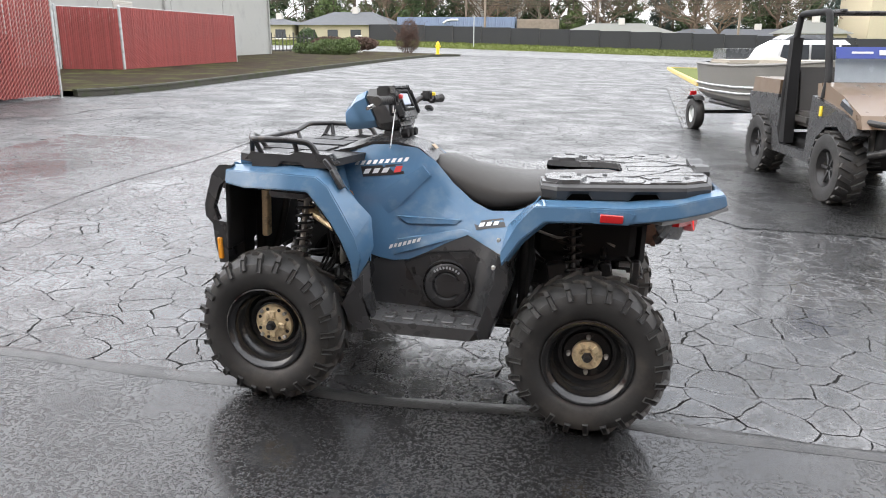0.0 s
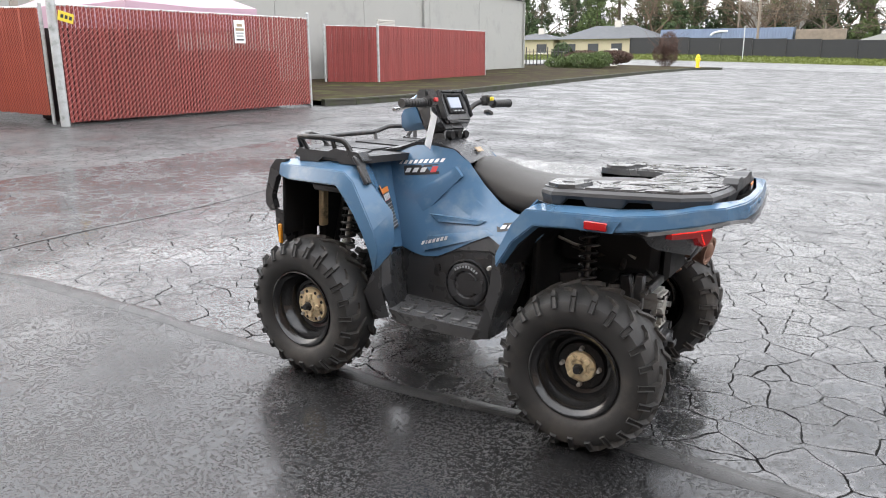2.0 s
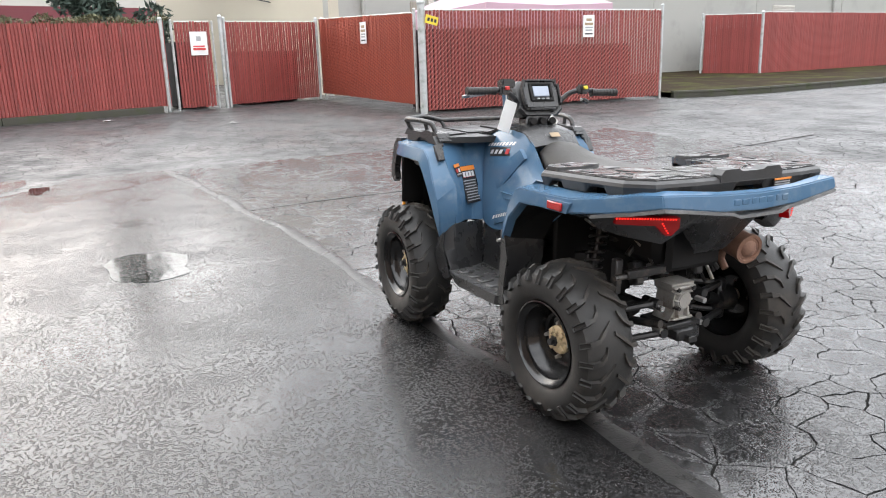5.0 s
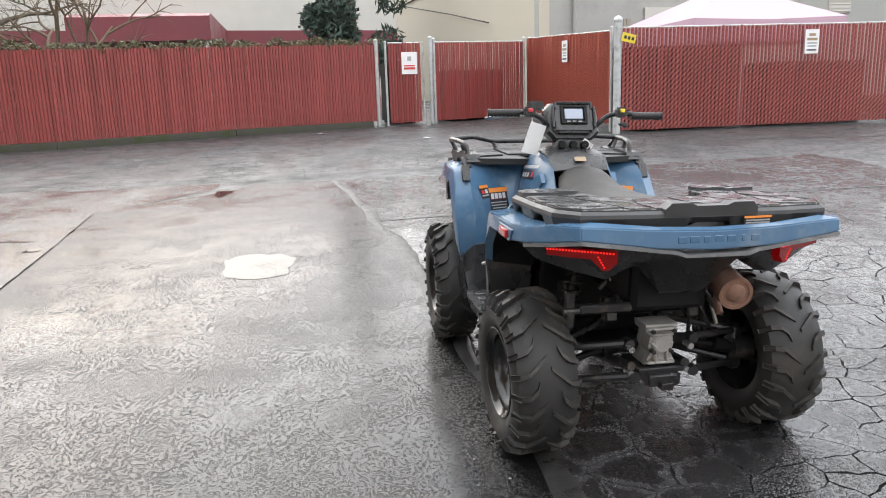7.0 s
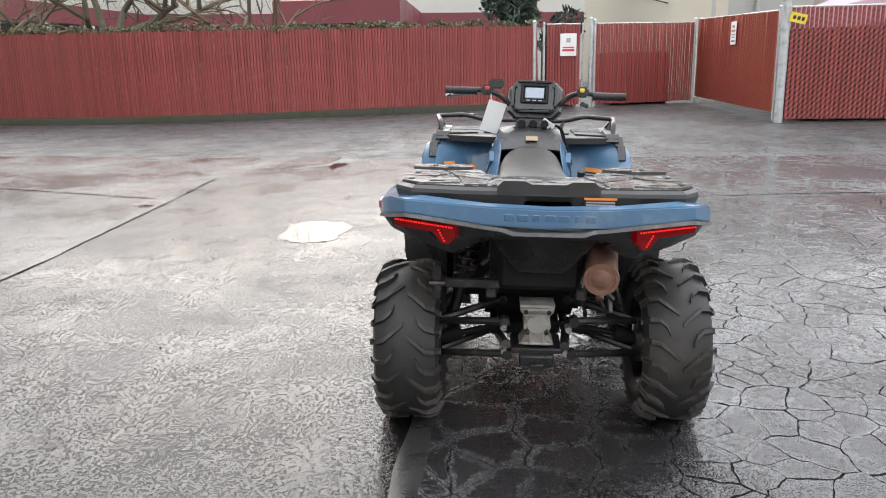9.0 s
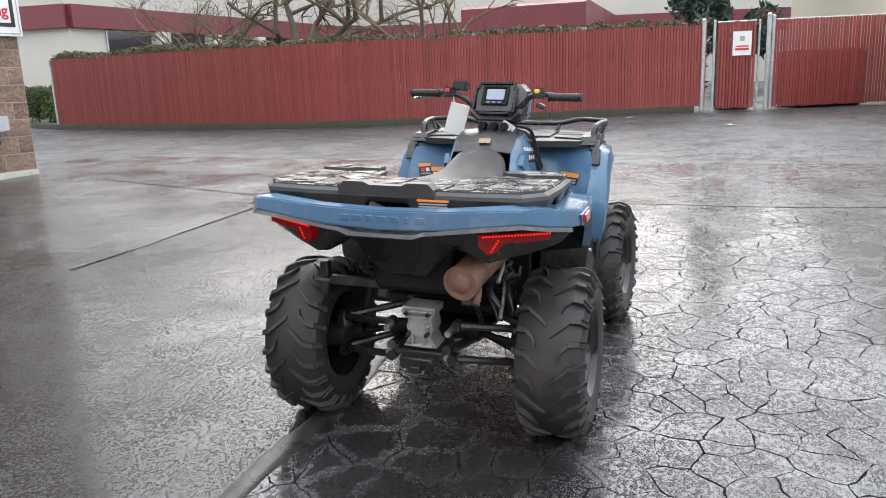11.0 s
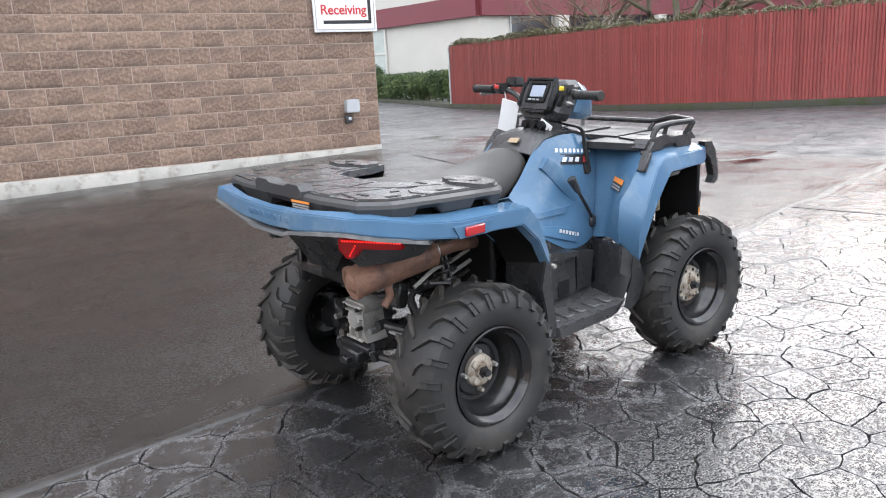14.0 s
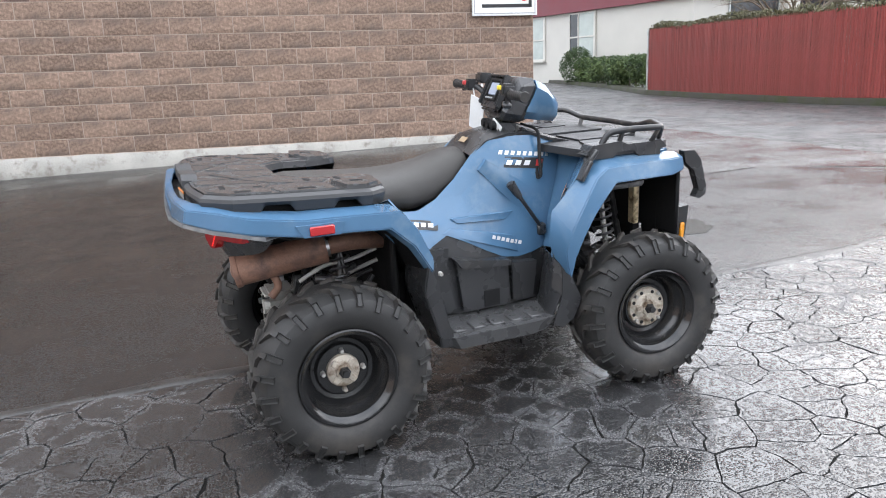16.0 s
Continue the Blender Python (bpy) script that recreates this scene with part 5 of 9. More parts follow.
# raised centre of the back edge
bm = B()
prism(bm, [(0.165, 1.010), (0.145, 1.029), (0.075, 1.029), (0.055, 1.019), (-0.055, 1.019), (-0.075, 1.029), (-0.145, 1.029), (-0.165, 1.010), (-0.165, 0.986), (0.165, 0.986)], -1.066, -1.012, "x")
bevelled(bm, 0.004)
part("rear_grip", bm, "skirt_grey", rack)
for s in (1, -1):
    # dark backings set behind the notches to give them their shade
    for x0, x1 in ((-0.60, -0.525), (-0.845, -0.755)):
        bm = B()
        box(bm, (x1 - x0 + 0.05, 0.012, 0.06), pose((x0 + x1) / 2, s * 0.425, 0.95))
        part("slot_back", bm, "black_dark", rack)
    # blocks at the front ends of the arms
    bm = B()
    prism(bm, [(-0.420, s * 0.31), (-0.436, s * 0.43), (-0.495, s * 0.485), (-0.56, s * 0.482), (-0.585, s * 0.36), (-0.53, s * 0.25), (-0.46, s * 0.255)], 1.004, 1.020, "z")
    bevelled(bm, 0.005)
    part("arm_block", bm, "black_wet", rack)
    # raised panels on the deck
    for pts in ([(-0.60, 0.475), (-0.615, 0.37), (-0.70, 0.335), (-0.775, 0.37), (-0.80, 0.42), (-0.78, 0.485)],
                [(-0.815, 0.48), (-0.83, 0.41), (-0.79, 0.32), (-0.98, 0.29), (-1.005, 0.42), (-0.94, 0.48)], [(-0.62, 0.345), (-0.565, 0.25), (-0.68, 0.22), (-0.745, 0.155), (-0.885, 0.195), (-0.765, 0.31), (-0.70, 0.32)],
                [(-0.80, 0.30), (-0.91, 0.195), (-1.03, 0.20), (-1.025, 0.272)], [(-0.755, 0.13), (-0.885, 0.175), (-0.96, 0.06), (-0.90, 0.012), (-0.755, 0.012)], [(-0.905, 0.178), (-0.985, 0.06), (-1.04, 0.05), (-1.035, 0.182)]):
        bm = B()
        c = sum((Vector((x, s * y)) for x, y in pts), Vector((0, 0))) / len(pts)
        prism(bm, [(c.x + (x - c.x) * 1.045, c.y + (s * y - c.y) * 1.045) for x, y in pts], 1.004, 1.0120, "z")
        for v in bm.verts:
            if v.co.z > 1.01:
                v.co.x += (c.x - v.co.x) * 0.015
                v.co.y += (c.y - v.co.y) * 0.015
        bevelled(bm, 0.003)
        part("deck_panel", bm, "black_wet", rack)
    # slots are flat dark pads on the deck; their shade is only colour
    for x, y, lx, ly, z in ((-0.505, 0.40, 0.045, 0.018, 1.0205), (-0.555, 0.33, 0.018, 0.045, 1.0205), (-0.69, 0.452, 0.062, 0.020, 1.0125), (-0.90, 0.455, 0.052, 0.020, 1.0125), (-0.655, 0.285, 0.018, 0.05, 1.0125), (-0.955, 0.365, 0.018, 0.05, 1.0125), (-0.84, 0.38, 0.03, 0.014, 1.0125)):
        bm = B()
        box(bm, (lx, ly, 0.003), pose(x, s * y, z), 0.001)
        part("deck_slot", bm, "black_dark", rack)
bm = B()
box(bm, (0.004, 0.105, 0.030), pose(-1.0685, -0.165, 0.966, 0, 3, 4))
lab = part("warning_label", bm, "decal_black", rack, "small black and orange warning label")
bm = B()
box(bm, (0.003, 0.105, 0.007), pose(-1.0715, -0.165, 0.9775, 0, 3, 4))
part("label_band", bm, "decal_orange", lab)
for k in range(2):
    bm = B()
    box(bm, (0.003, 0.092, 0.0045), pose(-1.0712, -0.165, 0.9665 - 0.0085 * k, 0, 3, 4))
    part("label_line", bm, "decal_grey", lab)

# the rack drops a little towards the seat
for ob in (rack, *rack.children_recursive):
    for v in ob.data.vertices:
        v.co.z -= (v.co.x + 1.05) * 0.060 + 0.002

# seat: a saddle lofted from rounded sections
bm = B()
rings = []
for x, zt, zb, w in ((0.075, 0.985, 0.93, 0.085), (0.05, 1.002, 0.905, 0.112), (0.0, 1.005, 0.86, 0.130), (-0.06, 0.988, 0.825, 0.142), (-0.13, 0.968, 0.79, 0.152), (-0.22, 0.955, 0.775, 0.165), (-0.33, 0.950, 0.80, 0.185), (-0.45, 0.955, 0.84, 0.20), (-0.57, 0.965, 0.87, 0.195), (-0.67, 0.972, 0.90, 0.175), (-0.72, 0.968, 0.93, 0.13), (-0.735, 0.955, 0.945, 0.08)):
    ring = []
    for k in range(28):
        a = 2 * math.pi * k / 28
        c, d = math.cos(a), math.sin(a)
        e = 0.55
        yy = w * math.copysign(abs(c) ** e, c)
        h = (zt - zb) / 2
        zz = (zt + zb) / 2 + h * math.copysign(abs(d) ** e, d)
        if d > 0:
            zz -= 0.02 * (yy / w) ** 2
        yy *= 1.0 - 0.18 * max(0.0, d)
        ring.append(bm.verts.new((x, yy, zz)))
    rings.append(ring)
for a, b in zip(rings, rings[1:]):
    for k in range(28):
        bm.faces.new((a[k], a[(k + 1) % 28], b[(k + 1) % 28], b[k]))
bm.faces.new(rings[0])
bm.faces.new(rings[-1][::-1])
part("seat", bm, "seat", quad, "dark grey grained vinyl saddle seat", smooth=60)

# top cover ahead of the seat and steering opening
bm = B()
cov = [[(0.055, y, 0.99 - 0.2 * abs(y) ** 1.5) for y in (-0.142, -0.09, 0, 0.09, 0.142)], [(0.12, y, 1.052 - 0.3 * abs(y) ** 1.5) for y in (-0.145, -0.09, 0, 0.09, 0.145)],
       [(0.22, y, 1.078 - 0.4 * abs(y) ** 1.5) for y in (-0.145, -0.09, 0, 0.09, 0.145)], [(0.33, y, 1.074 - 0.4 * abs(y) ** 1.5) for y in (-0.142, -0.09, 0, 0.09, 0.142)],
       [(0.42, y, 1.045 - 0.4 * abs(y) ** 1.5) for y in (-0.150, -0.09, 0, 0.09, 0.150)], [(0.50, y, 1.005) for y in (-0.17, -0.09, 0, 0.09, 0.17)]]
sheet(bm, cov, 0.012, 0.006)
part("top_cover", bm, "black", quad, "black plastic cover over the tank")
bm = B()
box(bm, (0.026, 0.055, 0.003), pose(0.085, -0.005, 1.03, 0, -42, 0))
part("tank_label", bm, "decal_tan", quad, "small worn label")

# front rack plate with straps down the fenders
bm = B()
fo = [(0.36, 0.16), (0.40, 0.40), (0.44, 0.455), (0.74, 0.455), (0.82, 0.40), (0.87, 0.25), (0.88, 0.0)]
fo = fo + [(x, -y) for x, y in fo[-2::-1]]
prism(bm, fo, 0.972, 1.002, "z")
bevelled(bm, 0.006)
frack = part("front_rack", bm, "deck_black", quad, "black moulded front rack deck")
for s in (1, -1):
    bm = B()
    prism(bm, [(0.74, 1.01), (0.745, 0.958), (0.64, 0.962), (0.615, 0.985), (0.545, 0.988), (0.52, 0.965), (0.425, 0.966), (0.405, 1.0)], s * 0.43, s * 0.462, "y")
    bevelled(bm, 0.004)
    part("deck_skirt", bm, "black", frack)
    bm = B()
    pts = [(0.432, 0.458, 1.000), (0.40, 0.468, 0.962), (0.362, 0.478, 0.898)]
    for a, b in zip(pts, pts[1:]):
        d = Vector(b) - Vector(a)
        mid_p = (Vector(a) + Vector(b)) / 2
        mid_p.y *= s
        box(bm, (d.length + 0.01, 0.045, 0.018), Matrix.Translation(mid_p) @ pose(0, 0, 0, 0, math.degrees(math.atan2(-d.z, -d.x)) * -1 + 180, 0), 0.004)
    part("fender_strap", bm, "black", frack)
    for pts in ([(0.44, 0.43), (0.50, 0.25), (0.60, 0.25), (0.60, 0.43)], [(0.62, 0.43), (0.62, 0.25), (0.74, 0.25), (0.73, 0.43)], [(0.52, 0.22), (0.52, 0.03), (0.80, 0.03), (0.80, 0.22)]):
        bm = B()
        prism(bm, [(x, s * y) for x, y in pts], 0.998, 1.010, "z")
        bevelled(bm, 0.003)
        part("deck_panel", bm, "deck_black", frack)
    bm = B()
    prism(bm, [(0.395, 0.985), (0.425, 1.020), (0.55, 1.027), (0.585, 1.012), (0.70, 1.012), (0.745, 1.018), (0.775, 0.985)], s * 0.395, s * 0.463, "y")
    bevelled(bm, 0.005)
    part("deck_block", bm, "black", frack)
    # side rail: rises behind, runs ahead and turns in across the front
    bm = B()
    pipe(bm, rounded([(0.475, s * 0.44, 1.01), (0.505, s * 0.445, 1.062), (0.60, s * 0.46, 1.070), (0.735, s * 0.478, 1.068), (0.80, s * 0.33, 1.072), (0.815, s * 0.22, 1.045), (0.825, 0.0, 1.045)], 0.028), 0.0125, 10)
    part("rack_rail", bm, "steel_black", frack, "black steel rack tube")
    for a, b in (((0.725, 0.475, 1.065), (0.705, 0.445, 1.0)), ((0.57, 0.452, 1.066), (0.555, 0.44, 1.0)), ((0.815, 0.22, 1.045), (0.79, 0.20, 1.0)), ((0.735, 0.478, 1.068), (0.755, 0.43, 1.0))):
        bm = B()
        rod(bm, (a[0], s * a[1], a[2]), (b[0], s * b[1], b[2]), 0.010, seg=8)
        part("rail_post", bm, "steel_black", frack)
    # front bumper guard and amber marker
    bm = B()
    fwd = -0.035 if s > 0 else 0.0
    prism(bm, [(x + fwd, z if s > 0 else max(z, 0.745 + (z - 0.705) * 0.6)) for x, z in ((0.875, 0.955), (0.930, 0.952), (0.965, 0.910), (0.998, 0.785), (0.995, 0.735), (0.965, 0.705), (0.942, 0.720), (0.960, 0.775), (0.930, 0.868), (0.885, 0.905))], s * 0.415, s * 0.450, "y")
    bevelled(bm, 0.006)
    part("bumper_guard", bm, "black", quad, "black plastic front bumper side")
    bm = B()
    prism(bm, [(0.965, 0.705), (0.955, 0.60), (0.935, 0.52), (0.895, 0.52), (0.90, 0.70)], s * 0.30, s * 0.385, "y")
    bevelled(bm, 0.008)
    part("marker_housing", bm, "black", quad)
    bm = B()
    box(bm, (0.022, 0.02, 0.095), pose(0.930, s * 0.385, 0.585, 0, 4, 0), 0.005)
    part("amber_marker", bm, "amber", quad, "amber side marker")
    bm = B()
    prism(bm, [(0.90, 0.88), (0.935, 0.80), (0.945, 0.60), (0.93, 0.50), (0.88, 0.46), (0.86, 0.50), (0.86, 0.70)], s * 0.20, s * 0.30, "y")
    bevelled(bm, 0.01)
    part("bumper_body", bm, "black_dark", quad)
bm = B()
box(bm, (0.10, 0.62, 0.10), pose(0.92, 0, 0.86), 0.02, 2)
part("front_fascia", bm, "black", quad)
bm = B()
box(bm, (0.10, 0.70, 0.09), pose(0.84, 0, 0.935), 0.03, 2)
part("front_nose", bm, "blue", quad)
bm = B()
pipe(bm, rounded([(0.95, 0.32, 0.53), (0.985, 0.20, 0.50), (0.985, -0.20, 0.50), (0.95, -0.32, 0.53)], 0.06), 0.018, 10)
part("bumper_bar", bm, "steel_black", quad)
bm = B()
box(bm, (0.05, 0.40, 0.36), pose(0.83, 0, 0.70), 0.01)
part("radiator", bm, "black_dark", quad)
for s in (1, -1):
    bm = B()
    box(bm, (0.02, 0.27, 0.32), pose(0.872, s * 0.295, 0.755), 0.008)
    part("front_panel", bm, "black_dark", quad)
    bm = B()
    box(bm, (0.03, 0.045, 0.26), pose(0.775, s * 0.255, 0.755), 0.006)
    part("radiator_bracket", bm, "gold", quad, "tan dusty bracket")
    bm = B()
    pipe(bm, rounded([(0.60, s * 0.24, 0.755), (0.52, s * 0.30, 0.735), (0.44, s * 0.335, 0.70)], 0.04), 0.017, 8)
    box(bm, (0.07, 0.02, 0.045), pose(0.575, s * 0.255, 0.75, 0, 18, 0), 0.006)
    part("frame_brace", bm, "gold", quad, "tan dusty frame brace")
    bm = B()
    box(bm, (0.16, 0.12, 0.05), pose(0.60, s * 0.40, 0.858), 0.012)
    part("fender_inner", bm, "lip_grey", quad, "grey inner fender shelf")

# steering: stem, bent bar, grips, levers, switches
YAW = pose(0.248, -0.020, 1.158, 0, 4.2, -6.5)
def bar_point(p):
    return YAW @ Vector(p)
bm = B()
rod(bm, (0.31, -0.02, 1.00), (0.262, -0.03, 1.15), 0.028)
part("steering_stem", bm, "steel_black", quad)
bm = B()
pts = [(-0.06, 0.405, 0.070), (-0.055, 0.25, 0.080), (-0.02, 0.17, 0.062), (0.01, 0.075, -0.03), (0.012, 0.0, -0.035), (0.01, -0.075, -0.03), (-0.02, -0.17, 0.068), (-0.055, -0.25, 0.074), (-0.06, -0.405, 0.052)]
pipe(bm, [bar_point(p) for p in rounded(pts, 0.05)], 0.0125, 10)
bar = part("handlebar", bm, "steel_black", quad, "black tubular handlebar")
for s in (1, -1):
    bm = B()
    n_r = 15
    prof = []
    for k in range(n_r):
        prof += [(0.0185 if k % 2 else 0.0165, 0.275 + 0.0095 * k), (0.0185 if k % 2 else 0.0165, 0.284 + 0.0095 * k)]
    lathe(bm, [(0.001, 0.272), (0.021, 0.272), (0.021, 0.278)] + prof + [(0.021, 0.418), (0.019, 0.424), (0.001, 0.424)], 16)
    for v in bm.verts:
        v.co = bar_point((v.co.x - 0.057, s * v.co.y, v.co.z + (0.0735 if s > 0 else 0.061)))
    part("grip", bm, "rubber", bar, "ribbed black rubber grip")
    bm = B()
    box(bm, (0.055, 0.055, 0.048), YAW @ pose(-0.052, s * 0.225, 0.077), 0.010, 2)
    sw = part("switch_housing", bm, "black", bar)
    bm = B()
    box(bm, (0.014, 0.022, 0.018), YAW @ pose(-0.084, s * 0.222, 0.085), 0.003)
    part("switch_button", bm, "decal_red" if s > 0 else "yellow", sw)
bm = B()
pipe(bm, [bar_point(p) for p in ((0.005, 0.235, 0.074), (-0.015, 0.29, 0.064), (-0.01, 0.36, 0.054), (-0.02, 0.43, 0.047))], 0.008, 8)
part("brake_lever", bm, "steel", bar, "bright metal brake lever")
bm = B()
box(bm, (0.06, 0.075, 0.045), YAW @ pose(-0.005, 0.185, 0.108), 0.008, 2)
part("fluid_reservoir", bm, "black", bar)
bm = B()
box(bm, (0.035, 0.04, 0.02), YAW @ pose(-0.055, -0.235, 0.02, 20, 0, 0), 0.005)
part("thumb_throttle", bm, "black", bar)

# instrument pod: faceted black housing, blue cowl ahead, lit display, gauges
def podded(rows, mat, name, label="", thick=0.0):
    bm = B()
    rr_ = [[bm.verts.new(bar_point(p)) for p in row] for row in rows]
    for a, b in zip(rr_, rr_[1:]):
        for k in range(len(a)):
            j = (k + 1) % len(a)
            bm.faces.new((a[k], a[j], b[j], b[k]))
    bm.faces.new(rr_[0][::-1])
    bm.faces.new(rr_[-1])
    bevelled(bm, 0.006, 25)
    return part(name, bm, mat, quad, label)

def octo(x, hw, z0, z1, cut=0.035, lean=0.0):
    return [(x + lean * 0, -hw + cut, z0), (x, hw - cut, z0), (x, hw, z0 + cut), (x + lean, hw, z1 - cut), (x + lean, hw - cut, z1), (x + lean, -hw + cut, z1), (x + lean, -hw, z1 - cut), (x, -hw, z0 + cut)]

pod = podded([octo(-0.030, 0.118, -0.045, 0.112, 0.035, 0.062), octo(-0.016, 0.130, -0.055, 0.120, 0.035, 0.062), octo(0.055, 0.130, -0.060, 0.120, 0.03, 0.05), octo(0.10, 0.10, -0.05, 0.10, 0.03, 0.03)], "black", "instrument_pod", "black instrument pod with a lit display")
podded([octo(0.075, 0.124, -0.045, 0.112, 0.03, 0.045), octo(0.14, 0.118, -0.052, 0.092, 0.03, 0.03), octo(0.225, 0.085, -0.058, 0.045, 0.025, 0.0), octo(0.24, 0.07, -0.05, 0.035, 0.02, 0.0)], "blue", "headlamp_cowl", "blue headlamp cowl")
face = YAW @ pose(-0.012, 0, 0.055, 0, 21.5, 0)
bm = B()
box(bm, (0.022, 0.200, 0.150), face @ pose(-0.002, 0, -0.006), 0.018, 2)
part("dash_bezel", bm, "black", pod)
bm = B()
box(bm, (0.010, 0.125, 0.085), face @ pose(-0.008, 0.0, 0.008), 0.003)
for dy, dz, wy, wz in ((0.058, 0.008, 0.016, 0.09), (-0.058, 0.008, 0.016, 0.09), (0.0, 0.047, 0.13, 0.014), (0.0, -0.034, 0.13, 0.018)):
    box(bm, (0.014, wy, wz), face @ pose(-0.015, dy, dz), 0.004)
# raised hood round the face, deepest at the top
for dy, dz, wy, wz, dep in ((0.101, -0.006, 0.010, 0.110, 0.030), (-0.101, -0.006, 0.010, 0.110, 0.030), (0.0, 0.066, 0.160, 0.009, 0.030), (0.0, -0.078, 0.15, 0.009, 0.018), (0.088, 0.055, 0.010, 0.040, 0.028), (-0.088, 0.055, 0.010, 0.040, 0.028)):
    hm = B()
    box(hm, (dep, wy, wz), face @ pose(-dep / 2 + 0.004, dy, dz), 0.004, 2)
    part("pod_hood", hm, "black", pod)
disp = part("display_frame", bm, "black_dark", pod)
bm = B()
box(bm, (0.008, 0.090, 0.054), face @ pose(-0.015, 0.0, 0.010), 0.003)
part("display", bm, "screen", disp, "lit pale display")
for k in (-1, 0, 1):
    bm = B()
    box(bm, (0.008, 0.018, 0.007), face @ pose(-0.024, 0.028 * k, -0.032), 0.002)
    part("display_button", bm, "decal_grey", disp)
for s in (1, -1):
    bm = B()
    box(bm, (0.016, 0.022, 0.07), face @ pose(-0.006, s * 0.085, 0.0), 0.005)
    part("bezel_clip", bm, "black", pod)
podded([octo(-0.030, 0.085, -0.115, -0.045, 0.02, 0.01), octo(0.05, 0.085, -0.115, -0.045, 0.02, 0.0)], "black", "pod_chin")
for yy in (0.055, 0.0, -0.055):
    bm = B()
    lathe(bm, [(0.001, -0.018), (0.017, -0.018), (0.019, -0.012), (0.019, 0.01)], 16)
    bmesh.ops.transform(bm, matrix=YAW @ pose(-0.034, yy, -0.075, 0, 0, -90), verts=bm.verts)
    part("socket", bm, "black_dark", pod)

# white tag hanging from the left bar, key tag by the stem
bm = B()
box(bm, (0.004, 0.092, 0.150), pose(0.236, 0.176, 1.112, 16, -6, 14), 0.001)
part("price_tag", bm, "white", quad, "white plastic tag hanging from the bar")
bm = B()
pipe(bm, [(0.233, 0.185, 1.18), (0.232, 0.19, 1.21), (0.228, 0.19, 1.235)], 0.003, 6)
part("tag_tie", bm, "white", quad)
bm = B()
box(bm, (0.006, 0.065, 0.034), pose(0.205, -0.085, 1.085, 35, -10, 6), 0.002)
part("key_tag", bm, "white", quad, "small white key tag")

# shift lever on the right, with cables
bm = B()
pipe(bm, [(0.318, -0.248, 0.668), (0.29, -0.262, 0.70), (0.20, -0.258, 0.83)], 0.008, 8)
lev = part("shift_lever", bm, "steel_black", quad, "black gear lever")
bm = B()
rod(bm, (0.215, -0.258, 0.808), (0.172, -0.254, 0.872), 0.013, 0.021, 12)
bevelled(bm, 0.005)
part("lever_knob", bm, "black", lev)
bm = B()
box(bm, (0.04, 0.03, 0.05), pose(0.318, -0.245, 0.66), 0.008)
part("lever_boot", bm, "black", lev)
for y0 in (-0.155, -0.165):
    bm = B()
    pipe(bm, rounded([(0.33, -0.06, 1.08), (0.36, y0, 1.06), (0.345, y0 - 0.03, 0.97), (0.335, y0 - 0.06, 0.88), (0.325, y0 - 0.05, 0.865), (0.33, y0 - 0.03, 0.91)], 0.03), 0.005, 6)
    part("control_cable", bm, "black_dark", quad)

# left engine cover with its round lid; right panel with a boxed lid and a hole
bm = B()
lathe(bm, [(0.001, 0.290), (0.050, 0.290), (0.056, 0.284), (0.062, 0.292), (0.084, 0.294), (0.094, 0.288), (0.098, 0.276), (0.100, 0.276), (0.103, 0.286), (0.107, 0.286), (0.109, 0.26)], 44)
bmesh.ops.transform(bm, matrix=Matrix.Translation((-0.045, 0.022, 0.484)), verts=bm.verts)
lid = part("engine_lid", bm, "black", quad, "round black engine cover lid")
bm = B()
prism(bm, [(-0.125, 0.512), (-0.035, 0.504), (-0.012, 0.490), (-0.012, 0.474), (-0.035, 0.458), (-0.125, 0.450)], 0.300, 0.318, "y")
bevelled(bm, 0.003)
part("lid_grip", bm, "black", lid)
for k in range(9):
    a = radians(50 + 10 * k)
    bm = B()
    box(bm, (0.007, 0.003, 0.010), pose(-0.045 + 0.079 * math.cos(a), 0.3215, 0.484 + 0.079 * math.sin(a), 0, 90 - math.degrees(a), 0))
    part("lid_mark", bm, "decal_grey", lid)
for pts in ([(0.138, 0.562), (0.02, 0.612), (-0.135, 0.632), (-0.215, 0.592), (-0.16, 0.378), (0.035, 0.378)],):
    # larger dark plate behind the cover paints the shade of the gap round it
    bm = B()
    prism(bm, [(x * 1.03, 0.5 + (z - 0.5) * 1.05) for x, z in pts], 0.262, 0.284, "y")
    part("cover_gap", bm, "black_dark", quad)
    bm = B()
    prism(bm, pts, 0.268, 0.292, "y")
    bevelled(bm, 0.006)
    part("engine_cover", bm, "black", quad)
# slots as raised dark pads, with the shade in their colour
for x, z, w, h in ((0.102, 0.532, 0.014, 0.030), (-0.196, 0.50, 0.014, 0.030)):
    bm = B()
    box(bm, (w, 0.006, h), pose(x, 0.2935, z, 0, 14, 0), 0.002)
    part("cover_slot", bm, "black_dark", quad)
for x, y, z in ((-0.262, 0.545, 0.64), (0.262, 0.455, 0.565), (-0.255, 0.33, 0.70)):
    for q in (1, -1):
        bm = B()
        rod(bm, (x, q * (y - 0.01), z), (x, q * (y + 0.008), z), 0.009, 0.007, 10)
        part("panel_bolt", bm, "alloy", quad)
bm = B()
prism(bm, [(0.125, 0.565), (-0.10, 0.59), (-0.075, 0.385), (0.13, 0.385)], -0.312, -0.262, "y")
bevelled(bm, 0.010)
rp = part("tool_box_cover", bm, "black", quad, "black plastic access cover")
# no opening is cut: a dark pad paints the hole's shade
bm = B()
box(bm, (0.070, 0.006, 0.070), pose(0.050, -0.3135, 0.425), 0.002)
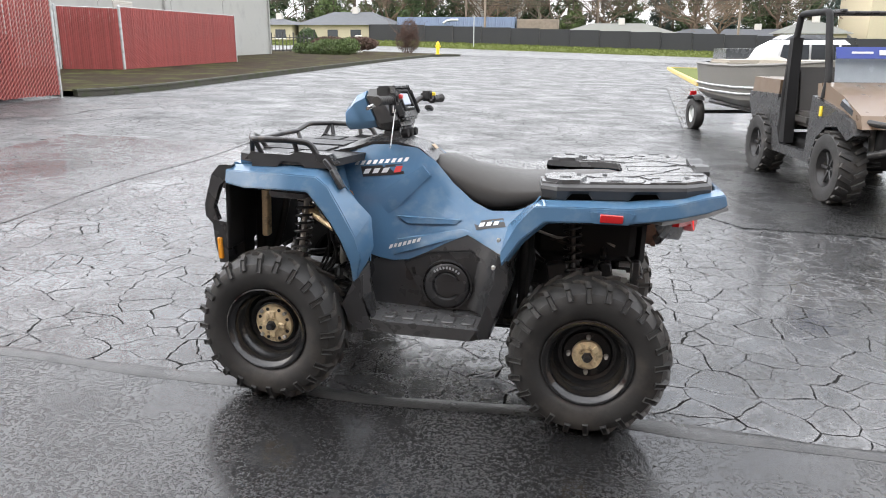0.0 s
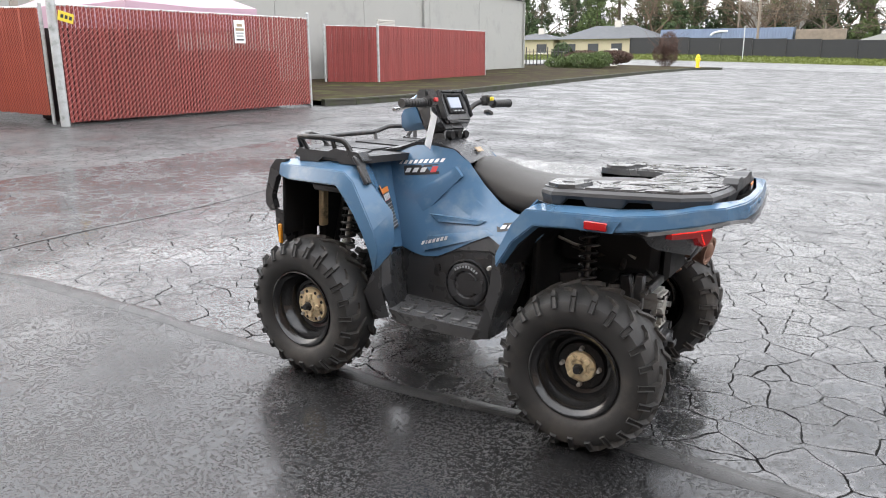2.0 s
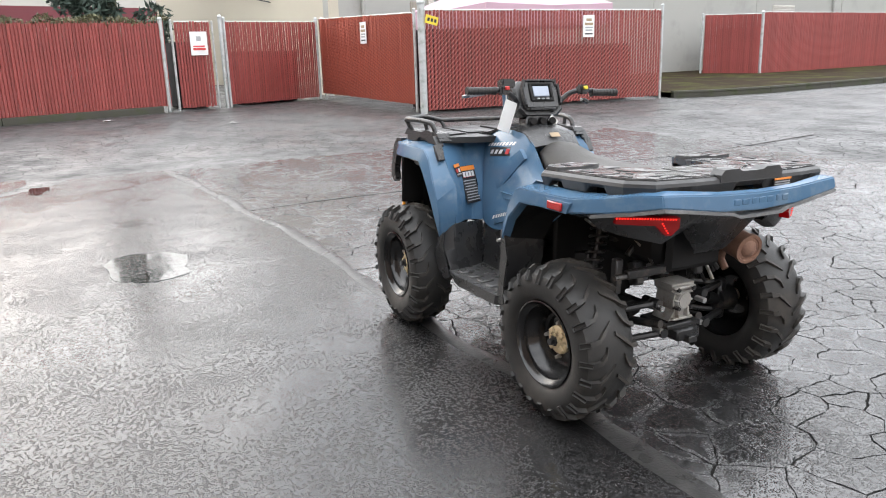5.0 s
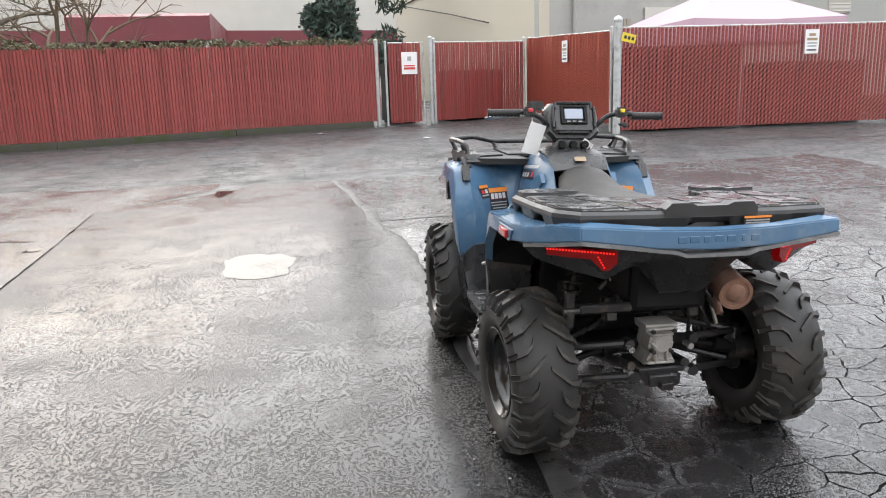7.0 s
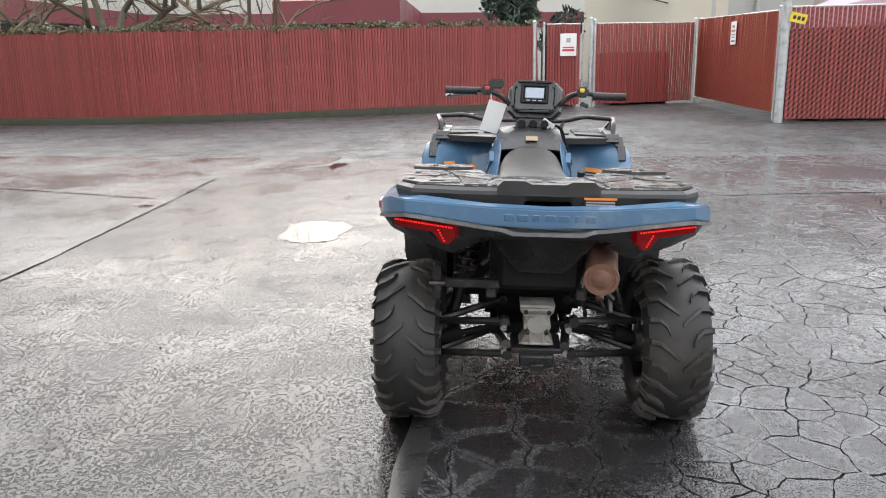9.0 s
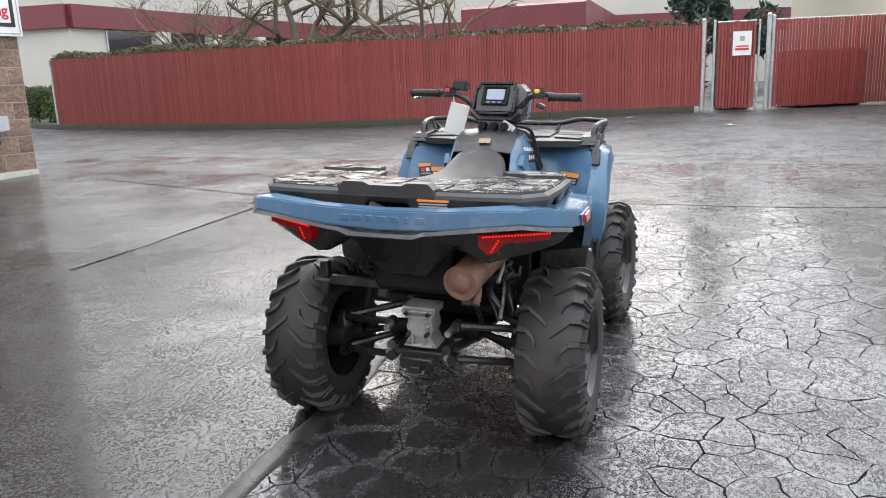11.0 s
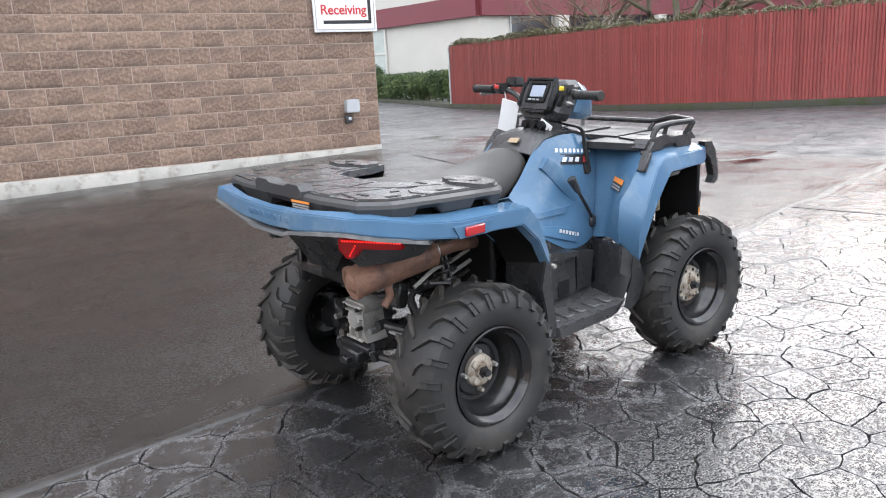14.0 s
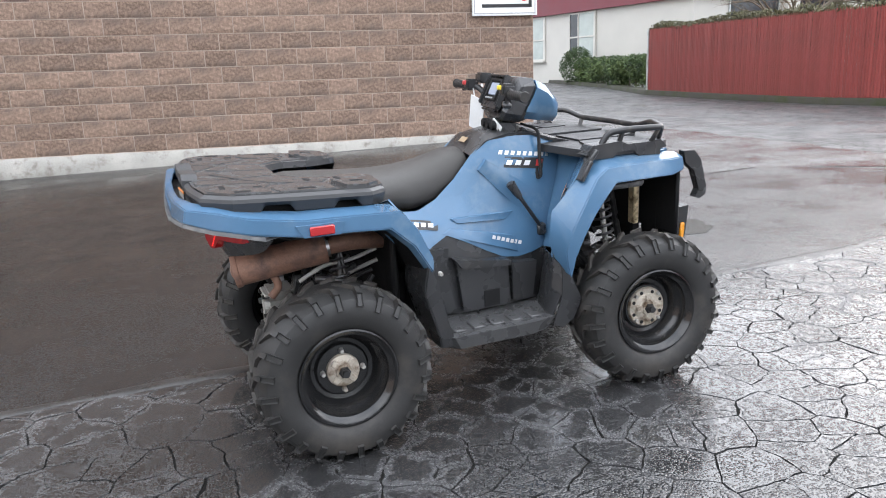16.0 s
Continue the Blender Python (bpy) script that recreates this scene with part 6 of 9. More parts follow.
part("cover_hole", bm, "black_dark", rp)
bm = B()
prism(bm, [(0.13, 0.575), (-0.115, 0.612), (-0.085, 0.572), (0.125, 0.555)], -0.335, -0.27, "y")
bevelled(bm, 0.008)
part("cover_lip", bm, "black", rp)
for pts in ([(-0.125, 0.655), (-0.205, 0.655), (-0.215, 0.565), (-0.14, 0.56)], [(-0.14, 0.545), (-0.215, 0.55), (-0.20, 0.40), (-0.10, 0.39)], [(0.265, 0.545), (0.150, 0.555), (0.155, 0.39), (0.245, 0.39)]):
    bm = B()
    prism(bm, pts, -0.300, -0.262, "y")
    bevelled(bm, 0.006)
    part("side_panel", bm, "black", rp)

# decals: plain bars and plates in the colours of the lettering, laid onto the panels under them
from mathutils.bvhtree import BVHTree


def panel_tree(names):
    verts, faces = [], []
    for ob in quad.children:
        if ob.name.split(".")[0] in names:
            off = len(verts)
            verts += [ob.matrix_basis @ v.co for v in ob.data.vertices]
            faces += [tuple(off + i for i in p.vertices) for p in ob.data.polygons]
    return BVHTree.FromPolygons(verts, faces)


side_tree = panel_tree(("side_cover", "body_rib", "fender_front", "engine_cover", "lower_panel"))
rear_tree = panel_tree(("fender_wall",))


def stick(name, mat, quad_pts, tree, start, way, parent=None, label="", lift=0.0015, n=3):
    """A thin decal dropped along a direction onto the bodywork: four corners, in a plane across that direction."""
    a, b, c, d = (Vector(p) for p in quad_pts)
    bm = B()
    rows = []
    for i in range(n + 1):
        u = i / n
        row = []
        for j in range(2):
            p = (a.lerp(b, u)).lerp(d.lerp(c, u), j)
            hit, normal, _, _ = tree.ray_cast(start + p, way)
            row.append((hit if hit is not None else start + p) - way * lift)
        rows.append(row)
    sheet(bm, rows, 0)
    return part(name, bm, mat, parent or quad, label)


def side_decal(name, mat, x, z, w, h, s, tilt=0.0, skew=0.0, parent=None, label="", lift=0.0015):
    """On the left (s = 1) or right side; x, z is the centre, tilt lifts the rear end, skew slants the uprights."""
    pts = []
    for du, dv in ((0.5, -0.5), (-0.5, -0.5), (-0.5, 0.5), (0.5, 0.5)):
        u, v = du * w + skew * dv * h, dv * h
        pts.append((x + u * math.cos(tilt) - v * 0 , 0, z + v - u * math.sin(tilt)))
    return stick(name, mat, pts, side_tree, Vector((0, s * 0.8, 0)), Vector((0, -s, 0)), parent, label, lift)


for s in (1, -1):
    sk = -0.35 * s
    plate = side_decal("name_plate", "decal_black", 0.275, 0.935, 0.185, 0.044, s, 0.13, 0.3, label="black name plate with white blocks")
    for k in range(9):
        side_decal("letter_block", "decal_white", 0.392 - 0.0272 * k, 0.957 + 0.0036 * k, 0.0165, 0.016, s, 0.13, sk * 1.5, plate)
    for k in range(3):
        nx = 0.342 - 0.041 * k if s > 0 else 0.205 + 0.041 * k
        side_decal("numeral_block", "decal_white", nx, 0.927 + 0.12 * (0.342 - nx), 0.026, 0.020, s, 0.13, sk * 1.5, plate, lift=0.003)
    ex = 0.205 if s > 0 else 0.345
    side_decal("plate_end", "decal_red", ex, 0.928 + 0.12 * (0.342 - ex), 0.030, 0.026, s, 0.13, sk, plate, lift=0.003)
    for k in range(7):
        side_decal("brand_block", "decal_white", 0.212 - 0.0205 * k, 0.620 + 0.0068 * k, 0.0150, 0.016, s, 0.33, sk)
    p2 = side_decal("drive_badge", "decal_black", -0.205, 0.746, 0.125, 0.032, s, 0.18, 0.5, label="small black badge with white blocks")
    for k in range(3):
        side_decal("badge_block", "decal_white", -0.172 - 0.030 * k, 0.741 + 0.0055 * k, 0.021, 0.014, s, 0.18, sk, p2, lift=0.003)


def wall_label(label, y, z, w, h, mat="decal_black", bits=()):
    """A flat label on the upright wall behind a front fender; bits are (material, name, u, v, width, height) across and up the label, from its middle."""
    corners = []
    for du, dv in ((-0.5, -0.5), (0.5, -0.5), (0.5, 0.5), (-0.5, 0.5)):
        p = Vector((-0.05, y + du * w, z + dv * h))
        hit = rear_tree.ray_cast(p, Vector((1, 0, 0)))[0]
        corners.append(hit if hit is not None else Vector((0.30, p.y, p.z)))
    mid = sum(corners, Vector()) / 4
    across = ((corners[1] + corners[2]) - (corners[0] + corners[3])).normalized()
    up = (corners[2] + corners[3]) - (corners[0] + corners[1])
    up = (up - across * up.dot(across)).normalized()
    out = across.cross(up)
    if out.x > 0:
        out = -out
    clear = max((c - mid).dot(out) for c in corners)
    wide, high = (corners[1] - corners[0]).length, (corners[3] - corners[0]).length

    def card(name, m, u, v, cw, ch, lift, parent, lb=""):
        bm = B()
        c = mid + across * (u * wide) + up * (v * high) + out * (clear + lift)
        sheet(bm, [[c + across * (i * cw * wide / 2) + up * (j * ch * high / 2) for i in (-1, 1)] for j in (-1, 1)], 0.001)
        return part(name, bm, m, parent, lb)

    base_card = card("caution_label", mat, 0, 0, 1, 1, 0.001, quad, label)
    for m, name, u, v, cw, ch in bits:
        card(name, m, u, v, cw, ch, 0.0028, base_card)


wall_label("black and orange warning label with pictograms", 0.302, 0.765, 0.112, 0.175, bits=[("decal_orange", "label_band", 0, 0.43, 1.0, 0.12)]
           + [("decal_white", "pictogram", 0.30 - 0.2 * k, 0.27, 0.15, 0.14) for k in range(4)] + [("decal_red", "pictogram_mark", 0.30 - 0.2 * k, 0.20, 0.13, 0.03) for k in range(4)]
           + [("decal_grey", "label_line", 0.03 * (k % 2), 0.10 - 0.075 * k, 0.84 - 0.06 * (k % 3), 0.026) for k in range(8)])
wall_label("small black and orange warning label", 0.386, 0.842, 0.050, 0.060, bits=[("decal_orange", "label_band", 0, 0.38, 1.0, 0.24), ("decal_white", "pictogram", -0.2, 0.0, 0.3, 0.3), ("decal_red", "pictogram", 0.2, 0.0, 0.3, 0.3), ("decal_grey", "label_line", 0, -0.3, 0.8, 0.1)])
wall_label("small orange and grey warning label", -0.35, 0.826, 0.10, 0.048, bits=[("decal_orange", "label_band", 0, 0.30, 1.0, 0.40), ("decal_grey", "label_line", 0, -0.12, 0.86, 0.12), ("decal_grey", "label_line", 0, -0.34, 0.86, 0.12)])

# ---- running gear: frame, engine, drives, arms, shocks, exhaust ----
bm = B()
box(bm, (0.62, 0.44, 0.28), pose(0.0, 0, 0.44), 0.03, 2)
part("engine_block", bm, "black_dark", quad)
bm = B()
box(bm, (0.95, 0.26, 0.06), pose(0.05, 0, 0.285), 0.015)
part("skid_plate", bm, "black_dark", quad)
for s in (1, -1):
    bm = B()
    pipe(bm, rounded([(0.86, s * 0.13, 0.42), (0.55, s * 0.15, 0.30), (-0.45, s * 0.15, 0.30), (-0.80, s * 0.11, 0.36)], 0.05), 0.018, 8)
    pipe(bm, rounded([(0.80, s * 0.14, 0.45), (0.70, s * 0.16, 0.85), (0.20, s * 0.12, 0.86), (-0.30, s * 0.14, 0.74), (-0.75, s * 0.15, 0.78), (-0.92, s * 0.14, 0.80)], 0.05), 0.016, 8)
    part("frame_tube", bm, "steel_black", quad)
    for x, nm in ((FX, "front"), (RX, "rear")):
        for (a, b) in (((x + 0.16, 0.12, 0.31), (x + 0.01, 0.40, 0.255)), ((x - 0.16, 0.12, 0.31), (x - 0.01, 0.40, 0.255)), ((x + 0.13, 0.13, 0.43), (x, 0.40, 0.385)), ((x - 0.13, 0.13, 0.43), (x, 0.40, 0.385))):
            bm = B()
            rod(bm, (a[0], s * a[1], a[2]), (b[0], s * b[1], b[2]), 0.015, seg=8)
            rod(bm, (a[0] - 0.02, s * a[1], a[2]), (a[0] + 0.02, s * a[1], a[2]), 0.02, seg=8)
            part("control_arm", bm, "steel_black", quad)
        bm = B()
        box(bm, (0.05, 0.05, 0.19), pose(x, s * 0.40, 0.315), 0.012)
        rod(bm, (x, s * 0.38, AXLE), (x, s * 0.46, AXLE), 0.05, 0.06, 16)
        part("hub_carrier", bm, "steel_black", quad)
        bm = B()
        rod(bm, (x, s * 0.12, 0.37), (x, s * 0.40, AXLE), 0.013, seg=8)
        rod(bm, (x, s * 0.30, 0.34), (x, s * 0.38, AXLE), 0.034, 0.026, 12)
        rod(bm, (x, s * 0.11, 0.372), (x, s * 0.18, 0.36), 0.028, 0.034, 12)
        part("drive_shaft", bm, "black_dark", quad)
        # spring and damper
        foot, head = ((x - 0.03, 0.335, 0.36), (x - 0.06, 0.275, 0.82)) if nm == "front" else ((x + 0.06, 0.33, 0.35), (x + 0.10, 0.22, 0.80))
        f_, h_ = Vector((foot[0], s * foot[1], foot[2])), Vector((head[0], s * head[1], head[2]))
        bm = B()
        rod(bm, f_, f_.lerp(h_, 0.5), 0.022, seg=12)
        rod(bm, f_.lerp(h_, 0.5), h_, 0.012, seg=10)
        rod(bm, f_.lerp(h_, 0.42), f_.lerp(h_, 0.45), 0.042, seg=16)
        rod(bm, f_.lerp(h_, 0.95), f_.lerp(h_, 0.98), 0.040, seg=16)
        damper = part("shock_absorber", bm, "alloy" if nm == "front" else "steel_black", quad, "coil spring shock absorber")
        bm = B()
        axis = (h_ - f_).normalized()
        u_ = axis.orthogonal().normalized()
        v_ = axis.cross(u_)
        pipe(bm, [f_.lerp(h_, 0.45 + 0.5 * k / 84) + (u_ * math.cos(k * 2 * math.pi / 12) + v_ * math.sin(k * 2 * math.pi / 12)) * 0.035 for k in range(85)], 0.006, 6)
        part("coil_spring", bm, "spring", damper)
    bm = B()
    rod(bm, (FX - 0.10, s * 0.05, 0.40), (FX - 0.09, s * 0.41, 0.36), 0.009, seg=8)
    part("tie_rod", bm, "steel_black", quad)
    # hoses and wiring behind the front wheel
    for k in range(4):
        bm = B()
        y0 = s * (0.20 + 0.03 * k)
        pipe(bm, rounded([(0.50 - 0.02 * k, y0, 0.84), (0.47 + 0.03 * math.sin(k * 2.1), y0 + s * 0.03, 0.70), (0.52 - 0.03 * k, y0, 0.55), (0.56, s * (0.30 + 0.02 * k), 0.42)], 0.06), 0.006, 6)
        part("brake_hose", bm, "black_dark", quad)
bm = B()
box(bm, (0.20, 0.17, 0.16), pose(FX, 0, 0.385), 0.03, 2)
part("front_gearcase", bm, "steel_black", quad)
# rear gearcase: cast housing with ribs, mount plate and hitch
bm = B()
prism(bm, [(-0.068, 0.518), (0.062, 0.518), (0.058, 0.490), (0.040, 0.476), (0.046, 0.432), (0.034, 0.405), (0.060, 0.362), (-0.070, 0.362), (-0.046, 0.405), (-0.056, 0.432), (-0.050, 0.476), (-0.064, 0.490)], -0.795, -0.70, "x")
bevelled(bm, 0.008)
gear = part("rear_gearcase", bm, "alloy", quad, "bare cast aluminium rear gearcase")
bm = B()
rod(bm, (-0.815, -0.004, 0.448), (-0.78, -0.004, 0.448), 0.036, 0.046, 18)
bevelled(bm, 0.004)
part("case_cover", bm, "alloy", gear)
for yy, zz, w, h in ((0.0, 0.504, 0.12, 0.012), (0.0, 0.482, 0.095, 0.008), (-0.028, 0.395, 0.012, 0.05), (0.022, 0.395, 0.012, 0.05), (-0.004, 0.372, 0.11, 0.012), (-0.004, 0.448, 0.090, 0.010)):
    bm = B()
    box(bm, (0.026, w, h), pose(-0.802, yy, zz), 0.004)
    part("case_rib", bm, "alloy", gear)
for yy, zz in ((-0.045, 0.498), (0.040, 0.498), (-0.038, 0.418), (0.032, 0.418)):
    bm = B()
    rod(bm, (-0.822, yy, zz), (-0.79, yy, zz), 0.009, seg=6)
    part("case_bolt", bm, "steel_black", gear)
bm = B()
box(bm, (0.16, 0.19, 0.022), pose(-0.74, -0.005, 0.345), 0.005)
box(bm, (0.10, 0.13, 0.05), pose(-0.80, -0.005, 0.315), 0.008)
hitch = part("tow_hitch", bm, "steel_black", quad, "black steel hitch bracket")
bm = B()
box(bm, (0.05, 0.05, 0.03), pose(-0.85, -0.005, 0.30), 0.004)
part("hitch_tongue", bm, "steel_black", hitch)
for s in (1, -1):
    for p in ((-0.80, 0.115, 0.335), (-0.80, 0.12, 0.43), (-0.78, 0.155, 0.60)):
        bm = B()
        rod(bm, (p[0] - 0.015, s * p[1], p[2]), (p[0] + 0.03, s * p[1], p[2]), 0.013, seg=6)
        part("frame_bolt", bm, "steel", quad)
bm = B()
rod(bm, (-0.82, 0.40, 0.60), (-0.80, -0.16, 0.595), 0.012, seg=8)
box(bm, (0.03, 0.20, 0.035), pose(-0.82, 0.24, 0.605), 0.006)
box(bm, (0.035, 0.035, 0.14), pose(-0.80, 0.37, 0.60), 0.006)
part("anti_roll_bar", bm, "steel_black", quad)
bm = B()
box(bm, (0.04, 0.30, 0.22), pose(-0.83, -0.0, 0.70), 0.02)
part("tail_plate", bm, "black_dark", quad)
bm = B()
box(bm, (0.42, 0.32, 0.18), pose(-0.60, 0.02, 0.70), 0.03)
part("rear_tray", bm, "black_dark", quad)
bm = B()
box(bm, (0.03, 0.66, 0.42), pose(-0.36, 0, 0.62), 0.01)
part("bulkhead", bm, "black_dark", quad)
# exhaust: rusty silencer, end cap, spout, pipe
a_, b_ = Vector((-0.925, -0.208, 0.668)), Vector((-0.60, -0.255, 0.722))
bm = B()
rod(bm, a_, b_, 0.058, seg=32)
bevelled(bm, 0.003)
muf = part("silencer", bm, "rust", quad, "rusty brown cylindrical silencer")
d_ = (b_ - a_).normalized()
bm = B()
lathe(bm, [(0.001, 0.020), (0.016, 0.0185), (0.030, 0.012), (0.036, 0.004), (0.047, 0.003), (0.050, 0.008), (0.0615, 0.009), (0.0625, 0.0), (0.0620, -0.010), (0.057, -0.013)], 32)
bmesh.ops.transform(bm, matrix=Matrix.Translation(a_) @ (-d_).to_track_quat("Y", "Z").to_matrix().to_4x4(), verts=bm.verts)
part("end_cap", bm, "rust", muf)
bm = B()
pipe(bm, rounded([a_ + d_ * 0.13 + Vector((0, 0.0, -0.05)), a_ + d_ * 0.15 + Vector((0.0, 0.0, -0.10)), a_ + d_ * 0.13 + Vector((-0.015, 0.0, -0.135))], 0.03), 0.015, 10)
part("spout", bm, "rust", muf)
bm = B()
pipe(bm, rounded([b_ - d_ * 0.02, b_ + d_ * 0.08, (-0.44, -0.25, 0.725), (-0.30, -0.20, 0.70)], 0.05), 0.034, 14)
part("exhaust_pipe", bm, "rust", muf)
bm = B()
rod(bm, b_ - d_ * 0.005, b_ + d_ * 0.012, 0.040, seg=20)
part("exhaust_clamp", bm, "steel", muf)
bm = B()
rod(bm, b_ + Vector((0.05, -0.01, -0.02)), (-0.53, -0.33, 0.45), 0.006, seg=6)
pipe(bm, rounded([(-0.66, -0.30, 0.62), (-0.55, -0.32, 0.60), (-0.48, -0.30, 0.55), (-0.44, -0.30, 0.60)], 0.04), 0.010, 8)
part("brake_line", bm, "steel_black", quad)

# hoses, brackets and wiring over the rear axle
rgq = random.Random(8)
for k in range(9):
    s = 1 if k % 3 == 0 else -1
    p0 = Vector((-0.50 - 0.03 * (k % 4), s * rgq.uniform(0.16, 0.30), rgq.uniform(0.56, 0.70)))
    p1 = p0 + Vector((-0.12, s * rgq.uniform(-0.04, 0.06), rgq.uniform(-0.06, 0.06)))
    p2 = p1 + Vector((rgq.uniform(-0.12, 0.05), s * rgq.uniform(0.0, 0.06), rgq.uniform(-0.14, -0.04)))
    bm = B()
    pipe(bm, rounded([p0 + Vector((0.10, 0, 0.03)), p0, p1, p2], 0.04), rgq.choice((0.006, 0.008, 0.012)), 7)
    part("wire_loom", bm, "steel_black" if k % 4 else "alloy", quad)
for x, y, z, w, d, h in ((-0.52, -0.27, 0.55, 0.10, 0.05, 0.06), (-0.62, -0.22, 0.60, 0.07, 0.10, 0.03), (-0.50, 0.26, 0.58, 0.09, 0.06, 0.07), (-0.70, -0.17, 0.56, 0.05, 0.05, 0.10), (-0.70, 0.17, 0.56, 0.05, 0.05, 0.10)):
    bm = B()
    box(bm, (w, d, h), pose(x, y, z, 0, 12, 0), 0.008)
    part("axle_bracket", bm, "black", quad)


# the sprung body leans a little to its right on the suspension
LEAN = pose(0, 0.5, 0.8, 2.0, 0, 0) @ pose(0, -0.5, -0.8)
for ob in quad.children:
    if ob.name.split(".")[0] not in ("wheel", "control_arm", "hub_carrier", "drive_shaft", "tie_rod"):
        ob.matrix_basis = LEAN @ ob.matrix_basis

# ---- buildings round the yard ----
M.update({
    "tan_paint": material("bronze vehicle paint", (0.17, 0.115, 0.072), 0.35, 0.2, vary=0.12, grain=200, bump=0.02, coat=0.5),
    "car_white": material("white car paint", (0.72, 0.72, 0.71), 0.25, vary=0.04, bump=0.0, coat=0.7),
    "car_grey": material("dark grey car paint", (0.06, 0.063, 0.066), 0.25, vary=0.1, bump=0.0, coat=0.7),
    "aluminium": material("painted grey aluminium hull", (0.19, 0.185, 0.17), 0.45, 0.2, vary=0.2, scale=2, grain=60, bump=0.05),
    "boat_cover": material("tan canvas", (0.34, 0.31, 0.26), 0.8, vary=0.15, scale=3, grain=60, bump=0.2),
    "blue_steel": material("blue container steel", (0.17, 0.22, 0.32), 0.5, vary=0.15, scale=0.8, grain=20, bump=0.1),
    "black_mesh": material("black privacy screen", (0.024, 0.025, 0.027), 0.7, vary=0.25, scale=0.5, grain=10, bump=0.1),
    "roof_grey": material("grey shingle roof", (0.07, 0.075, 0.082), 0.7, vary=0.2, scale=2, grain=20, bump=0.3),
    "roof_tan": material("weathered pale roof", (0.135, 0.138, 0.12), 0.7, vary=0.15, scale=2, grain=20, bump=0.3),
    "house_wall": material("cream house wall", (0.45, 0.40, 0.28), 0.65, vary=0.08, grain=20, bump=0.1),
    "hydrant": material("yellow enamel", (0.80, 0.58, 0.03), 0.4, vary=0.1, grain=60, bump=0.05),
    "pole_wood": material("weathered pole", (0.22, 0.18, 0.14), 0.8, vary=0.25, scale=3, grain=40, bump=0.2),
    "yellow_kerb": material("yellow painted kerb", (0.55, 0.40, 0.10), 0.6, vary=0.3, scale=3, grain=40, bump=0.2, dirt=(0.25, 0.22, 0.15), dirt_amount=0.5, dirt_scale=4),
    "clear": material("scratched clear plastic", (0.36, 0.40, 0.43), 0.2, vary=0.1, bump=0.0),
    "blue_sign": material("blue sign", (0.03, 0.055, 0.26), 0.45, vary=0.1, bump=0.0),
    "galv_box": material("grey electrical box", (0.48, 0.50, 0.52), 0.45, 0.2, vary=0.12, grain=50, bump=0.05),
})


def wall_run(name, label, pts, z0, z1, thick, mat, side=1):
    """An upright wall along a plan polyline."""
    obs = []
    for a, b in zip(pts, pts[1:]):
        va, vb = Vector(a), Vector(b)
        d = vb - va
        ang = math.degrees(math.atan2(d.y, d.x))
        bm = B()
        box(bm, (d.length, thick, z1 - z0), pose(d.length / 2, side * thick / 2, (z0 + z1) / 2))
        ob = part(name, bm, mat, at=pose(va.x, va.y, 0, 0, 0, ang))
        tagged(ob, label, "wall", kind="structure")
        obs.append(ob)
    return obs


GA, GB, GC = (16.4, -5.4), (19.5, -44.0), (33.5, -4.2)
grey_wall = wall_run("wall_grey", "plain grey painted wall of a workshop building", [GA, GB], 0.2, 4.75, 0.3, "grey_wall", 1)[0]
cream_wall = wall_run("wall_cream", "cream painted end wall of the workshop", [GC, GA], 0.3, 6.5, 0.3, "cream_wall", 1)[0]
wall_run("wall_grey_far", "far end wall of the workshop", [GB, (33, -43)], 0.3, 4.75, 0.3, "grey_wall", 1)
bm = B()
v4 = [bm.verts.new((x, y, 4.8)) for x, y in ((GA[0] - 0.15, GA[1] + 0.1), (GB[0] - 0.15, GB[1] - 0.15), (33.5, -43.2), (33.8, -4.1))]
bm.faces.new(v4)
bmesh.ops.solidify(bm, geom=list(bm.faces), thickness=0.14)
tagged(part("roof_workshop", bm, "roof_grey"), "flat roof with a thin dark edge", "roof", kind="structure")
gd = Vector(GB) - Vector(GA)
GW = pose(GA[0], GA[1], 0, 0, 0, math.degrees(math.atan2(gd.y, gd.x)))
# wall joints, downpipes, vents and the roller door, proud of the grey face (outside is local -y)
for x in (6.2, 12.6, 18.6, 24.8, 31.0):
    bm = B()
    box(bm, (0.05, 0.02, 4.3), pose(x, -0.008, 2.6))
    part("wall_batten", bm, "grey_wall", grey_wall).matrix_basis = Matrix()
for x in (1.0, 24.0, 38.3):
    bm = B()
    rod(bm, (x, -0.09, 0.5), (x, -0.09, 4.7), 0.055, seg=12)
    part("downpipe", bm, "grey_wall", grey_wall, "grey downpipe")
for x, z, w, h in ((20.4, 2.75, 1.5, 0.42), (9.6, 3.3, 0.8, 0.6)):
    bm = B()
    box(bm, (w, 0.06, h), pose(x, -0.02, z), 0.01)
    for k in range(6):
        box(bm, (w - 0.08, 0.03, 0.02), pose(x, -0.055, z - h / 2 + 0.05 + k * (h - 0.1) / 5, 25, 0, 0))
    part("wall_vent", bm, "white_wall", grey_wall, "pale louvred vent")
door = thing("roller_door", "closed grey roller door with a pale frame", "door", GW @ pose(4.6, -0.01, 0.45), kind="structure")
for k in range(26):
    bm = B()
    box(bm, (2.6, 0.05, 0.088), pose(0, 0, 0.05 + 0.094 * k), 0.012)
    part("door_slat", bm, "galv", door)
bm = B()
box(bm, (0.18, 0.09, 2.75), pose(-1.42, -0.03, 1.3))
box(bm, (0.18, 0.09, 2.75), pose(1.42, -0.03, 1.3))
box(bm, (3.02, 0.10, 0.22), pose(0, -0.03, 2.62))
part("door_frame", bm, "white_wall", door)
bm = B()
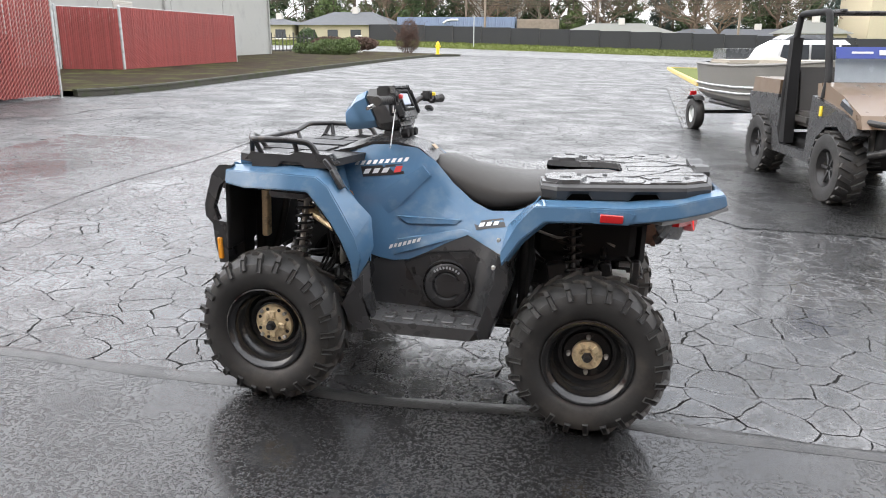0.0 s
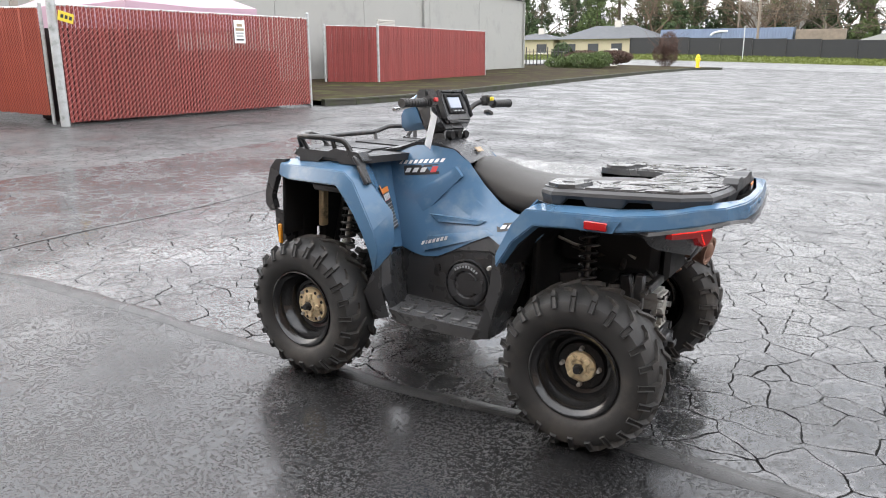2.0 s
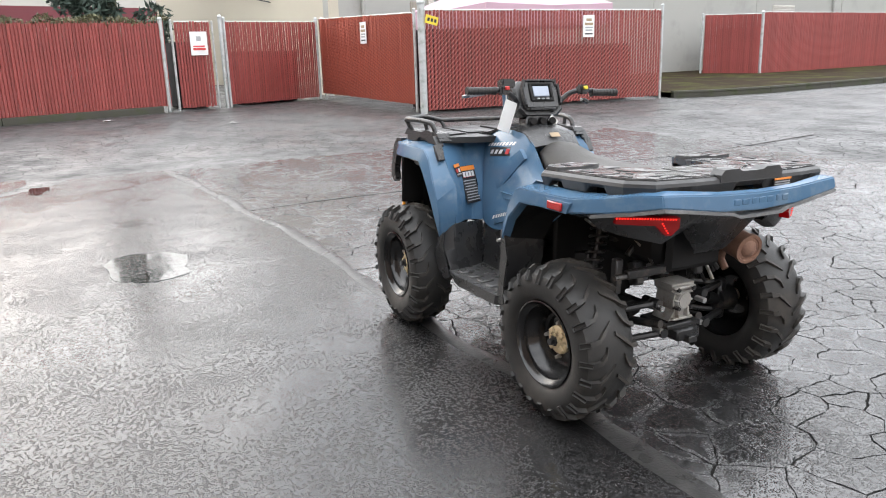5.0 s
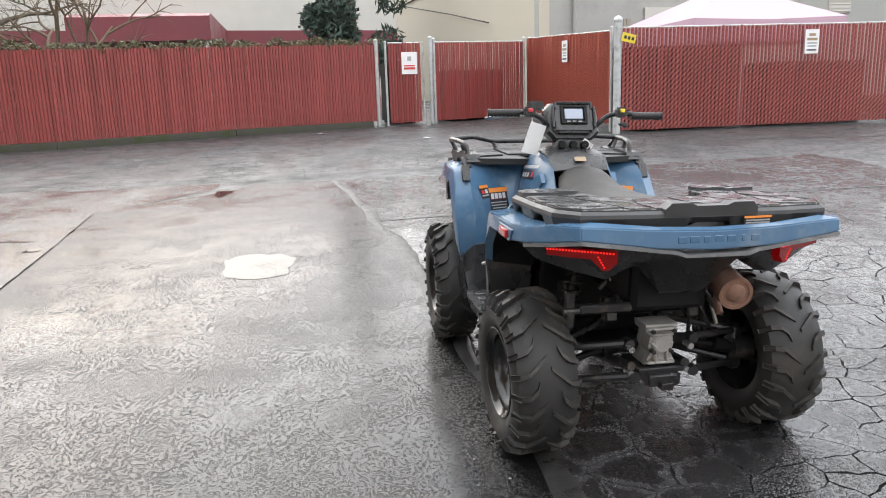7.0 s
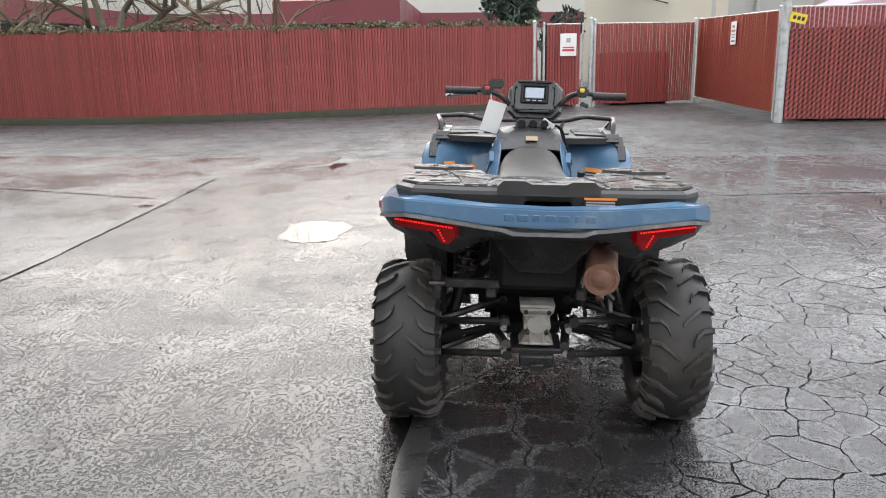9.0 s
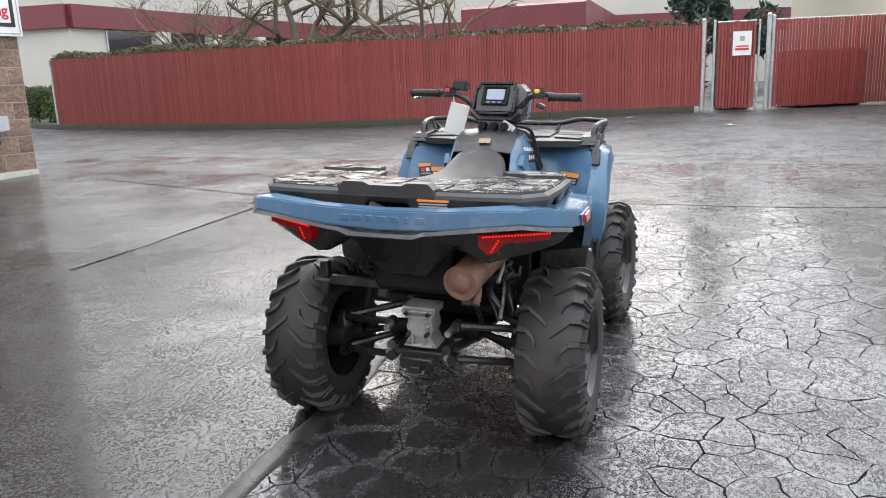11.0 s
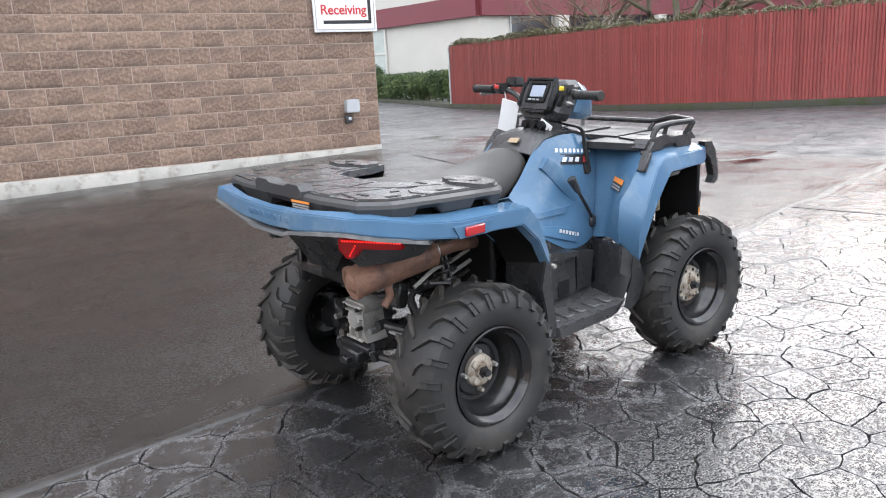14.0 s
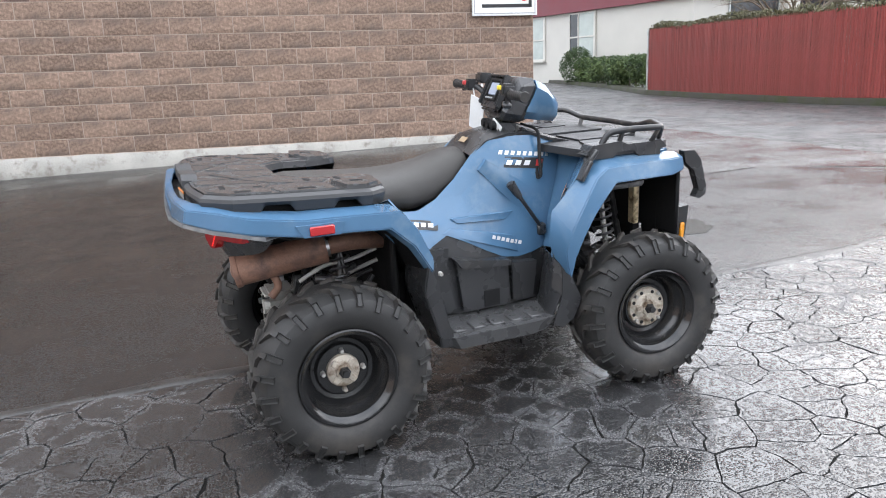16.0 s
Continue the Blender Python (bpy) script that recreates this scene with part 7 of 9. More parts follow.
for x in (2.2, 2.28, 2.36):
    box(bm, (0.06, 0.05, 2.6), GW @ pose(x, -0.4 - 0.1 * random.random(), 1.55, 4, 0, 0))
tagged(part("timber_boards", bm, "boat_cover"), "upright pale timber boards leaning on the wall", "boards")
bm = B()
pipe(bm, [(20.0, -5.35 + 0.33, 3.1), (24.0, -4.72, 3.7), (32.0, -4.05, 4.8)], 0.02, 6)
tagged(part("wall_cable", bm, "black_dark"), "black cable across the cream wall", "cable")

# white building with a maroon fascia
WC, WM, WD, WE = (18.45, 20.2), (36.5, 18.0), (42.6, -8.0), (17.2, 36.0)
for nm, pts in (("wall_white", [WC, WM]), ("wall_white_rear", [WM, WD]), ("wall_white_end", [WE, WC])):
    wall_run(nm, "off-white painted block wall under a maroon fascia", pts, 0.2, 3.62, 0.3, "white_wall", 1)
for nm, pts in (("fascia", [WC, WM]), ("fascia_rear", [WM, WD]), ("fascia_end", [WE, WC])):
    for o in wall_run(nm, "maroon metal fascia band", pts, 3.58, 4.37, 0.34, "maroon", 1):
        o.matrix_basis = o.matrix_basis @ pose(0, -0.20, 0)
for nm, pts in (("wall_upper", [(20.6, 22.4), (38.3, 20.1)]), ("wall_upper_rear", [(38.3, 20.1), (44.6, -8.0)]), ("wall_upper_end", [(19.3, 36.0), (20.6, 22.4)])):
    wall_run(nm, "tall white painted block wall above the fascia", pts, 3.9, 9.0, 0.3, "white_wall", 1)
# flat lower roofs behind the fascia
for pts in ([WE, WC, (20.6, 22.4), (19.3, 36.0)], [WC, WM, (38.3, 20.1), (20.6, 22.4)], [WM, WD, (44.6, -8.0), (38.3, 20.1)]):
    bm = B()
    bm.faces.new([bm.verts.new((x, y, 4.28)) for x, y in pts])
    bmesh.ops.solidify(bm, geom=list(bm.faces), thickness=0.1)
    tagged(part("roof_white", bm, "roof_pale"), "flat lower roof", "roof", kind="structure")
# piers and dark windows under the fascia
for (wa, wb), first, last in (((WC, WM), 1.5, 17.0), ((WM, WD), 0.8, 18.5)):
    wd = Vector(wb) - Vector(wa)
    WW = pose(wa[0], wa[1], 0, 0, 0, math.degrees(math.atan2(wd.y, wd.x)))
    x = first
    while x < last:
        w = 2.1
        win = thing("window_strip", "dark window between white piers", "window", WW @ pose(x + w / 2, -0.02, 2.75), kind="structure")
        bm = B()
        box(bm, (w, 0.05, 1.6), pose(0, 0, 0))
        part("pane", bm, "glass_dark", win)
        bm = B()
        for dx in (-w / 2 - 0.02, w / 2 + 0.02):
            box(bm, (0.05, 0.09, 1.66), pose(dx, -0.01, 0))
        box(bm, (w, 0.09, 0.05), pose(0, -0.01, -0.83))
        part("window_frame", bm, "galv", win)
        bm = B()
        box(bm, (0.55, 0.42, 3.36), WW @ pose(x + w + 0.42, -0.18, 1.88), 0.01)
        tagged(part("pier", bm, "white_wall"), "white painted pier under the fascia", "pier", kind="structure")
        x += 2.95
# projecting maroon canopy
bm = B()
prism(bm, [(30.0, 3.35), (30.0, 4.30), (30.5, 4.45), (41.0, 4.45), (41.0, 3.35)], 4.0, 9.5, "y")
tagged(part("entrance_canopy", bm, "maroon"), "projecting maroon entrance canopy", "canopy", kind="structure")
for y in (4.3, 9.2):
    bm = B()
    box(bm, (0.5, 0.5, 2.75), pose(30.4, y, 1.98), 0.02)
    tagged(part("canopy_pier", bm, "white_wall"), "white pier under the canopy", "pier", kind="structure")
# end wall window with a pale frame
we = Vector(WC) - Vector(WE)
WEm = pose(WE[0], WE[1], 0, 0, 0, math.degrees(math.atan2(we.y, we.x)))
for dist in (10.8, 14.6):
    win = thing("end_window", "tall window with white frame on the end wall", "window", WEm @ pose(we.length - dist + 4.2, -0.02, 2.55), kind="structure")
    bm = B()
    box(bm, (0.62, 0.06, 1.9), pose(-0.56, 0, 0))
    part("pane", bm, "glass_dark", win)
    bm = B()
    box(bm, (1.1, 0.05, 1.9), pose(0.31, 0, 0))
    part("pane", bm, "glass_pale", win)
    bm = B()
    for dx, w in ((-0.90, 0.10), (-0.24, 0.06), (0.92, 0.12)):
        box(bm, (w, 0.1, 2.0), pose(dx, -0.01, 0))
    for dz in (-0.97, -0.05, 0.97):
        box(bm, (1.86, 0.1, 0.07), pose(0, -0.012, dz))
    part("window_frame", bm, "white_wall", win)
    bm = B()
    box(bm, (2.0, 0.2, 0.08), pose(0, -0.06, -1.05), 0.01)
    part("window_sill", bm, "white_wall", win)

# tent roof behind the corner fence
bm = B()
tc = (12.75, -8.55)
peak = bm.verts.new((tc[0], tc[1], 3.30))
ring = [bm.verts.new((tc[0] + a * 1.7, tc[1] + b * 1.75, 2.47 if a * b else 2.42)) for a, b in ((-1, -1), (0, -1), (1, -1), (1, 0), (1, 1), (0, 1), (-1, 1), (-1, 0))]
low = [bm.verts.new((v.co.x, v.co.y, v.co.z - 0.45)) for v in ring]
for i in range(8):
    j = (i + 1) % 8
    bm.faces.new((peak, ring[i], ring[j]))
    bm.faces.new((ring[i], low[i], low[j], ring[j]))
bmesh.ops.recalc_face_normals(bm, faces=bm.faces)
tent = thing("pop_up_tent", "pale pink pop-up canopy tent behind the fence", "tent", pose(0, 0, 0))
part("tent_roof", bm, "canopy", tent, smooth=20)
for a, b in ((-1, -1), (1, -1), (1, 1), (-1, 1)):
    bm = B()
    px, py = tc[0] + a * 1.66, tc[1] + b * 1.70
    rod(bm, (px, py, gz(px, py)), (px, py, 2.44), 0.02, seg=8)
    part("tent_leg", bm, "galv", tent)


# ---- signs, boxes and litter ----
def plate_sign(name, label, at, w, h, rows, edge="decal_red"):
    sgn = thing(name, label, "sign", at)
    bm = B()
    box(bm, (w, 0.006, h), Matrix(), 0.002)
    part("plate", bm, "white", sgn)
    for z, ww_, hh, mt in rows:
        bm = B()
        box(bm, (ww_, 0.003, hh), pose(0, -0.0045, z))
        part("text_bar", bm, mt, sgn)
    return sgn


ROWS4 = [(0.13, 0.14, 0.055, "decal_tan"), (0.045, 0.22, 0.05, "decal_tan"), (-0.03, 0.20, 0.03, "decal_grey"), (-0.085, 0.18, 0.03, "decal_grey"), (-0.16, 0.20, 0.03, "decal_black")]
a1 = math.degrees(math.atan2(PC[1] + 5.15, PC[0] - 10.5))
plate_sign("parking_sign", "white parking sign with red lines on the fence", pose(10.27, -8.93, 1.93, 0, 0, a1 - 180 + 180), 0.30, 0.46, ROWS4)
plate_sign("gate_sign", "white notice with red lines wired to the gate", pose(14.60, -1.62, 1.83, 0, 0, -82), 0.38, 0.50, [(0.10, 0.10, 0.10, "decal_grey"), (-0.06, 0.26, 0.03, "decal_red"), (-0.12, 0.28, 0.05, "decal_red")])
plate_sign("yard_gate_sign", "narrow white notice on the orange gate", pose(13.0, -4.83, 1.95, 0, 0, 182.5), 0.30, 0.46, ROWS4)
plate_sign("small_tag", "small yellow warning tag on the corner post", pose(10.42, -5.13, 2.08, 0, 14, -92), 0.28, 0.16, [])
bpy.data.objects["small_tag"].children[0].data.materials[0] = M["yellow"]
for k in range(3):
    bm = B()
    box(bm, (0.05, 0.003, 0.06), pose(-0.07 + 0.075 * k, -0.0045, 0.0))
    part("text_bar", bm, "decal_black", bpy.data.objects["small_tag"])

# delivery sign on the block wall (outside is local -inward)
SG = WALL @ pose(0.48, -inward * 0.03, 2.47, 0, 0, 180 if inward < 0 else 0)
if inward > 0:
    SG = WALL @ pose(0.48, -0.02, 2.47)
dsign = thing("delivery_sign", "white wall sign with red lettering and a black arrow line", "sign", SG)
bm = B()
box(bm, (1.04, 0.03, 0.80), Matrix(), 0.004)
part("board", bm, "white", dsign)
bm = B()
for w_, h_, x_, z_ in ((0.98, 0.012, 0, 0.365), (0.98, 0.012, 0, -0.365), (0.012, 0.742, -0.484, 0), (0.012, 0.742, 0.484, 0)):
    box(bm, (w_, 0.004, h_), pose(x_, -0.017, z_))
part("border", bm, "decal_grey", dsign)
bm = B()
box(bm, (0.80, 0.004, 0.05), pose(0.03, -0.018, -0.255))
box(bm, (0.05, 0.004, 0.40), pose(0.405, -0.018, -0.08))
part("arrow_line", bm, "decal_black", dsign)
for word, z_, size in (("and", 0.09, 0.17), ("Receiving", -0.14, 0.20)):
    cu = bpy.data.curves.new("lettering", "FONT")
    cu.body, cu.size, cu.align_x, cu.extrude = word, size, "CENTER", 0.002
    cu.offset = 0.004
    tmp = new("tmp_text", cu)
    dg = bpy.context.evaluated_depsgraph_get()
    me = bpy.data.meshes.new_from_object(tmp.evaluated_get(dg))
    bpy.data.objects.remove(tmp)
    me.materials.clear()
    me.materials.append(M["decal_red"])
    lt = new("lettering", me)
    lt.parent = dsign
    lt.matrix_basis = pose(-0.03, -0.0185, z_, 90, 0, 0)
# scraps of paper blown against the kerb
for x, y, turn, wide in ((11.27, -1.36, 20, 0.16), (13.2, 0.55, 60, 0.20)):
    bm = B()
    sheet(bm, [[((i - 1.5) * wide / 3, (j - 1) * 0.05, 0.012 + 0.02 * noise.noise(Vector((i * 1.7 + x, j * 1.3, 2.0)))) for i in range(4)] for j in range(3)], 0.001)
    scrap = part("paper_scrap", bm, "white", at=pose(x, y, gz(x, y) + 0.008, 0, 0, turn))
    tagged(scrap, "crumpled scrap of white paper on the wet asphalt", "litter")
# electrical box and outlet
EB = WALL @ pose(0.50, -inward * 0.06, 0.95)
eb = thing("outlet_box", "grey electrical box with a small black outlet below", "electrical box", EB)
bm = B()
box(bm, (0.22, 0.12, 0.20), pose(0, 0, 0), 0.012, 2)
part("housing", bm, "galv_box", eb)
bm = B()
box(bm, (0.11, 0.08, 0.13), pose(0.08, 0, -0.20), 0.01)
part("outlet", bm, "black", eb)
bm = B()
box(bm, (0.05, 0.09, 0.05), pose(0.07, -inward * 0.012, -0.19), 0.006)
part("outlet_cover", bm, "galv_box", eb)


# ---- plants ----
def leaves(name, mat, blobs, count, size, parent=None, label="", seed=1, flat=0.6):
    """Small leaf blades scattered through overlapping blobs, denser near their skin."""
    rg = np.random.default_rng(seed)
    vol = np.array([b[3] * b[4] * b[5] for b in blobs])
    pick = rg.choice(len(blobs), count, p=vol / vol.sum())
    bl = np.array(blobs)[pick]
    d = rg.normal(size=(count, 3))
    d /= np.linalg.norm(d, axis=1)[:, None]
    rad = rg.uniform(0.35, 1.0, count) ** 0.45
    c = bl[:, :3] + d * rad[:, None] * bl[:, 3:6]
    u = rg.normal(size=(count, 3))
    u /= np.linalg.norm(u, axis=1)[:, None]
    v = np.cross(u, rg.normal(size=(count, 3)))
    v /= np.linalg.norm(v, axis=1)[:, None]
    s = size * rg.uniform(0.6, 1.4, count)[:, None]
    verts = np.stack([c - u * s, c - v * s * flat * 0.5, c + u * s, c + v * s * flat * 0.5], 1).reshape(-1, 3)
    me = bpy.data.meshes.new(name)
    me.from_pydata(verts.tolist(), [], [(4 * i, 4 * i + 1, 4 * i + 2, 4 * i + 3) for i in range(count)])
    me.materials.append(M[mat])
    ob = new(name, me)
    if parent is not None:
        ob.parent = parent
    if label:
        ob["label"] = label
    return ob


def branches(bm, p, d, length, r, depth, rg, spread=0.6, droop=0.0, kids=3):
    """Tapering limbs that fork and wander."""
    pts = [p]
    cur, dirn = p.copy(), d.copy()
    n = 5
    for k in range(n):
        dirn = (dirn + Vector((rg.gauss(0, 0.16), rg.gauss(0, 0.16), rg.gauss(0, 0.12) - droop))).normalized()
        cur = cur + dirn * (length / n)
        pts.append(cur.copy())
    pipe(bm, pts, r, 6 if r > 0.03 else 4, r * 0.45)
    if depth > 0:
        for k in range(kids):
            f = rg.uniform(0.35, 1.0)
            i = min(n - 1, int(f * n))
            q = pts[i].lerp(pts[i + 1], f * n - i)
            axis = Vector((rg.gauss(0, 1), rg.gauss(0, 1), rg.gauss(0.25, 0.6))).normalized()
            nd = (dirn * (1 - spread) + axis * spread).normalized()
            branches(bm, q, nd, length * rg.uniform(0.5, 0.75), r * 0.55, depth - 1, rg, spread, droop, kids)


def bare_tree(name, label, x, y, z0, h, r, seed, depth=4, spread=0.62, limbs=5, kids=3, lean=(0, 0), mat="bark", fuzz=1600):
    rg = random.Random(seed)
    t = thing(name, label, "tree", pose(x, y, z0), group="trees across the street" if name in ("fir_tree", "street_tree") else "")
    bm = B()
    trunk = [Vector((0, 0, -0.1)), Vector((lean[0] * 0.3, lean[1] * 0.3, h * 0.14)), Vector((lean[0], lean[1], h * 0.28))]
    pipe(bm, rounded(trunk, 0.2), r, 10, r * 0.75)
    part("trunk", bm, mat, t)
    for k in range(limbs):
        a = 2 * math.pi * (k + rg.random() * 0.6) / limbs
        bm = B()
        d = Vector((math.cos(a), math.sin(a), rg.uniform(0.35, 1.1))).normalized()
        branches(bm, trunk[-1] - Vector((0, 0, rg.uniform(0, h * 0.08))), d, h * rg.uniform(0.38, 0.55), r * 0.55, depth - 1, rg, spread, 0.0, kids)
        part("limb", bm, mat, t)
    blobs = [(0.26 * h * math.cos(a) * f, 0.26 * h * math.sin(a) * f, h * (0.5 + 0.1 * k), 0.26 * h, 0.26 * h, 0.22 * h) for k, (a, f) in enumerate(((0.3, 1), (2.2, 1), (4.4, 1), (1.2, 0.4)))]
    if fuzz:
        leaves("twig_crown", mat, blobs, fuzz, 0.035 * h, t, seed=seed, flat=0.05)
    return t


def conifer(name, label, x, y, z0, h, w, seed, mat="leaf", count=2600, size=0.22):
    t = thing(name, label, "tree", pose(x, y, z0), group="trees across the street" if name in ("fir_tree", "street_tree") else "")
    bm = B()
    pipe(bm, [Vector((0, 0, 0)), Vector((0.05, 0, h * 0.5)), Vector((0, 0, h * 0.97))], 0.022 * h, 8, 0.02)
    part("trunk", bm, "bark", t)
    rg = random.Random(seed)
    blobs = []
    for k in range(46):
        f = rg.uniform(0.10, 1.0)
        rad = w * (1.02 - f) * rg.uniform(0.35, 1.0)
        a = rg.uniform(0, 2 * math.pi)
        blobs.append((rad * math.cos(a), rad * math.sin(a), h * f, 0.14 * w + 0.18 * w * (1 - f), 0.14 * w + 0.18 * w * (1 - f), 0.035 * h + 0.03 * h * (1 - f)))
    leaves("crown", mat, blobs, count, size, t, seed=seed, flat=0.5)
    return t


bare_tree("bare_tree", "large bare mossy spreading tree behind the red fence", 17.4, 10.6, 0.5, 6.0, 0.24, 5, 4, 0.66, 6)
bare_tree("bare_tree", "bare twiggy tree with several stems behind the red fence", 17.2, 6.9, 0.5, 5.4, 0.13, 11, 4, 0.55, 6, mat="twig")
bare_tree("bare_tree", "bare thin-stemmed shrub tree by the white building", 16.4, 13.4, 0.5, 4.6, 0.07, 21, 4, 0.35, 8, mat="twig")
conifer("cedar_tree", "blue-green drooping cedar beside the workshop", 25.9, -1.4, 0.8, 10.0, 2.4, 4, "needle", 7000, 0.17)
# ivy along the top of the long fence
ivy_pts = [PD, (13.75, 2.35), (12.55, 5.6), (12.15, 8.6), (12.55, 12.2), (13.2, 15.9)]
rg = random.Random(8)
blobs = []
for a, b in zip(ivy_pts, ivy_pts[1:]):
    n = int((Vector(b) - Vector(a)).length / 0.22)
    for k in range(n):
        f = (k + rg.random()) / n
        px, py = a[0] + (b[0] - a[0]) * f, a[1] + (b[1] - a[1]) * f
        blobs.append((px + 0.22, py, gz(px, py) + 1.88 + rg.uniform(-0.06, 0.09), 0.28, 0.22, rg.uniform(0.05, 0.14)))
tagged(leaves("ivy", "ivy", blobs, 12000, 0.045, seed=3), "straggling ivy along the fence top", "ivy", kind="stuff")
blobs = []
for a, b in zip(ivy_pts, ivy_pts[1:]):
    n = int((Vector(b) - Vector(a)).length / 0.3)
    for k in range(n):
        f = (k + rg.random()) / n
        px, py = a[0] + (b[0] - a[0]) * f, a[1] + (b[1] - a[1]) * f
        for zz in (0.5, 0.95, 1.4):
            blobs.append((px + 0.55, py, gz(px, py) + zz + rg.uniform(-0.1, 0.1), 0.28, 0.32, 0.34))
tagged(leaves("ivy_bank", "leaf", blobs, 16000, 0.08, seed=6), "dense dark ivy bank behind the fence", "ivy", kind="stuff")
# clipped hedge past the fence end
hedge = thing("hedge", "clipped dark evergreen hedge past the fence end", "hedge", pose(0, 0, 0))
blobs = []
rg = random.Random(12)
for k in range(260):
    f = rg.random()
    blobs.append((14.6 + 2.4 * f + rg.uniform(-0.42, 0.42), 17.3 + 8.0 * f, gz(15, 20) + 0.18 + 0.82 * rg.random() ** 0.7, 0.26, 0.30, 0.20))
leaves("hedge_leaves", "leaf_light", blobs[:130], 15000, 0.055, hedge, seed=5)
leaves("hedge_leaves", "leaf", blobs[130:], 13000, 0.055, hedge, seed=15)
for f in range(12):
    bm = B()
    rod(bm, (14.7 + 0.2 * f, 17.8 + 0.62 * f, 0.3), (14.7 + 0.2 * f, 17.8 + 0.62 * f, 1.2), 0.03, seg=6)
    part("hedge_stem", bm, "bark", hedge)
big = thing("conical_shrub", "dense dark green clipped shrub", "shrub", pose(17.0, 25.8, 0.5))
leaves("shrub_leaves", "leaf", [(0, 0, 0.7, 0.75, 0.75, 0.8), (0.1, 0, 1.1, 0.55, 0.55, 0.5)], 5000, 0.05, big, seed=9)

# ---- planted bed by the workshop ----
for nm, lb, mt, blobs_, cnt, sz in (
        ("rhododendron", "low spreading light green shrub", "leaf_light", [(18.2, -47.0, 0.9, 1.1, 0.9, 0.45), (16.6, -47.2, 1.0, 1.5, 1.0, 0.6), (15.5, -47.4, 1.1, 0.9, 0.9, 0.55)], 5000, 0.10),
        ("brown_shrub", "rounded red-brown garden shrub", "red_bush", [(17.6, -50.0, 1.2, 1.5, 0.9, 0.55)], 3000, 0.10),
        ("brown_shrub", "rounded red-brown garden shrub", "red_bush", [(16.0, -51.5, 1.25, 1.6, 0.9, 0.5)], 3000, 0.10),
        ("clipped_yew", "small dark upright evergreen", "leaf", [(20.4, -53.0, 1.4, 0.8, 0.8, 1.0)], 2500, 0.10)):
    sh = thing(nm, lb, "shrub", pose(0, 0, 0))
    leaves("shrub_leaves", mt, blobs_, cnt, sz, sh, seed=len(nm))
rb = thing("red_twig_bush", "tall rust-red bare twig bush", "bush", pose(14.1, -59.0, 0.5))
leaves("twig_crown", "red_bush", [(-0.45, 0, 0.9, 0.6, 0.6, 0.75), (0.4, 0, 0.9, 0.6, 0.6, 0.75), (-0.2, 0, 1.8, 0.75, 0.6, 0.9)], 5000, 0.14, rb, seed=4, flat=0.12)
bm = B()
rg = random.Random(2)
for k in range(26):
    branches(bm, Vector((rg.uniform(-0.4, 0.4), 0, 0)), Vector((rg.gauss(0, 0.25), rg.gauss(0, 0.2), 1)).normalized(), rg.uniform(1.2, 2.4), 0.02, 1, rg, 0.3)
part("stems", bm, "red_bush", rb)
hyd = thing("fire_hydrant", "yellow fire hydrant on the kerb", "hydrant", pose(11.35, -58.0, 0.36))
bm = B()
lathe(bm, [(0.001, 1.08), (0.04, 1.08), (0.06, 1.02), (0.16, 0.92), (0.17, 0.86), (0.13, 0.84), (0.13, 0.60), (0.17, 0.58), (0.17, 0.50), (0.13, 0.48), (0.13, 0.12), (0.20, 0.10), (0.20, 0.0)], 20)
bmesh.ops.transform(bm, matrix=pose(0, 0, 0, 90, 0, 0), verts=bm.verts)
part("barrel", bm, "hydrant", hyd)
for dx, dy in ((0.22, 0), (-0.22, 0), (0, 0.24)):
    bm = B()
    rod(bm, (0, 0, 0.68), (dx, dy, 0.68), 0.075, seg=14)
    part("nozzle", bm, "hydrant", hyd)
bm = B()
box(bm, (0.5, 0.3, 1.45), pose(17.3, -56.0, 1.15), 0.03)
tagged(part("stone_pillar", bm, "white_wall"), "short white pillar at the bed's edge", "pillar")
iron = thing("iron_fence", "black upright iron railing", "fence", pose(0, 0, 0))
for k in range(13):
    bm = B()
    fx = 21.6 - 2.1 * k / 12
    rod(bm, (fx, -49 - 0.25 * k, 0.5), (fx, -49 - 0.25 * k, 1.85 if k % 3 else 2.0), 0.025 if k % 3 else 0.045, seg=6)
    part("rail_bar", bm, "steel_black", iron)
for z in (0.75, 1.65):
    bm = B()
    rod(bm, (21.6, -49, z), (19.5, -52, z), 0.025, seg=6)
    part("rail", bm, "steel_black", iron)

# ---- street, verge, screen fence and what stands beyond ----
bm = B()
rows = [[(x, y, gz(x, y) + 0.02) for x in axis_steps([(-160, -40, 6), (-40, 40, 20), (40, 160, 6)])] for y in axis_steps([(-80.0, -62.5, 8)])]
sheet(bm, rows, 0)
tagged(part("road", bm, "asphalt_road", smooth=180), "pale wet street asphalt", "road", kind="structure")
bm = B()
rows = [[(x, y, gz(x, y) + 0.03) for x in axis_steps([(-160, -40, 12), (-40, 40, 40), (40, 160, 12)])] for y in axis_steps([(-96.0, -80.3, 10)])]
sheet(bm, rows, 0)
tagged(part("verge", bm, "grass", smooth=180), "bright green grass verge", "verge", kind="structure")
bm = B()
rgn = np.random.default_rng(3)
n = 9000
gx, gy = rgn.uniform(-45, 40, n), rgn.uniform(-87.5, -80.6, n)
vv, ff = [], []
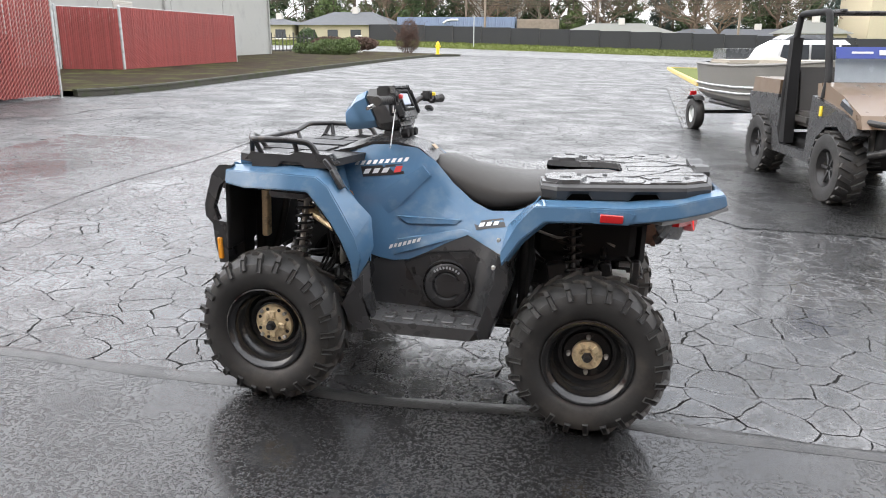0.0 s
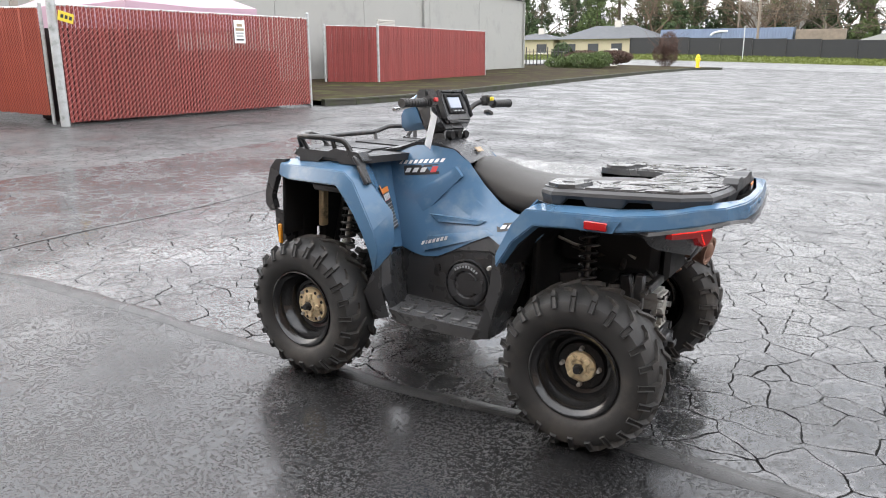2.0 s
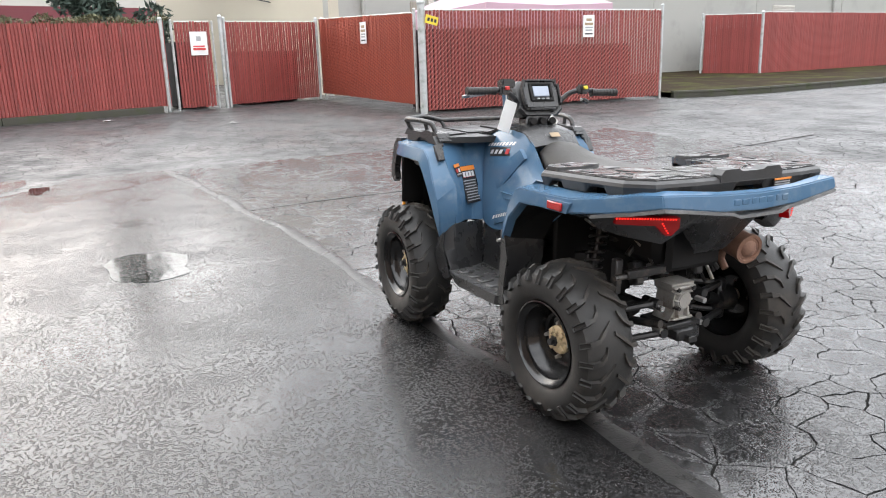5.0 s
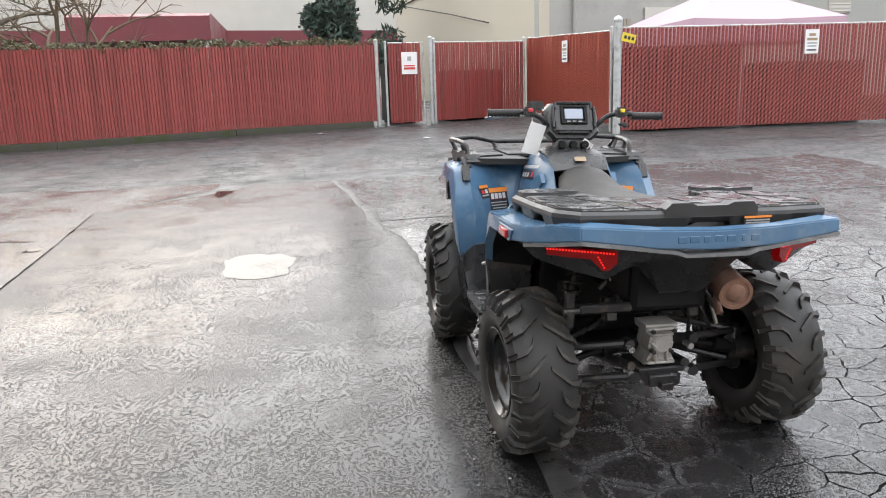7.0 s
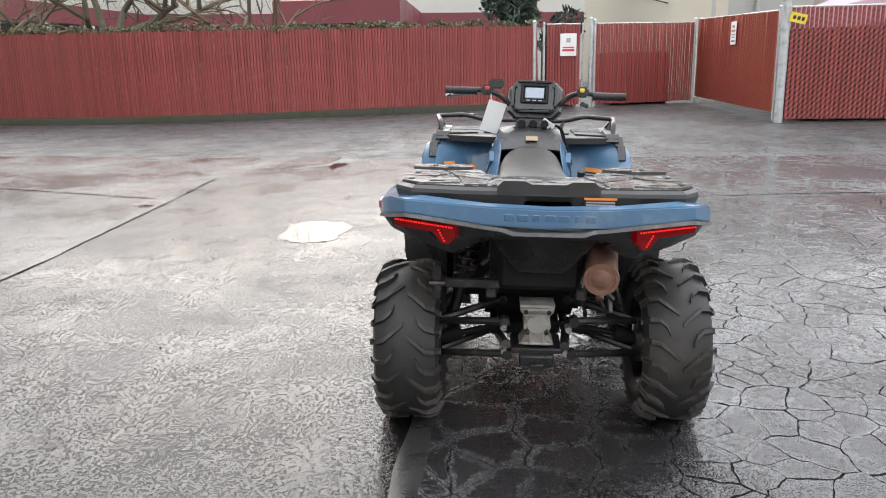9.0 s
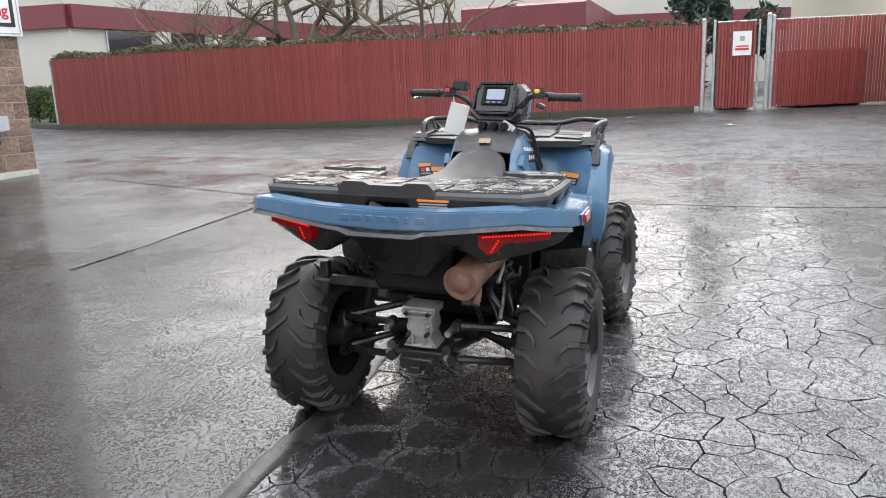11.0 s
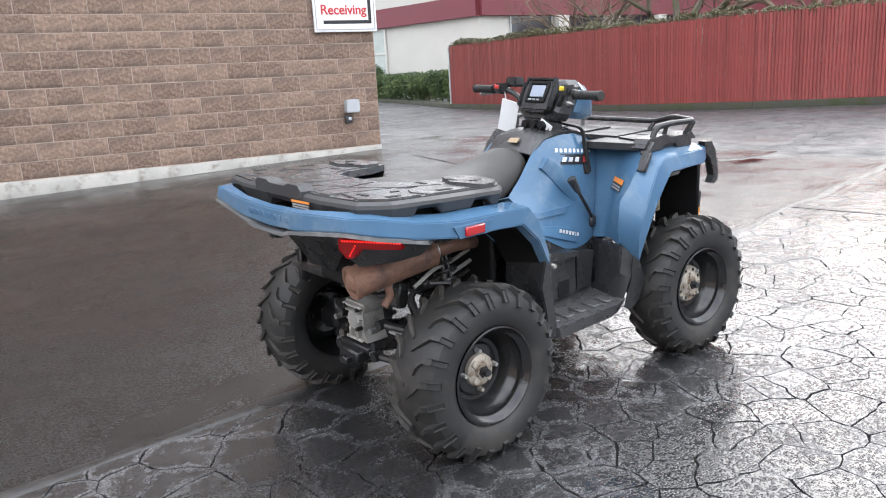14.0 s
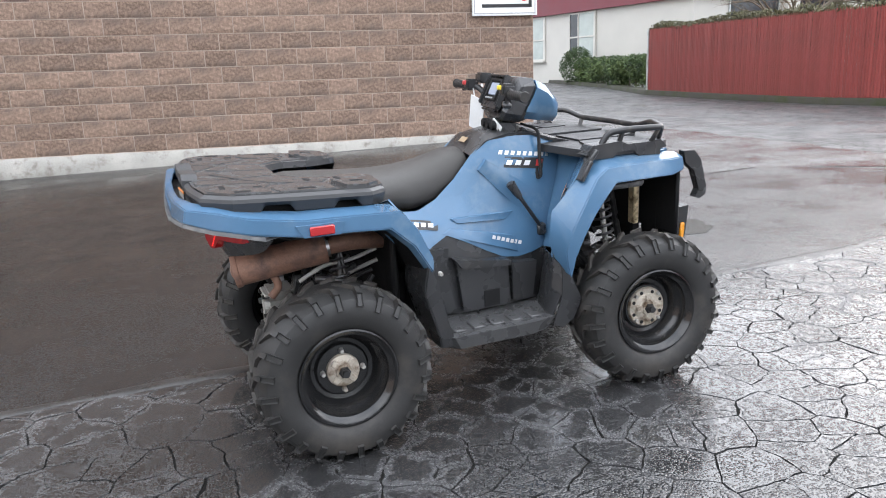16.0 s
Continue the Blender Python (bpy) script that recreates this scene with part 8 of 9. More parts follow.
for i in range(n):
    z = gz(gx[i], gy[i]) + 0.02
    a = rgn.uniform(0, 6.28)
    w, h = 0.10, rgn.uniform(0.08, 0.22)
    vv += [(gx[i] - w * math.cos(a), gy[i] - w * math.sin(a), z), (gx[i] + w * math.cos(a), gy[i] + w * math.sin(a), z), (gx[i] + rgn.normal() * 0.05, gy[i], z + h)]
    ff.append((3 * i, 3 * i + 1, 3 * i + 2))
bm.free()
me = bpy.data.meshes.new("grass")
me.from_pydata(vv, [], ff)
me.materials.append(M["grass"])
tagged(new("grass", me), "short green grass blades on the verge", "grass", kind="stuff")
screen = thing("screen_fence", "long black mesh privacy fence along the street", "fence", pose(0, 0, 0))
for k in range(30):
    x0 = 25.6 - 3.4 * k
    x1 = x0 - 3.36
    bm = B()
    box(bm, (3.38, 0.04, 2.05), pose((x0 + x1) / 2, -88, gz((x0 + x1) / 2, -88) + 0.90))
    part("screen_panel", bm, "black_mesh", screen)
    bm = B()
    rod(bm, (x0, -87.93, gz(x0, -88)), (x0, -87.93, gz(x0, -88) + 2.0), 0.04, seg=8)
    part("screen_post", bm, "steel_black", screen)


def container(x0, x1, y, z0, mat):
    """A shipping container with corrugated sides."""
    c = thing("shipping_container", "blue corrugated shipping container behind the fence", "container", pose(x0, y, z0))
    L = x1 - x0
    bm = B()
    n = int(L / 0.28)
    top, bot = [], []
    for k in range(n * 4 + 1):
        f = k / (n * 4)
        o = (0.0, 0.0, -0.05, -0.05)[k % 4]
        bot.append(bm.verts.new((f * L, -o, 0.12)))
        top.append(bm.verts.new((f * L, -o, 2.77)))
    for k in range(n * 4):
        bm.faces.new((bot[k], bot[k + 1], top[k + 1], top[k]))
    part("side_wall", bm, mat, c)
    bm = B()
    box(bm, (L, 2.4, 0.14), pose(L / 2, -1.2, 2.82))
    box(bm, (L, 2.4, 0.14), pose(L / 2, -1.2, 0.07))
    box(bm, (0.14, 2.4, 2.69), pose(0.07, -1.22, 1.445))
    box(bm, (0.14, 2.4, 2.69), pose(L - 0.07, -1.22, 1.445))
    part("container_frame", bm, mat, c)
    return c


cc = container(8.6, 23.4, -93.0, 1.43, "blue_steel")
bm = B()
pts = [(0.9 + 0.2 * k, 0.06, 2.05 + 0.35 * math.sin(0.42 * k)) for k in range(5)]
pipe(bm, [(8.9, 0.06, 2.14), (8.5, 0.06, 2.44), (7.9, 0.06, 2.57), (7.0, 0.06, 2.57)], 0.13, 6)
part("painted_swoosh", bm, "decal_white", cc)
bm = B()
box(bm, (5.0, 2.4, 2.66), pose(5.8, -94.3, 2.72), 0.03)
tagged(part("brown_shed", bm, "pole_wood"), "brown flat-roofed shed behind the fence", "shed")


def house(name, label, x, y, z, w, d, h, rh, wall, roof, windows=3):
    hs = thing(name, label, "house", pose(x, y, z))
    bm = B()
    box(bm, (w, d, h), pose(0, 0, h / 2))
    part("wall", bm, wall, hs)
    bm = B()
    o = 0.6
    b4 = [bm.verts.new(p) for p in ((-w / 2 - o, -d / 2 - o, h), (w / 2 + o, -d / 2 - o, h), (w / 2 + o, d / 2 + o, h), (-w / 2 - o, d / 2 + o, h))]
    r2 = [bm.verts.new((-w / 2 + d * 0.45, 0, h + rh)), bm.verts.new((w / 2 - d * 0.45, 0, h + rh))]
    bm.faces.new((b4[0], b4[1], r2[1], r2[0]))
    bm.faces.new((b4[2], b4[3], r2[0], r2[1]))
    bm.faces.new((b4[1], b4[2], r2[1]))
    bm.faces.new((b4[3], b4[0], r2[0]))
    bm.faces.new(b4[::-1])
    part("roof", bm, roof, hs, smooth=10)
    bm = B()
    box(bm, (0.8, 0.6, 1.3), pose(-0.5, 0.3, h + rh))
    part("chimney", bm, "white_wall", hs)
    for k in range(windows):
        bm = B()
        box(bm, (1.4, 0.08, 1.1), pose(-w / 2 + w * (k + 0.5) / windows, d / 2 + 0.03, h * 0.55))
        wn_ = part("window", bm, "glass_dark", hs)
        bm = B()
        box(bm, (1.6, 0.06, 0.1), pose(-w / 2 + w * (k + 0.5) / windows, d / 2 + 0.05, h * 0.55 - 0.6))
        part("window_sill", bm, "white", wn_)
    return hs


house("cream_house", "low cream house with a grey hipped roof", 31.0, -99.0, 0.9, 12.5, 8.0, 2.5, 1.75, "house_wall", "roof_grey", 4)
house("garage", "small cream outbuilding with a flat grey roof", 41.0, -97.0, 0.9, 6.5, 6.0, 2.5, 0.9, "house_wall", "roof_grey", 2)
house("pale_roof_house", "low house with a pale weathered hipped roof", -4.0, -103.0, -0.1, 15.0, 9.0, 2.4, 1.5, "white_wall", "roof_tan", 3)
house("far_house", "long low house with a dark roof behind the fence", -22.0, -108.0, -0.5, 24.0, 8.0, 2.6, 1.1, "white_wall", "roof_grey", 5)
house("gabled_shed", "small shed with a pale gabled roof", -27.0, -100.0, 0.1, 7.0, 6.0, 2.4, 1.6, "house_wall", "roof_tan", 1)
bm = B()
box(bm, (30, 12, 5.0), pose(-48, -104, 4.4), 0.05)
tagged(part("tan_warehouse", bm, "house_wall"), "tan flat-roofed building across the street", "building")
bm = B()
box(bm, (9, 8, 8.0), pose(15.0, -128, 5.0))
tagged(part("white_tower_building", bm, "white_wall"), "tall pale building far behind the trees", "building")

rg = random.Random(77)
for k in range(30):
    x = 66 - 4.4 * k + rg.uniform(-3, 3)
    y = rg.uniform(-128, -108)
    if k % 5 in (0, 3):
        conifer("fir_tree", "tall dark green conifer across the street", x, y, 0.9, rg.uniform(11, 17), rg.uniform(2.4, 3.4), 100 + k, "leaf", 2600, 0.34)
    else:
        bare_tree("street_tree", "tall bare winter tree across the street", x, y, 0.9, rg.uniform(9, 14), 0.22, 200 + k, 4, 0.5, 5, mat="twig" if k % 2 else "bark")
for x, y, h, w, sd in ((46, -104, 9, 3.6, 301), (38, -112, 12, 3.6, 302), (24.5, -106, 8.5, 3.0, 303), (2.0, -112, 11, 2.3, 304), (-27, -118, 13, 3.0, 305), (54, -98, 8, 3.5, 306)):
    conifer("fir_tree", "dark green conifer behind the houses", x, y, 0.9, h, w, sd, "leaf" if sd % 2 else "leaf_light", 3000, 0.30)
for k in range(14):
    conifer("fir_tree", "tall dark green conifer across the street", 62 - 4.1 * k + rg.uniform(-2, 2), rg.uniform(-136, -114), 0.9, rg.uniform(13, 21), rg.uniform(3.0, 4.4), 400 + k, "leaf" if k % 3 else "leaf_light", 3200, 0.34)
for k in range(12):
    bare_tree("street_tree", "tall bare winter tree across the street", 30 - 6.0 * k + rg.uniform(-3, 3), rg.uniform(-118, -106), 0.9, rg.uniform(8, 13), 0.2, 500 + k, 3, 0.5, 5, mat="twig", fuzz=2200)
for k in range(16):
    conifer("fir_tree", "tall dark green conifer across the street", 24 - 4.3 * k + rg.uniform(-2, 2), rg.uniform(-132, -116), 0.9, rg.uniform(10, 18), rg.uniform(2.6, 3.8), 600 + k, "leaf" if k % 2 else "needle", 2600, 0.36)
bare_tree("spreading_tree", "wide bare orange-brown tree beside the shed", -16.5, -101.0, 0.9, 7.5, 0.22, 61, 4, 0.6, 6, mat="twig")
for x, y in ((12.0, -91.0), (17.0, -108.0), (-1.5, -110.0), (10.8, -120.0), (-18.0, -96.0)):
    up_ = thing("utility_pole", "tall wooden utility pole with cross arm", "pole", pose(x, y, 0.8), group="utility poles")
    bm = B()
    rod(bm, (0, 0, 0), (0, 0, 11), 0.15, 0.10, 10)
    part("pole", bm, "pole_wood", up_)
    bm = B()
    box(bm, (2.4, 0.1, 0.12), pose(0, 0, 9.6))
    part("cross_arm", bm, "pole_wood", up_)
for z, y in ((7.0, -112.0), (6.4, -110.0), (8.0, -114.0)):
    bm = B()
    pipe(bm, [(-60 + 6 * k, y, z + 0.5 * ((k - 10) / 10) ** 2) for k in range(22)], 0.025, 4)
    tagged(part("power_line", bm, "black_dark"), "thin black overhead power line", "power line")
sgnp = thing("street_sign_post", "slim pale sign post on the verge", "post", pose(12.3, -84.0, gz(12.3, -84)))
bm = B()
rod(bm, (0, 0, 0), (0, 0, 3.4), 0.05, seg=8)
part("pole", bm, "galv", sgnp)


# ---- vehicles beside the yard ----
def car(name, label, m, profile, cabin, half, mat, glass_in=0.02, wheels=(0.75, 3.55), r=0.35):
    c = thing(name, label, "car", m)
    bm = B()
    prism(bm, profile, -half, half, "y")
    bevelled(bm, 0.06, 25, 2)
    part("body", bm, mat, c)
    bm = B()
    prism(bm, cabin, -half + 0.08, half - 0.08, "y")
    for v in bm.verts:
        if v.co.z > 1.3:
            v.co.y *= 0.86
    bevelled(bm, 0.05, 25, 2)
    part("cabin", bm, mat, c)
    for s in (1, -1):
        bm = B()
        x0, x1 = min(p[0] for p in cabin), max(p[0] for p in cabin)
        zt = max(p[1] for p in cabin)
        for a, b in ((0.14, 0.40), (0.42, 0.66), (0.68, 0.86)):
            xa, xb = x0 + (x1 - x0) * a, x0 + (x1 - x0) * b
            k1, k2 = (0.10 if a < 0.2 else 0.0), (0.12 if b > 0.8 else 0.0)
            q = [(xa, s * (half - 0.02), zt - 0.56), (xb, s * (half - 0.02), zt - 0.56), (xb - k2, s * (half - 0.09), zt - 0.14), (xa + k1, s * (half - 0.09), zt - 0.14)]
            bm.faces.new([bm.verts.new(p) for p in q])
        bmesh.ops.solidify(bm, geom=list(bm.faces), thickness=0.02)
        part("side_glass", bm, "glass_dark", c)
        for wx in wheels:
            bm = B()
            lathe(bm, [(0.20, -0.1), (r - 0.02, -0.1), (r, -0.06), (r, 0.06), (r - 0.02, 0.1), (0.20, 0.1)], 28, closed=True)
            bmesh.ops.transform(bm, matrix=pose(wx, s * (half - 0.05), r), verts=bm.verts)
            wh = part("wheel", bm, "rubber", c)
            bm = B()
            lathe(bm, [(0.001, 0.06), (0.07, 0.07), (0.17, 0.05), (0.21, 0.08), (0.21, -0.08)], 20)
            bmesh.ops.transform(bm, matrix=pose(wx, s * (half - 0.05), r, 0, 0, 0 if s > 0 else 180), verts=bm.verts)
            part("rim", bm, "alloy", wh)
        bm = B()
        box(bm, (0.08, 0.25, 0.16), pose(0.04, s * (half - 0.14), 0.85), 0.02)
        part("tail_lamp", bm, "red_lens", c)
    return c


SUV = [(0.0, 0.35), (0.02, 0.9), (0.12, 1.05), (4.0, 1.02), (4.5, 0.85), (4.55, 0.4), (4.2, 0.25), (0.2, 0.25)]
SUVC = [(0.12, 1.0), (0.35, 1.45), (0.75, 1.68), (2.4, 1.70), (3.3, 1.0)]
car("white_car", "white sport utility car parked behind the boat", pose(-5.35, -21.5, gz(-5.4, -21.5), 0, 0, 186), SUV, SUVC, 0.90, "car_white")
TRK = [(0.0, 0.55), (0.0, 1.38), (2.0, 1.38), (4.2, 1.28), (5.5, 1.15), (5.6, 0.55), (5.3, 0.4), (0.2, 0.42)]
TRKC = [(1.9, 1.25), (2.0, 1.72), (2.3, 1.88), (3.5, 1.88), (4.3, 1.2)]
car("pickup_truck", "dark grey pickup truck parked by the street", pose(-5.25, -26.5, gz(-5, -26.5), 0, 0, 184), TRK, TRKC, 0.97, "car_grey", wheels=(1.0, 4.5), r=0.4)
# yellow kerbed island with grass
kerb_run("kerb_island", "worn yellow painted kerb round a grass island", [(-4.6, -27.0), (-5.0, -40.0), (-5.3, -46.0), (-9.0, -46.5)], 0.18, 0.15, "yellow_kerb", 2.4, inside=-1.0)
bm = B()
bm.faces.new([bm.verts.new((x, y, gz(x, y) + 0.12)) for x, y in ((-4.75, -27.0), (-9.0, -27.0), (-9.0, -46.4), (-5.4, -45.9))])
tagged(part("island_grass", bm, "grass"), "grass on the kerbed island", "grass island", kind="structure")

# aluminium boat on a trailer
boat_at = pose(-3.37, -11.87, gz(-2.8, -11.3), 0, 0, 103)
tr = thing("boat_trailer", "black boat trailer with a single axle", "trailer", boat_at)
bm = B()
pipe(bm, rounded([(0.1, 0.55, 0.50), (2.4, 0.45, 0.46), (3.7, 0.0, 0.44), (4.5, 0.0, 0.46)], 0.2), 0.045, 8)
pipe(bm, rounded([(0.1, -0.55, 0.50), (2.4, -0.45, 0.46), (3.9, 0.0, 0.44)], 0.2), 0.045, 8)
rod(bm, (0.35, -0.85, 0.32), (0.35, 0.85, 0.32), 0.035)
part("trailer_frame", bm, "steel_black", tr)
for s in (1, -1):
    bm = B()
    lathe(bm, [(0.16, -0.08), (0.26, -0.08), (0.28, -0.04), (0.28, 0.04), (0.26, 0.08), (0.16, 0.08)], 28, closed=True)
    bmesh.ops.transform(bm, matrix=pose(0.35, s * 0.92, 0.28), verts=bm.verts)
    wh = part("wheel", bm, "rubber", tr)
    bm = B()
    lathe(bm, [(0.001, 0.05), (0.06, 0.05), (0.12, 0.02), (0.165, 0.06), (0.165, -0.06)], 18)
    bmesh.ops.transform(bm, matrix=pose(0.35, s * 0.92, 0.28, 0, 0, 0 if s > 0 else 180), verts=bm.verts)
    part("rim", bm, "galv", wh)
    bm = B()
    rows = [[(0.35 + 0.34 * math.cos(a), s * yy, 0.28 + 0.34 * math.sin(a)) for a in (radians(50 + 10 * k) for k in range(9))] for yy in (0.84, 1.02)]
    sheet(bm, rows, 0.01)
    part("mudguard", bm, "steel_black", tr)
    bm = B()
    box(bm, (0.05, 0.12, 0.10), pose(-0.02, s * 0.85, 0.62), 0.01)
    part("trailer_lamp", bm, "red_lens", tr)
bt = thing("fishing_boat", "grey aluminium fishing boat with tan cover, on a trailer", "boat", boat_at)
bm = B()
rows = []
for x, w, zk, zt in ((0.0, 0.84, 0.52, 1.20), (0.8, 0.88, 0.50, 1.19), (1.8, 0.88, 0.48, 1.20), (2.8, 0.76, 0.52, 1.24), (3.6, 0.46, 0.66, 1.30), (4.15, 0.06, 0.95, 1.36)):
    rows.append([(x, -w, zt), (x, -w * 0.97, zt - 0.16), (x, -w * 0.90, zk + 0.16), (x, -w * 0.72, zk + 0.05), (x, 0, zk), (x, w * 0.72, zk + 0.05), (x, w * 0.90, zk + 0.16), (x, w * 0.97, zt - 0.16), (x, w, zt)])
sheet(bm, rows, 0.03)
bm.faces.new([bm.verts.new(p) for p in rows[0]])
part("hull", bm, "aluminium", bt)
for s in (1, -1):
    for f, zo in ((0.985, -0.02), (0.945, -0.36), (0.925, -0.46)):
        bm = B()
        pipe(bm, [(r[4][0], s * abs(r[0][1]) * (f + 0.02), r[0][2] + zo) for r in rows], 0.018, 6)
        part("strake", bm, "aluminium" if f > 0.98 else "galv", bt)
for x, z, w, d, h, mt, nm in ((0.5, 1.20, 0.9, 1.3, 0.10, "boat_cover", "canvas_cover"), (1.5, 1.12, 0.5, 0.6, 0.28, "boat_cover", "seat_box"), (2.4, 1.22, 0.9, 1.1, 0.12, "boat_cover", "canvas_cover"), (0.12, 1.16, 0.1, 1.5, 0.10, "black", "transom_trim")):
    bm = B()
    box(bm, (w, d, h), pose(x, 0, z), 0.04, 2)
    part(nm, bm, mt, bt)
bm = B()
bmesh.ops.create_uvsphere(bm, u_segments=16, v_segments=8, radius=0.5, matrix=pose(0.55, 0.2, 1.12) @ Matrix.Diagonal((1, 0.9, 0.42, 1)))
part("folded_cover", bm, "boat_cover", bt)

# side-by-side utility vehicle
ut = thing("utility_vehicle", "black and bronze side-by-side utility vehicle with roll cage", "utility vehicle", pose(-3.57, -5.82, gz(-3.6, -5.8), 0, 0, 97.5))
bm = B()
box(bm, (0.045, 0.125, 0.028), Matrix(), 0.004)
tread_mesh = bpy.data.meshes.new("tread_block")
bm.to_mesh(tread_mesh)
bm.free()
tread_mesh.materials.append(M["rubber"])
for x, s in itertools.product((1.0, -0.98), (1, -1)):
    bm = B()
    w, R = 0.14, 0.36
    lathe(bm, [(0.19, -w + 0.02), (0.26, -w), (R - 0.03, -w + 0.01), (R - 0.012, -w + 0.04), (R - 0.012, w - 0.04), (R - 0.03, w - 0.01), (0.26, w), (0.19, w - 0.02)], 40, closed=True)
    wh = part("wheel", bm, "rubber", ut, "deep-treaded off-road wheel", at=pose(x, s * 0.64, 0.365))
    for k, q in itertools.product(range(20), (1, -1)):
        a = (k + (0.5 if q < 0 else 0)) * 2 * math.pi / 20
        ob = new("tread_block", tread_mesh)
        ob.parent = wh
        ob.matrix_basis = pose((R - 0.004) * math.cos(a), q * 0.07, (R - 0.004) * math.sin(a), 0, -math.degrees(a) + 90, 0) @ pose(0, 0, 0, 0, 0, q * 28)
    bm = B()
    lathe(bm, [(0.001, 0.04), (0.05, 0.05), (0.06, 0.03), (0.165, 0.05), (0.19, 0.11), (0.195, 0.12), (0.195, -0.1)], 24)
    bmesh.ops.transform(bm, matrix=pose(0, 0, 0, 0, 0, 0 if s > 0 else 180), verts=bm.verts)
    part("rim", bm, "steel_black", wh)
    for k in range(6):
        bm = B()
        a = k * math.pi / 3
        box(bm, (0.14, 0.02, 0.03), pose(0.10 * math.cos(a), s * 0.07, 0.10 * math.sin(a), 0, -math.degrees(a), 0), 0.005)
        part("spoke", bm, "spring", wh)
bm = B()
prism(bm, [(1.50, 0.80), (1.44, 0.92), (1.05, 1.07), (0.62, 1.18), (0.44, 1.16), (0.46, 1.04), (0.70, 0.98), (1.12, 0.90), (1.36, 0.80)], -0.69, 0.69, "y")
bevelled(bm, 0.03, 25, 2)
part("hood", bm, "tan_paint", ut, "bronze hood panel")
for s in (1, -1):
    bm = B()
    prism(bm, [(1.46, 0.74), (1.36, 0.86), (1.10, 0.93), (0.70, 1.00), (0.46, 1.04), (0.42, 0.36), (0.56, 0.34), (0.66, 0.62), (0.86, 0.76), (1.10, 0.78), (1.34, 0.68)], s * 0.58, s * 0.74, "y")
    bevelled(bm, 0.02)
    part("front_fender", bm, "black", ut)
    bm = B()
    box(bm, (0.34, 0.16, 0.09), pose(1.20, s * 0.62, 0.955, 0, 22, s * -8), 0.02)
    part("headlamp", bm, "glass_dark", ut, "smoked headlamp lens")
    bm = B()
    box(bm, (0.05, 0.02, 0.10), pose(0.72, s * 0.745, 0.90), 0.004)
    part("amber_marker", bm, "yellow", ut)
    bm = B()
    prism(bm, [(0.55, 0.34), (-0.55, 0.34), (-0.62, 0.60), (-0.50, 0.95), (-0.40, 0.95), (-0.45, 0.60), (-0.35, 0.44), (0.50, 0.44)], s * 0.62, s * 0.72, "y")
    bevelled(bm, 0.02)
    part("rocker_panel", bm, "black", ut)
    # cage post pair
    bm = B()
    pipe(bm, rounded([(-0.42, s * 0.68, 0.45), (-0.40, s * 0.70, 1.05), (-0.36, s * 0.63, 1.87), (0.30, s * 0.61, 1.88), (0.60, s * 0.66, 1.20), (0.60, s * 0.68, 1.02)], 0.06), 0.036, 10)
    part("cage_tube", bm, "black_dark", ut)
    bm = B()
    prism(bm, [(-0.54, 0.48), (-0.24, 0.46), (-0.30, 1.0), (-0.30, 1.62), (-0.40, 1.62), (-0.46, 1.0)], s * 0.60, s * 0.71, "y")
    bevelled(bm, 0.015)
    part("b_pillar_cover", bm, "black_dark", ut)
    bm = B()
    rod(bm, (1.15, s * 0.38, 0.50), (1.02, s * 0.36, 0.85), 0.045, seg=12)
    part("shock_absorber", bm, "steel", ut)
    bm = B()
    pipe(bm, [(1.0, s * 0.60, 0.36), (1.05, s * 0.25, 0.42)], 0.022, 8)
    part("control_arm", bm, "steel_black", ut)
bm = B()
for k in range(6):
    box(bm, (0.03, 1.22, 0.03), pose(-0.36 + 0.12 * k, 0, 1.87), 0.008)
box(bm, (0.70, 0.05, 0.03), pose(-0.06, 0.45, 1.89), 0.008)
box(bm, (0.70, 0.05, 0.03), pose(-0.06, -0.45, 1.89), 0.008)
part("cage_roof", bm, "black", ut)
bm = B()
prism(bm, [(-0.56, 0.80), (-1.42, 0.80), (-1.47, 0.92), (-1.42, 1.15), (-0.56, 1.15)], -0.70, 0.70, "y")
bevelled(bm, 0.03)
bedo = part("cargo_bed", bm, "tan_paint", ut, "bronze cargo bed over black lower panels")
bm = B()
prism(bm, [(-0.54, 0.58), (-1.30, 0.60), (-1.50, 0.84), (-1.50, 0.97), (-0.54, 0.99)], -0.715, 0.715, "y")
bevelled(bm, 0.02)
part("bed_lower", bm, "black", bedo)
bm = B()
box(bm, (0.16, 1.2, 0.55), pose(-0.42, 0, 1.02, 0, -10, 0), 0.05, 2)
box(bm, (0.5, 1.2, 0.16), pose(-0.15, 0, 0.74), 0.05, 2)
part("bench_seat", bm, "seat", ut)
bm = B()
box(bm, (1.9, 1.1, 0.18), pose(0.0, 0, 0.42), 0.03)
part("chassis", bm, "black_dark", ut)
bm = B()
q = [(0.60, -0.60, 1.18), (0.60, 0.60, 1.18), (0.47, 0.57, 1.48), (0.47, -0.57, 1.48)]
bm.faces.new([bm.verts.new(p) for p in q])
bmesh.ops.solidify(bm, geom=list(bm.faces), thickness=0.008)
part("half_windscreen", bm, "clear", ut, "scratched clear half windscreen")
bm = B()
box(bm, (0.006, 0.62, 0.12), pose(0.575, -0.30, 1.47, 0, -20, 0))
sg = part("dealer_strip", bm, "blue_sign", ut, "blue strip with white blocks")
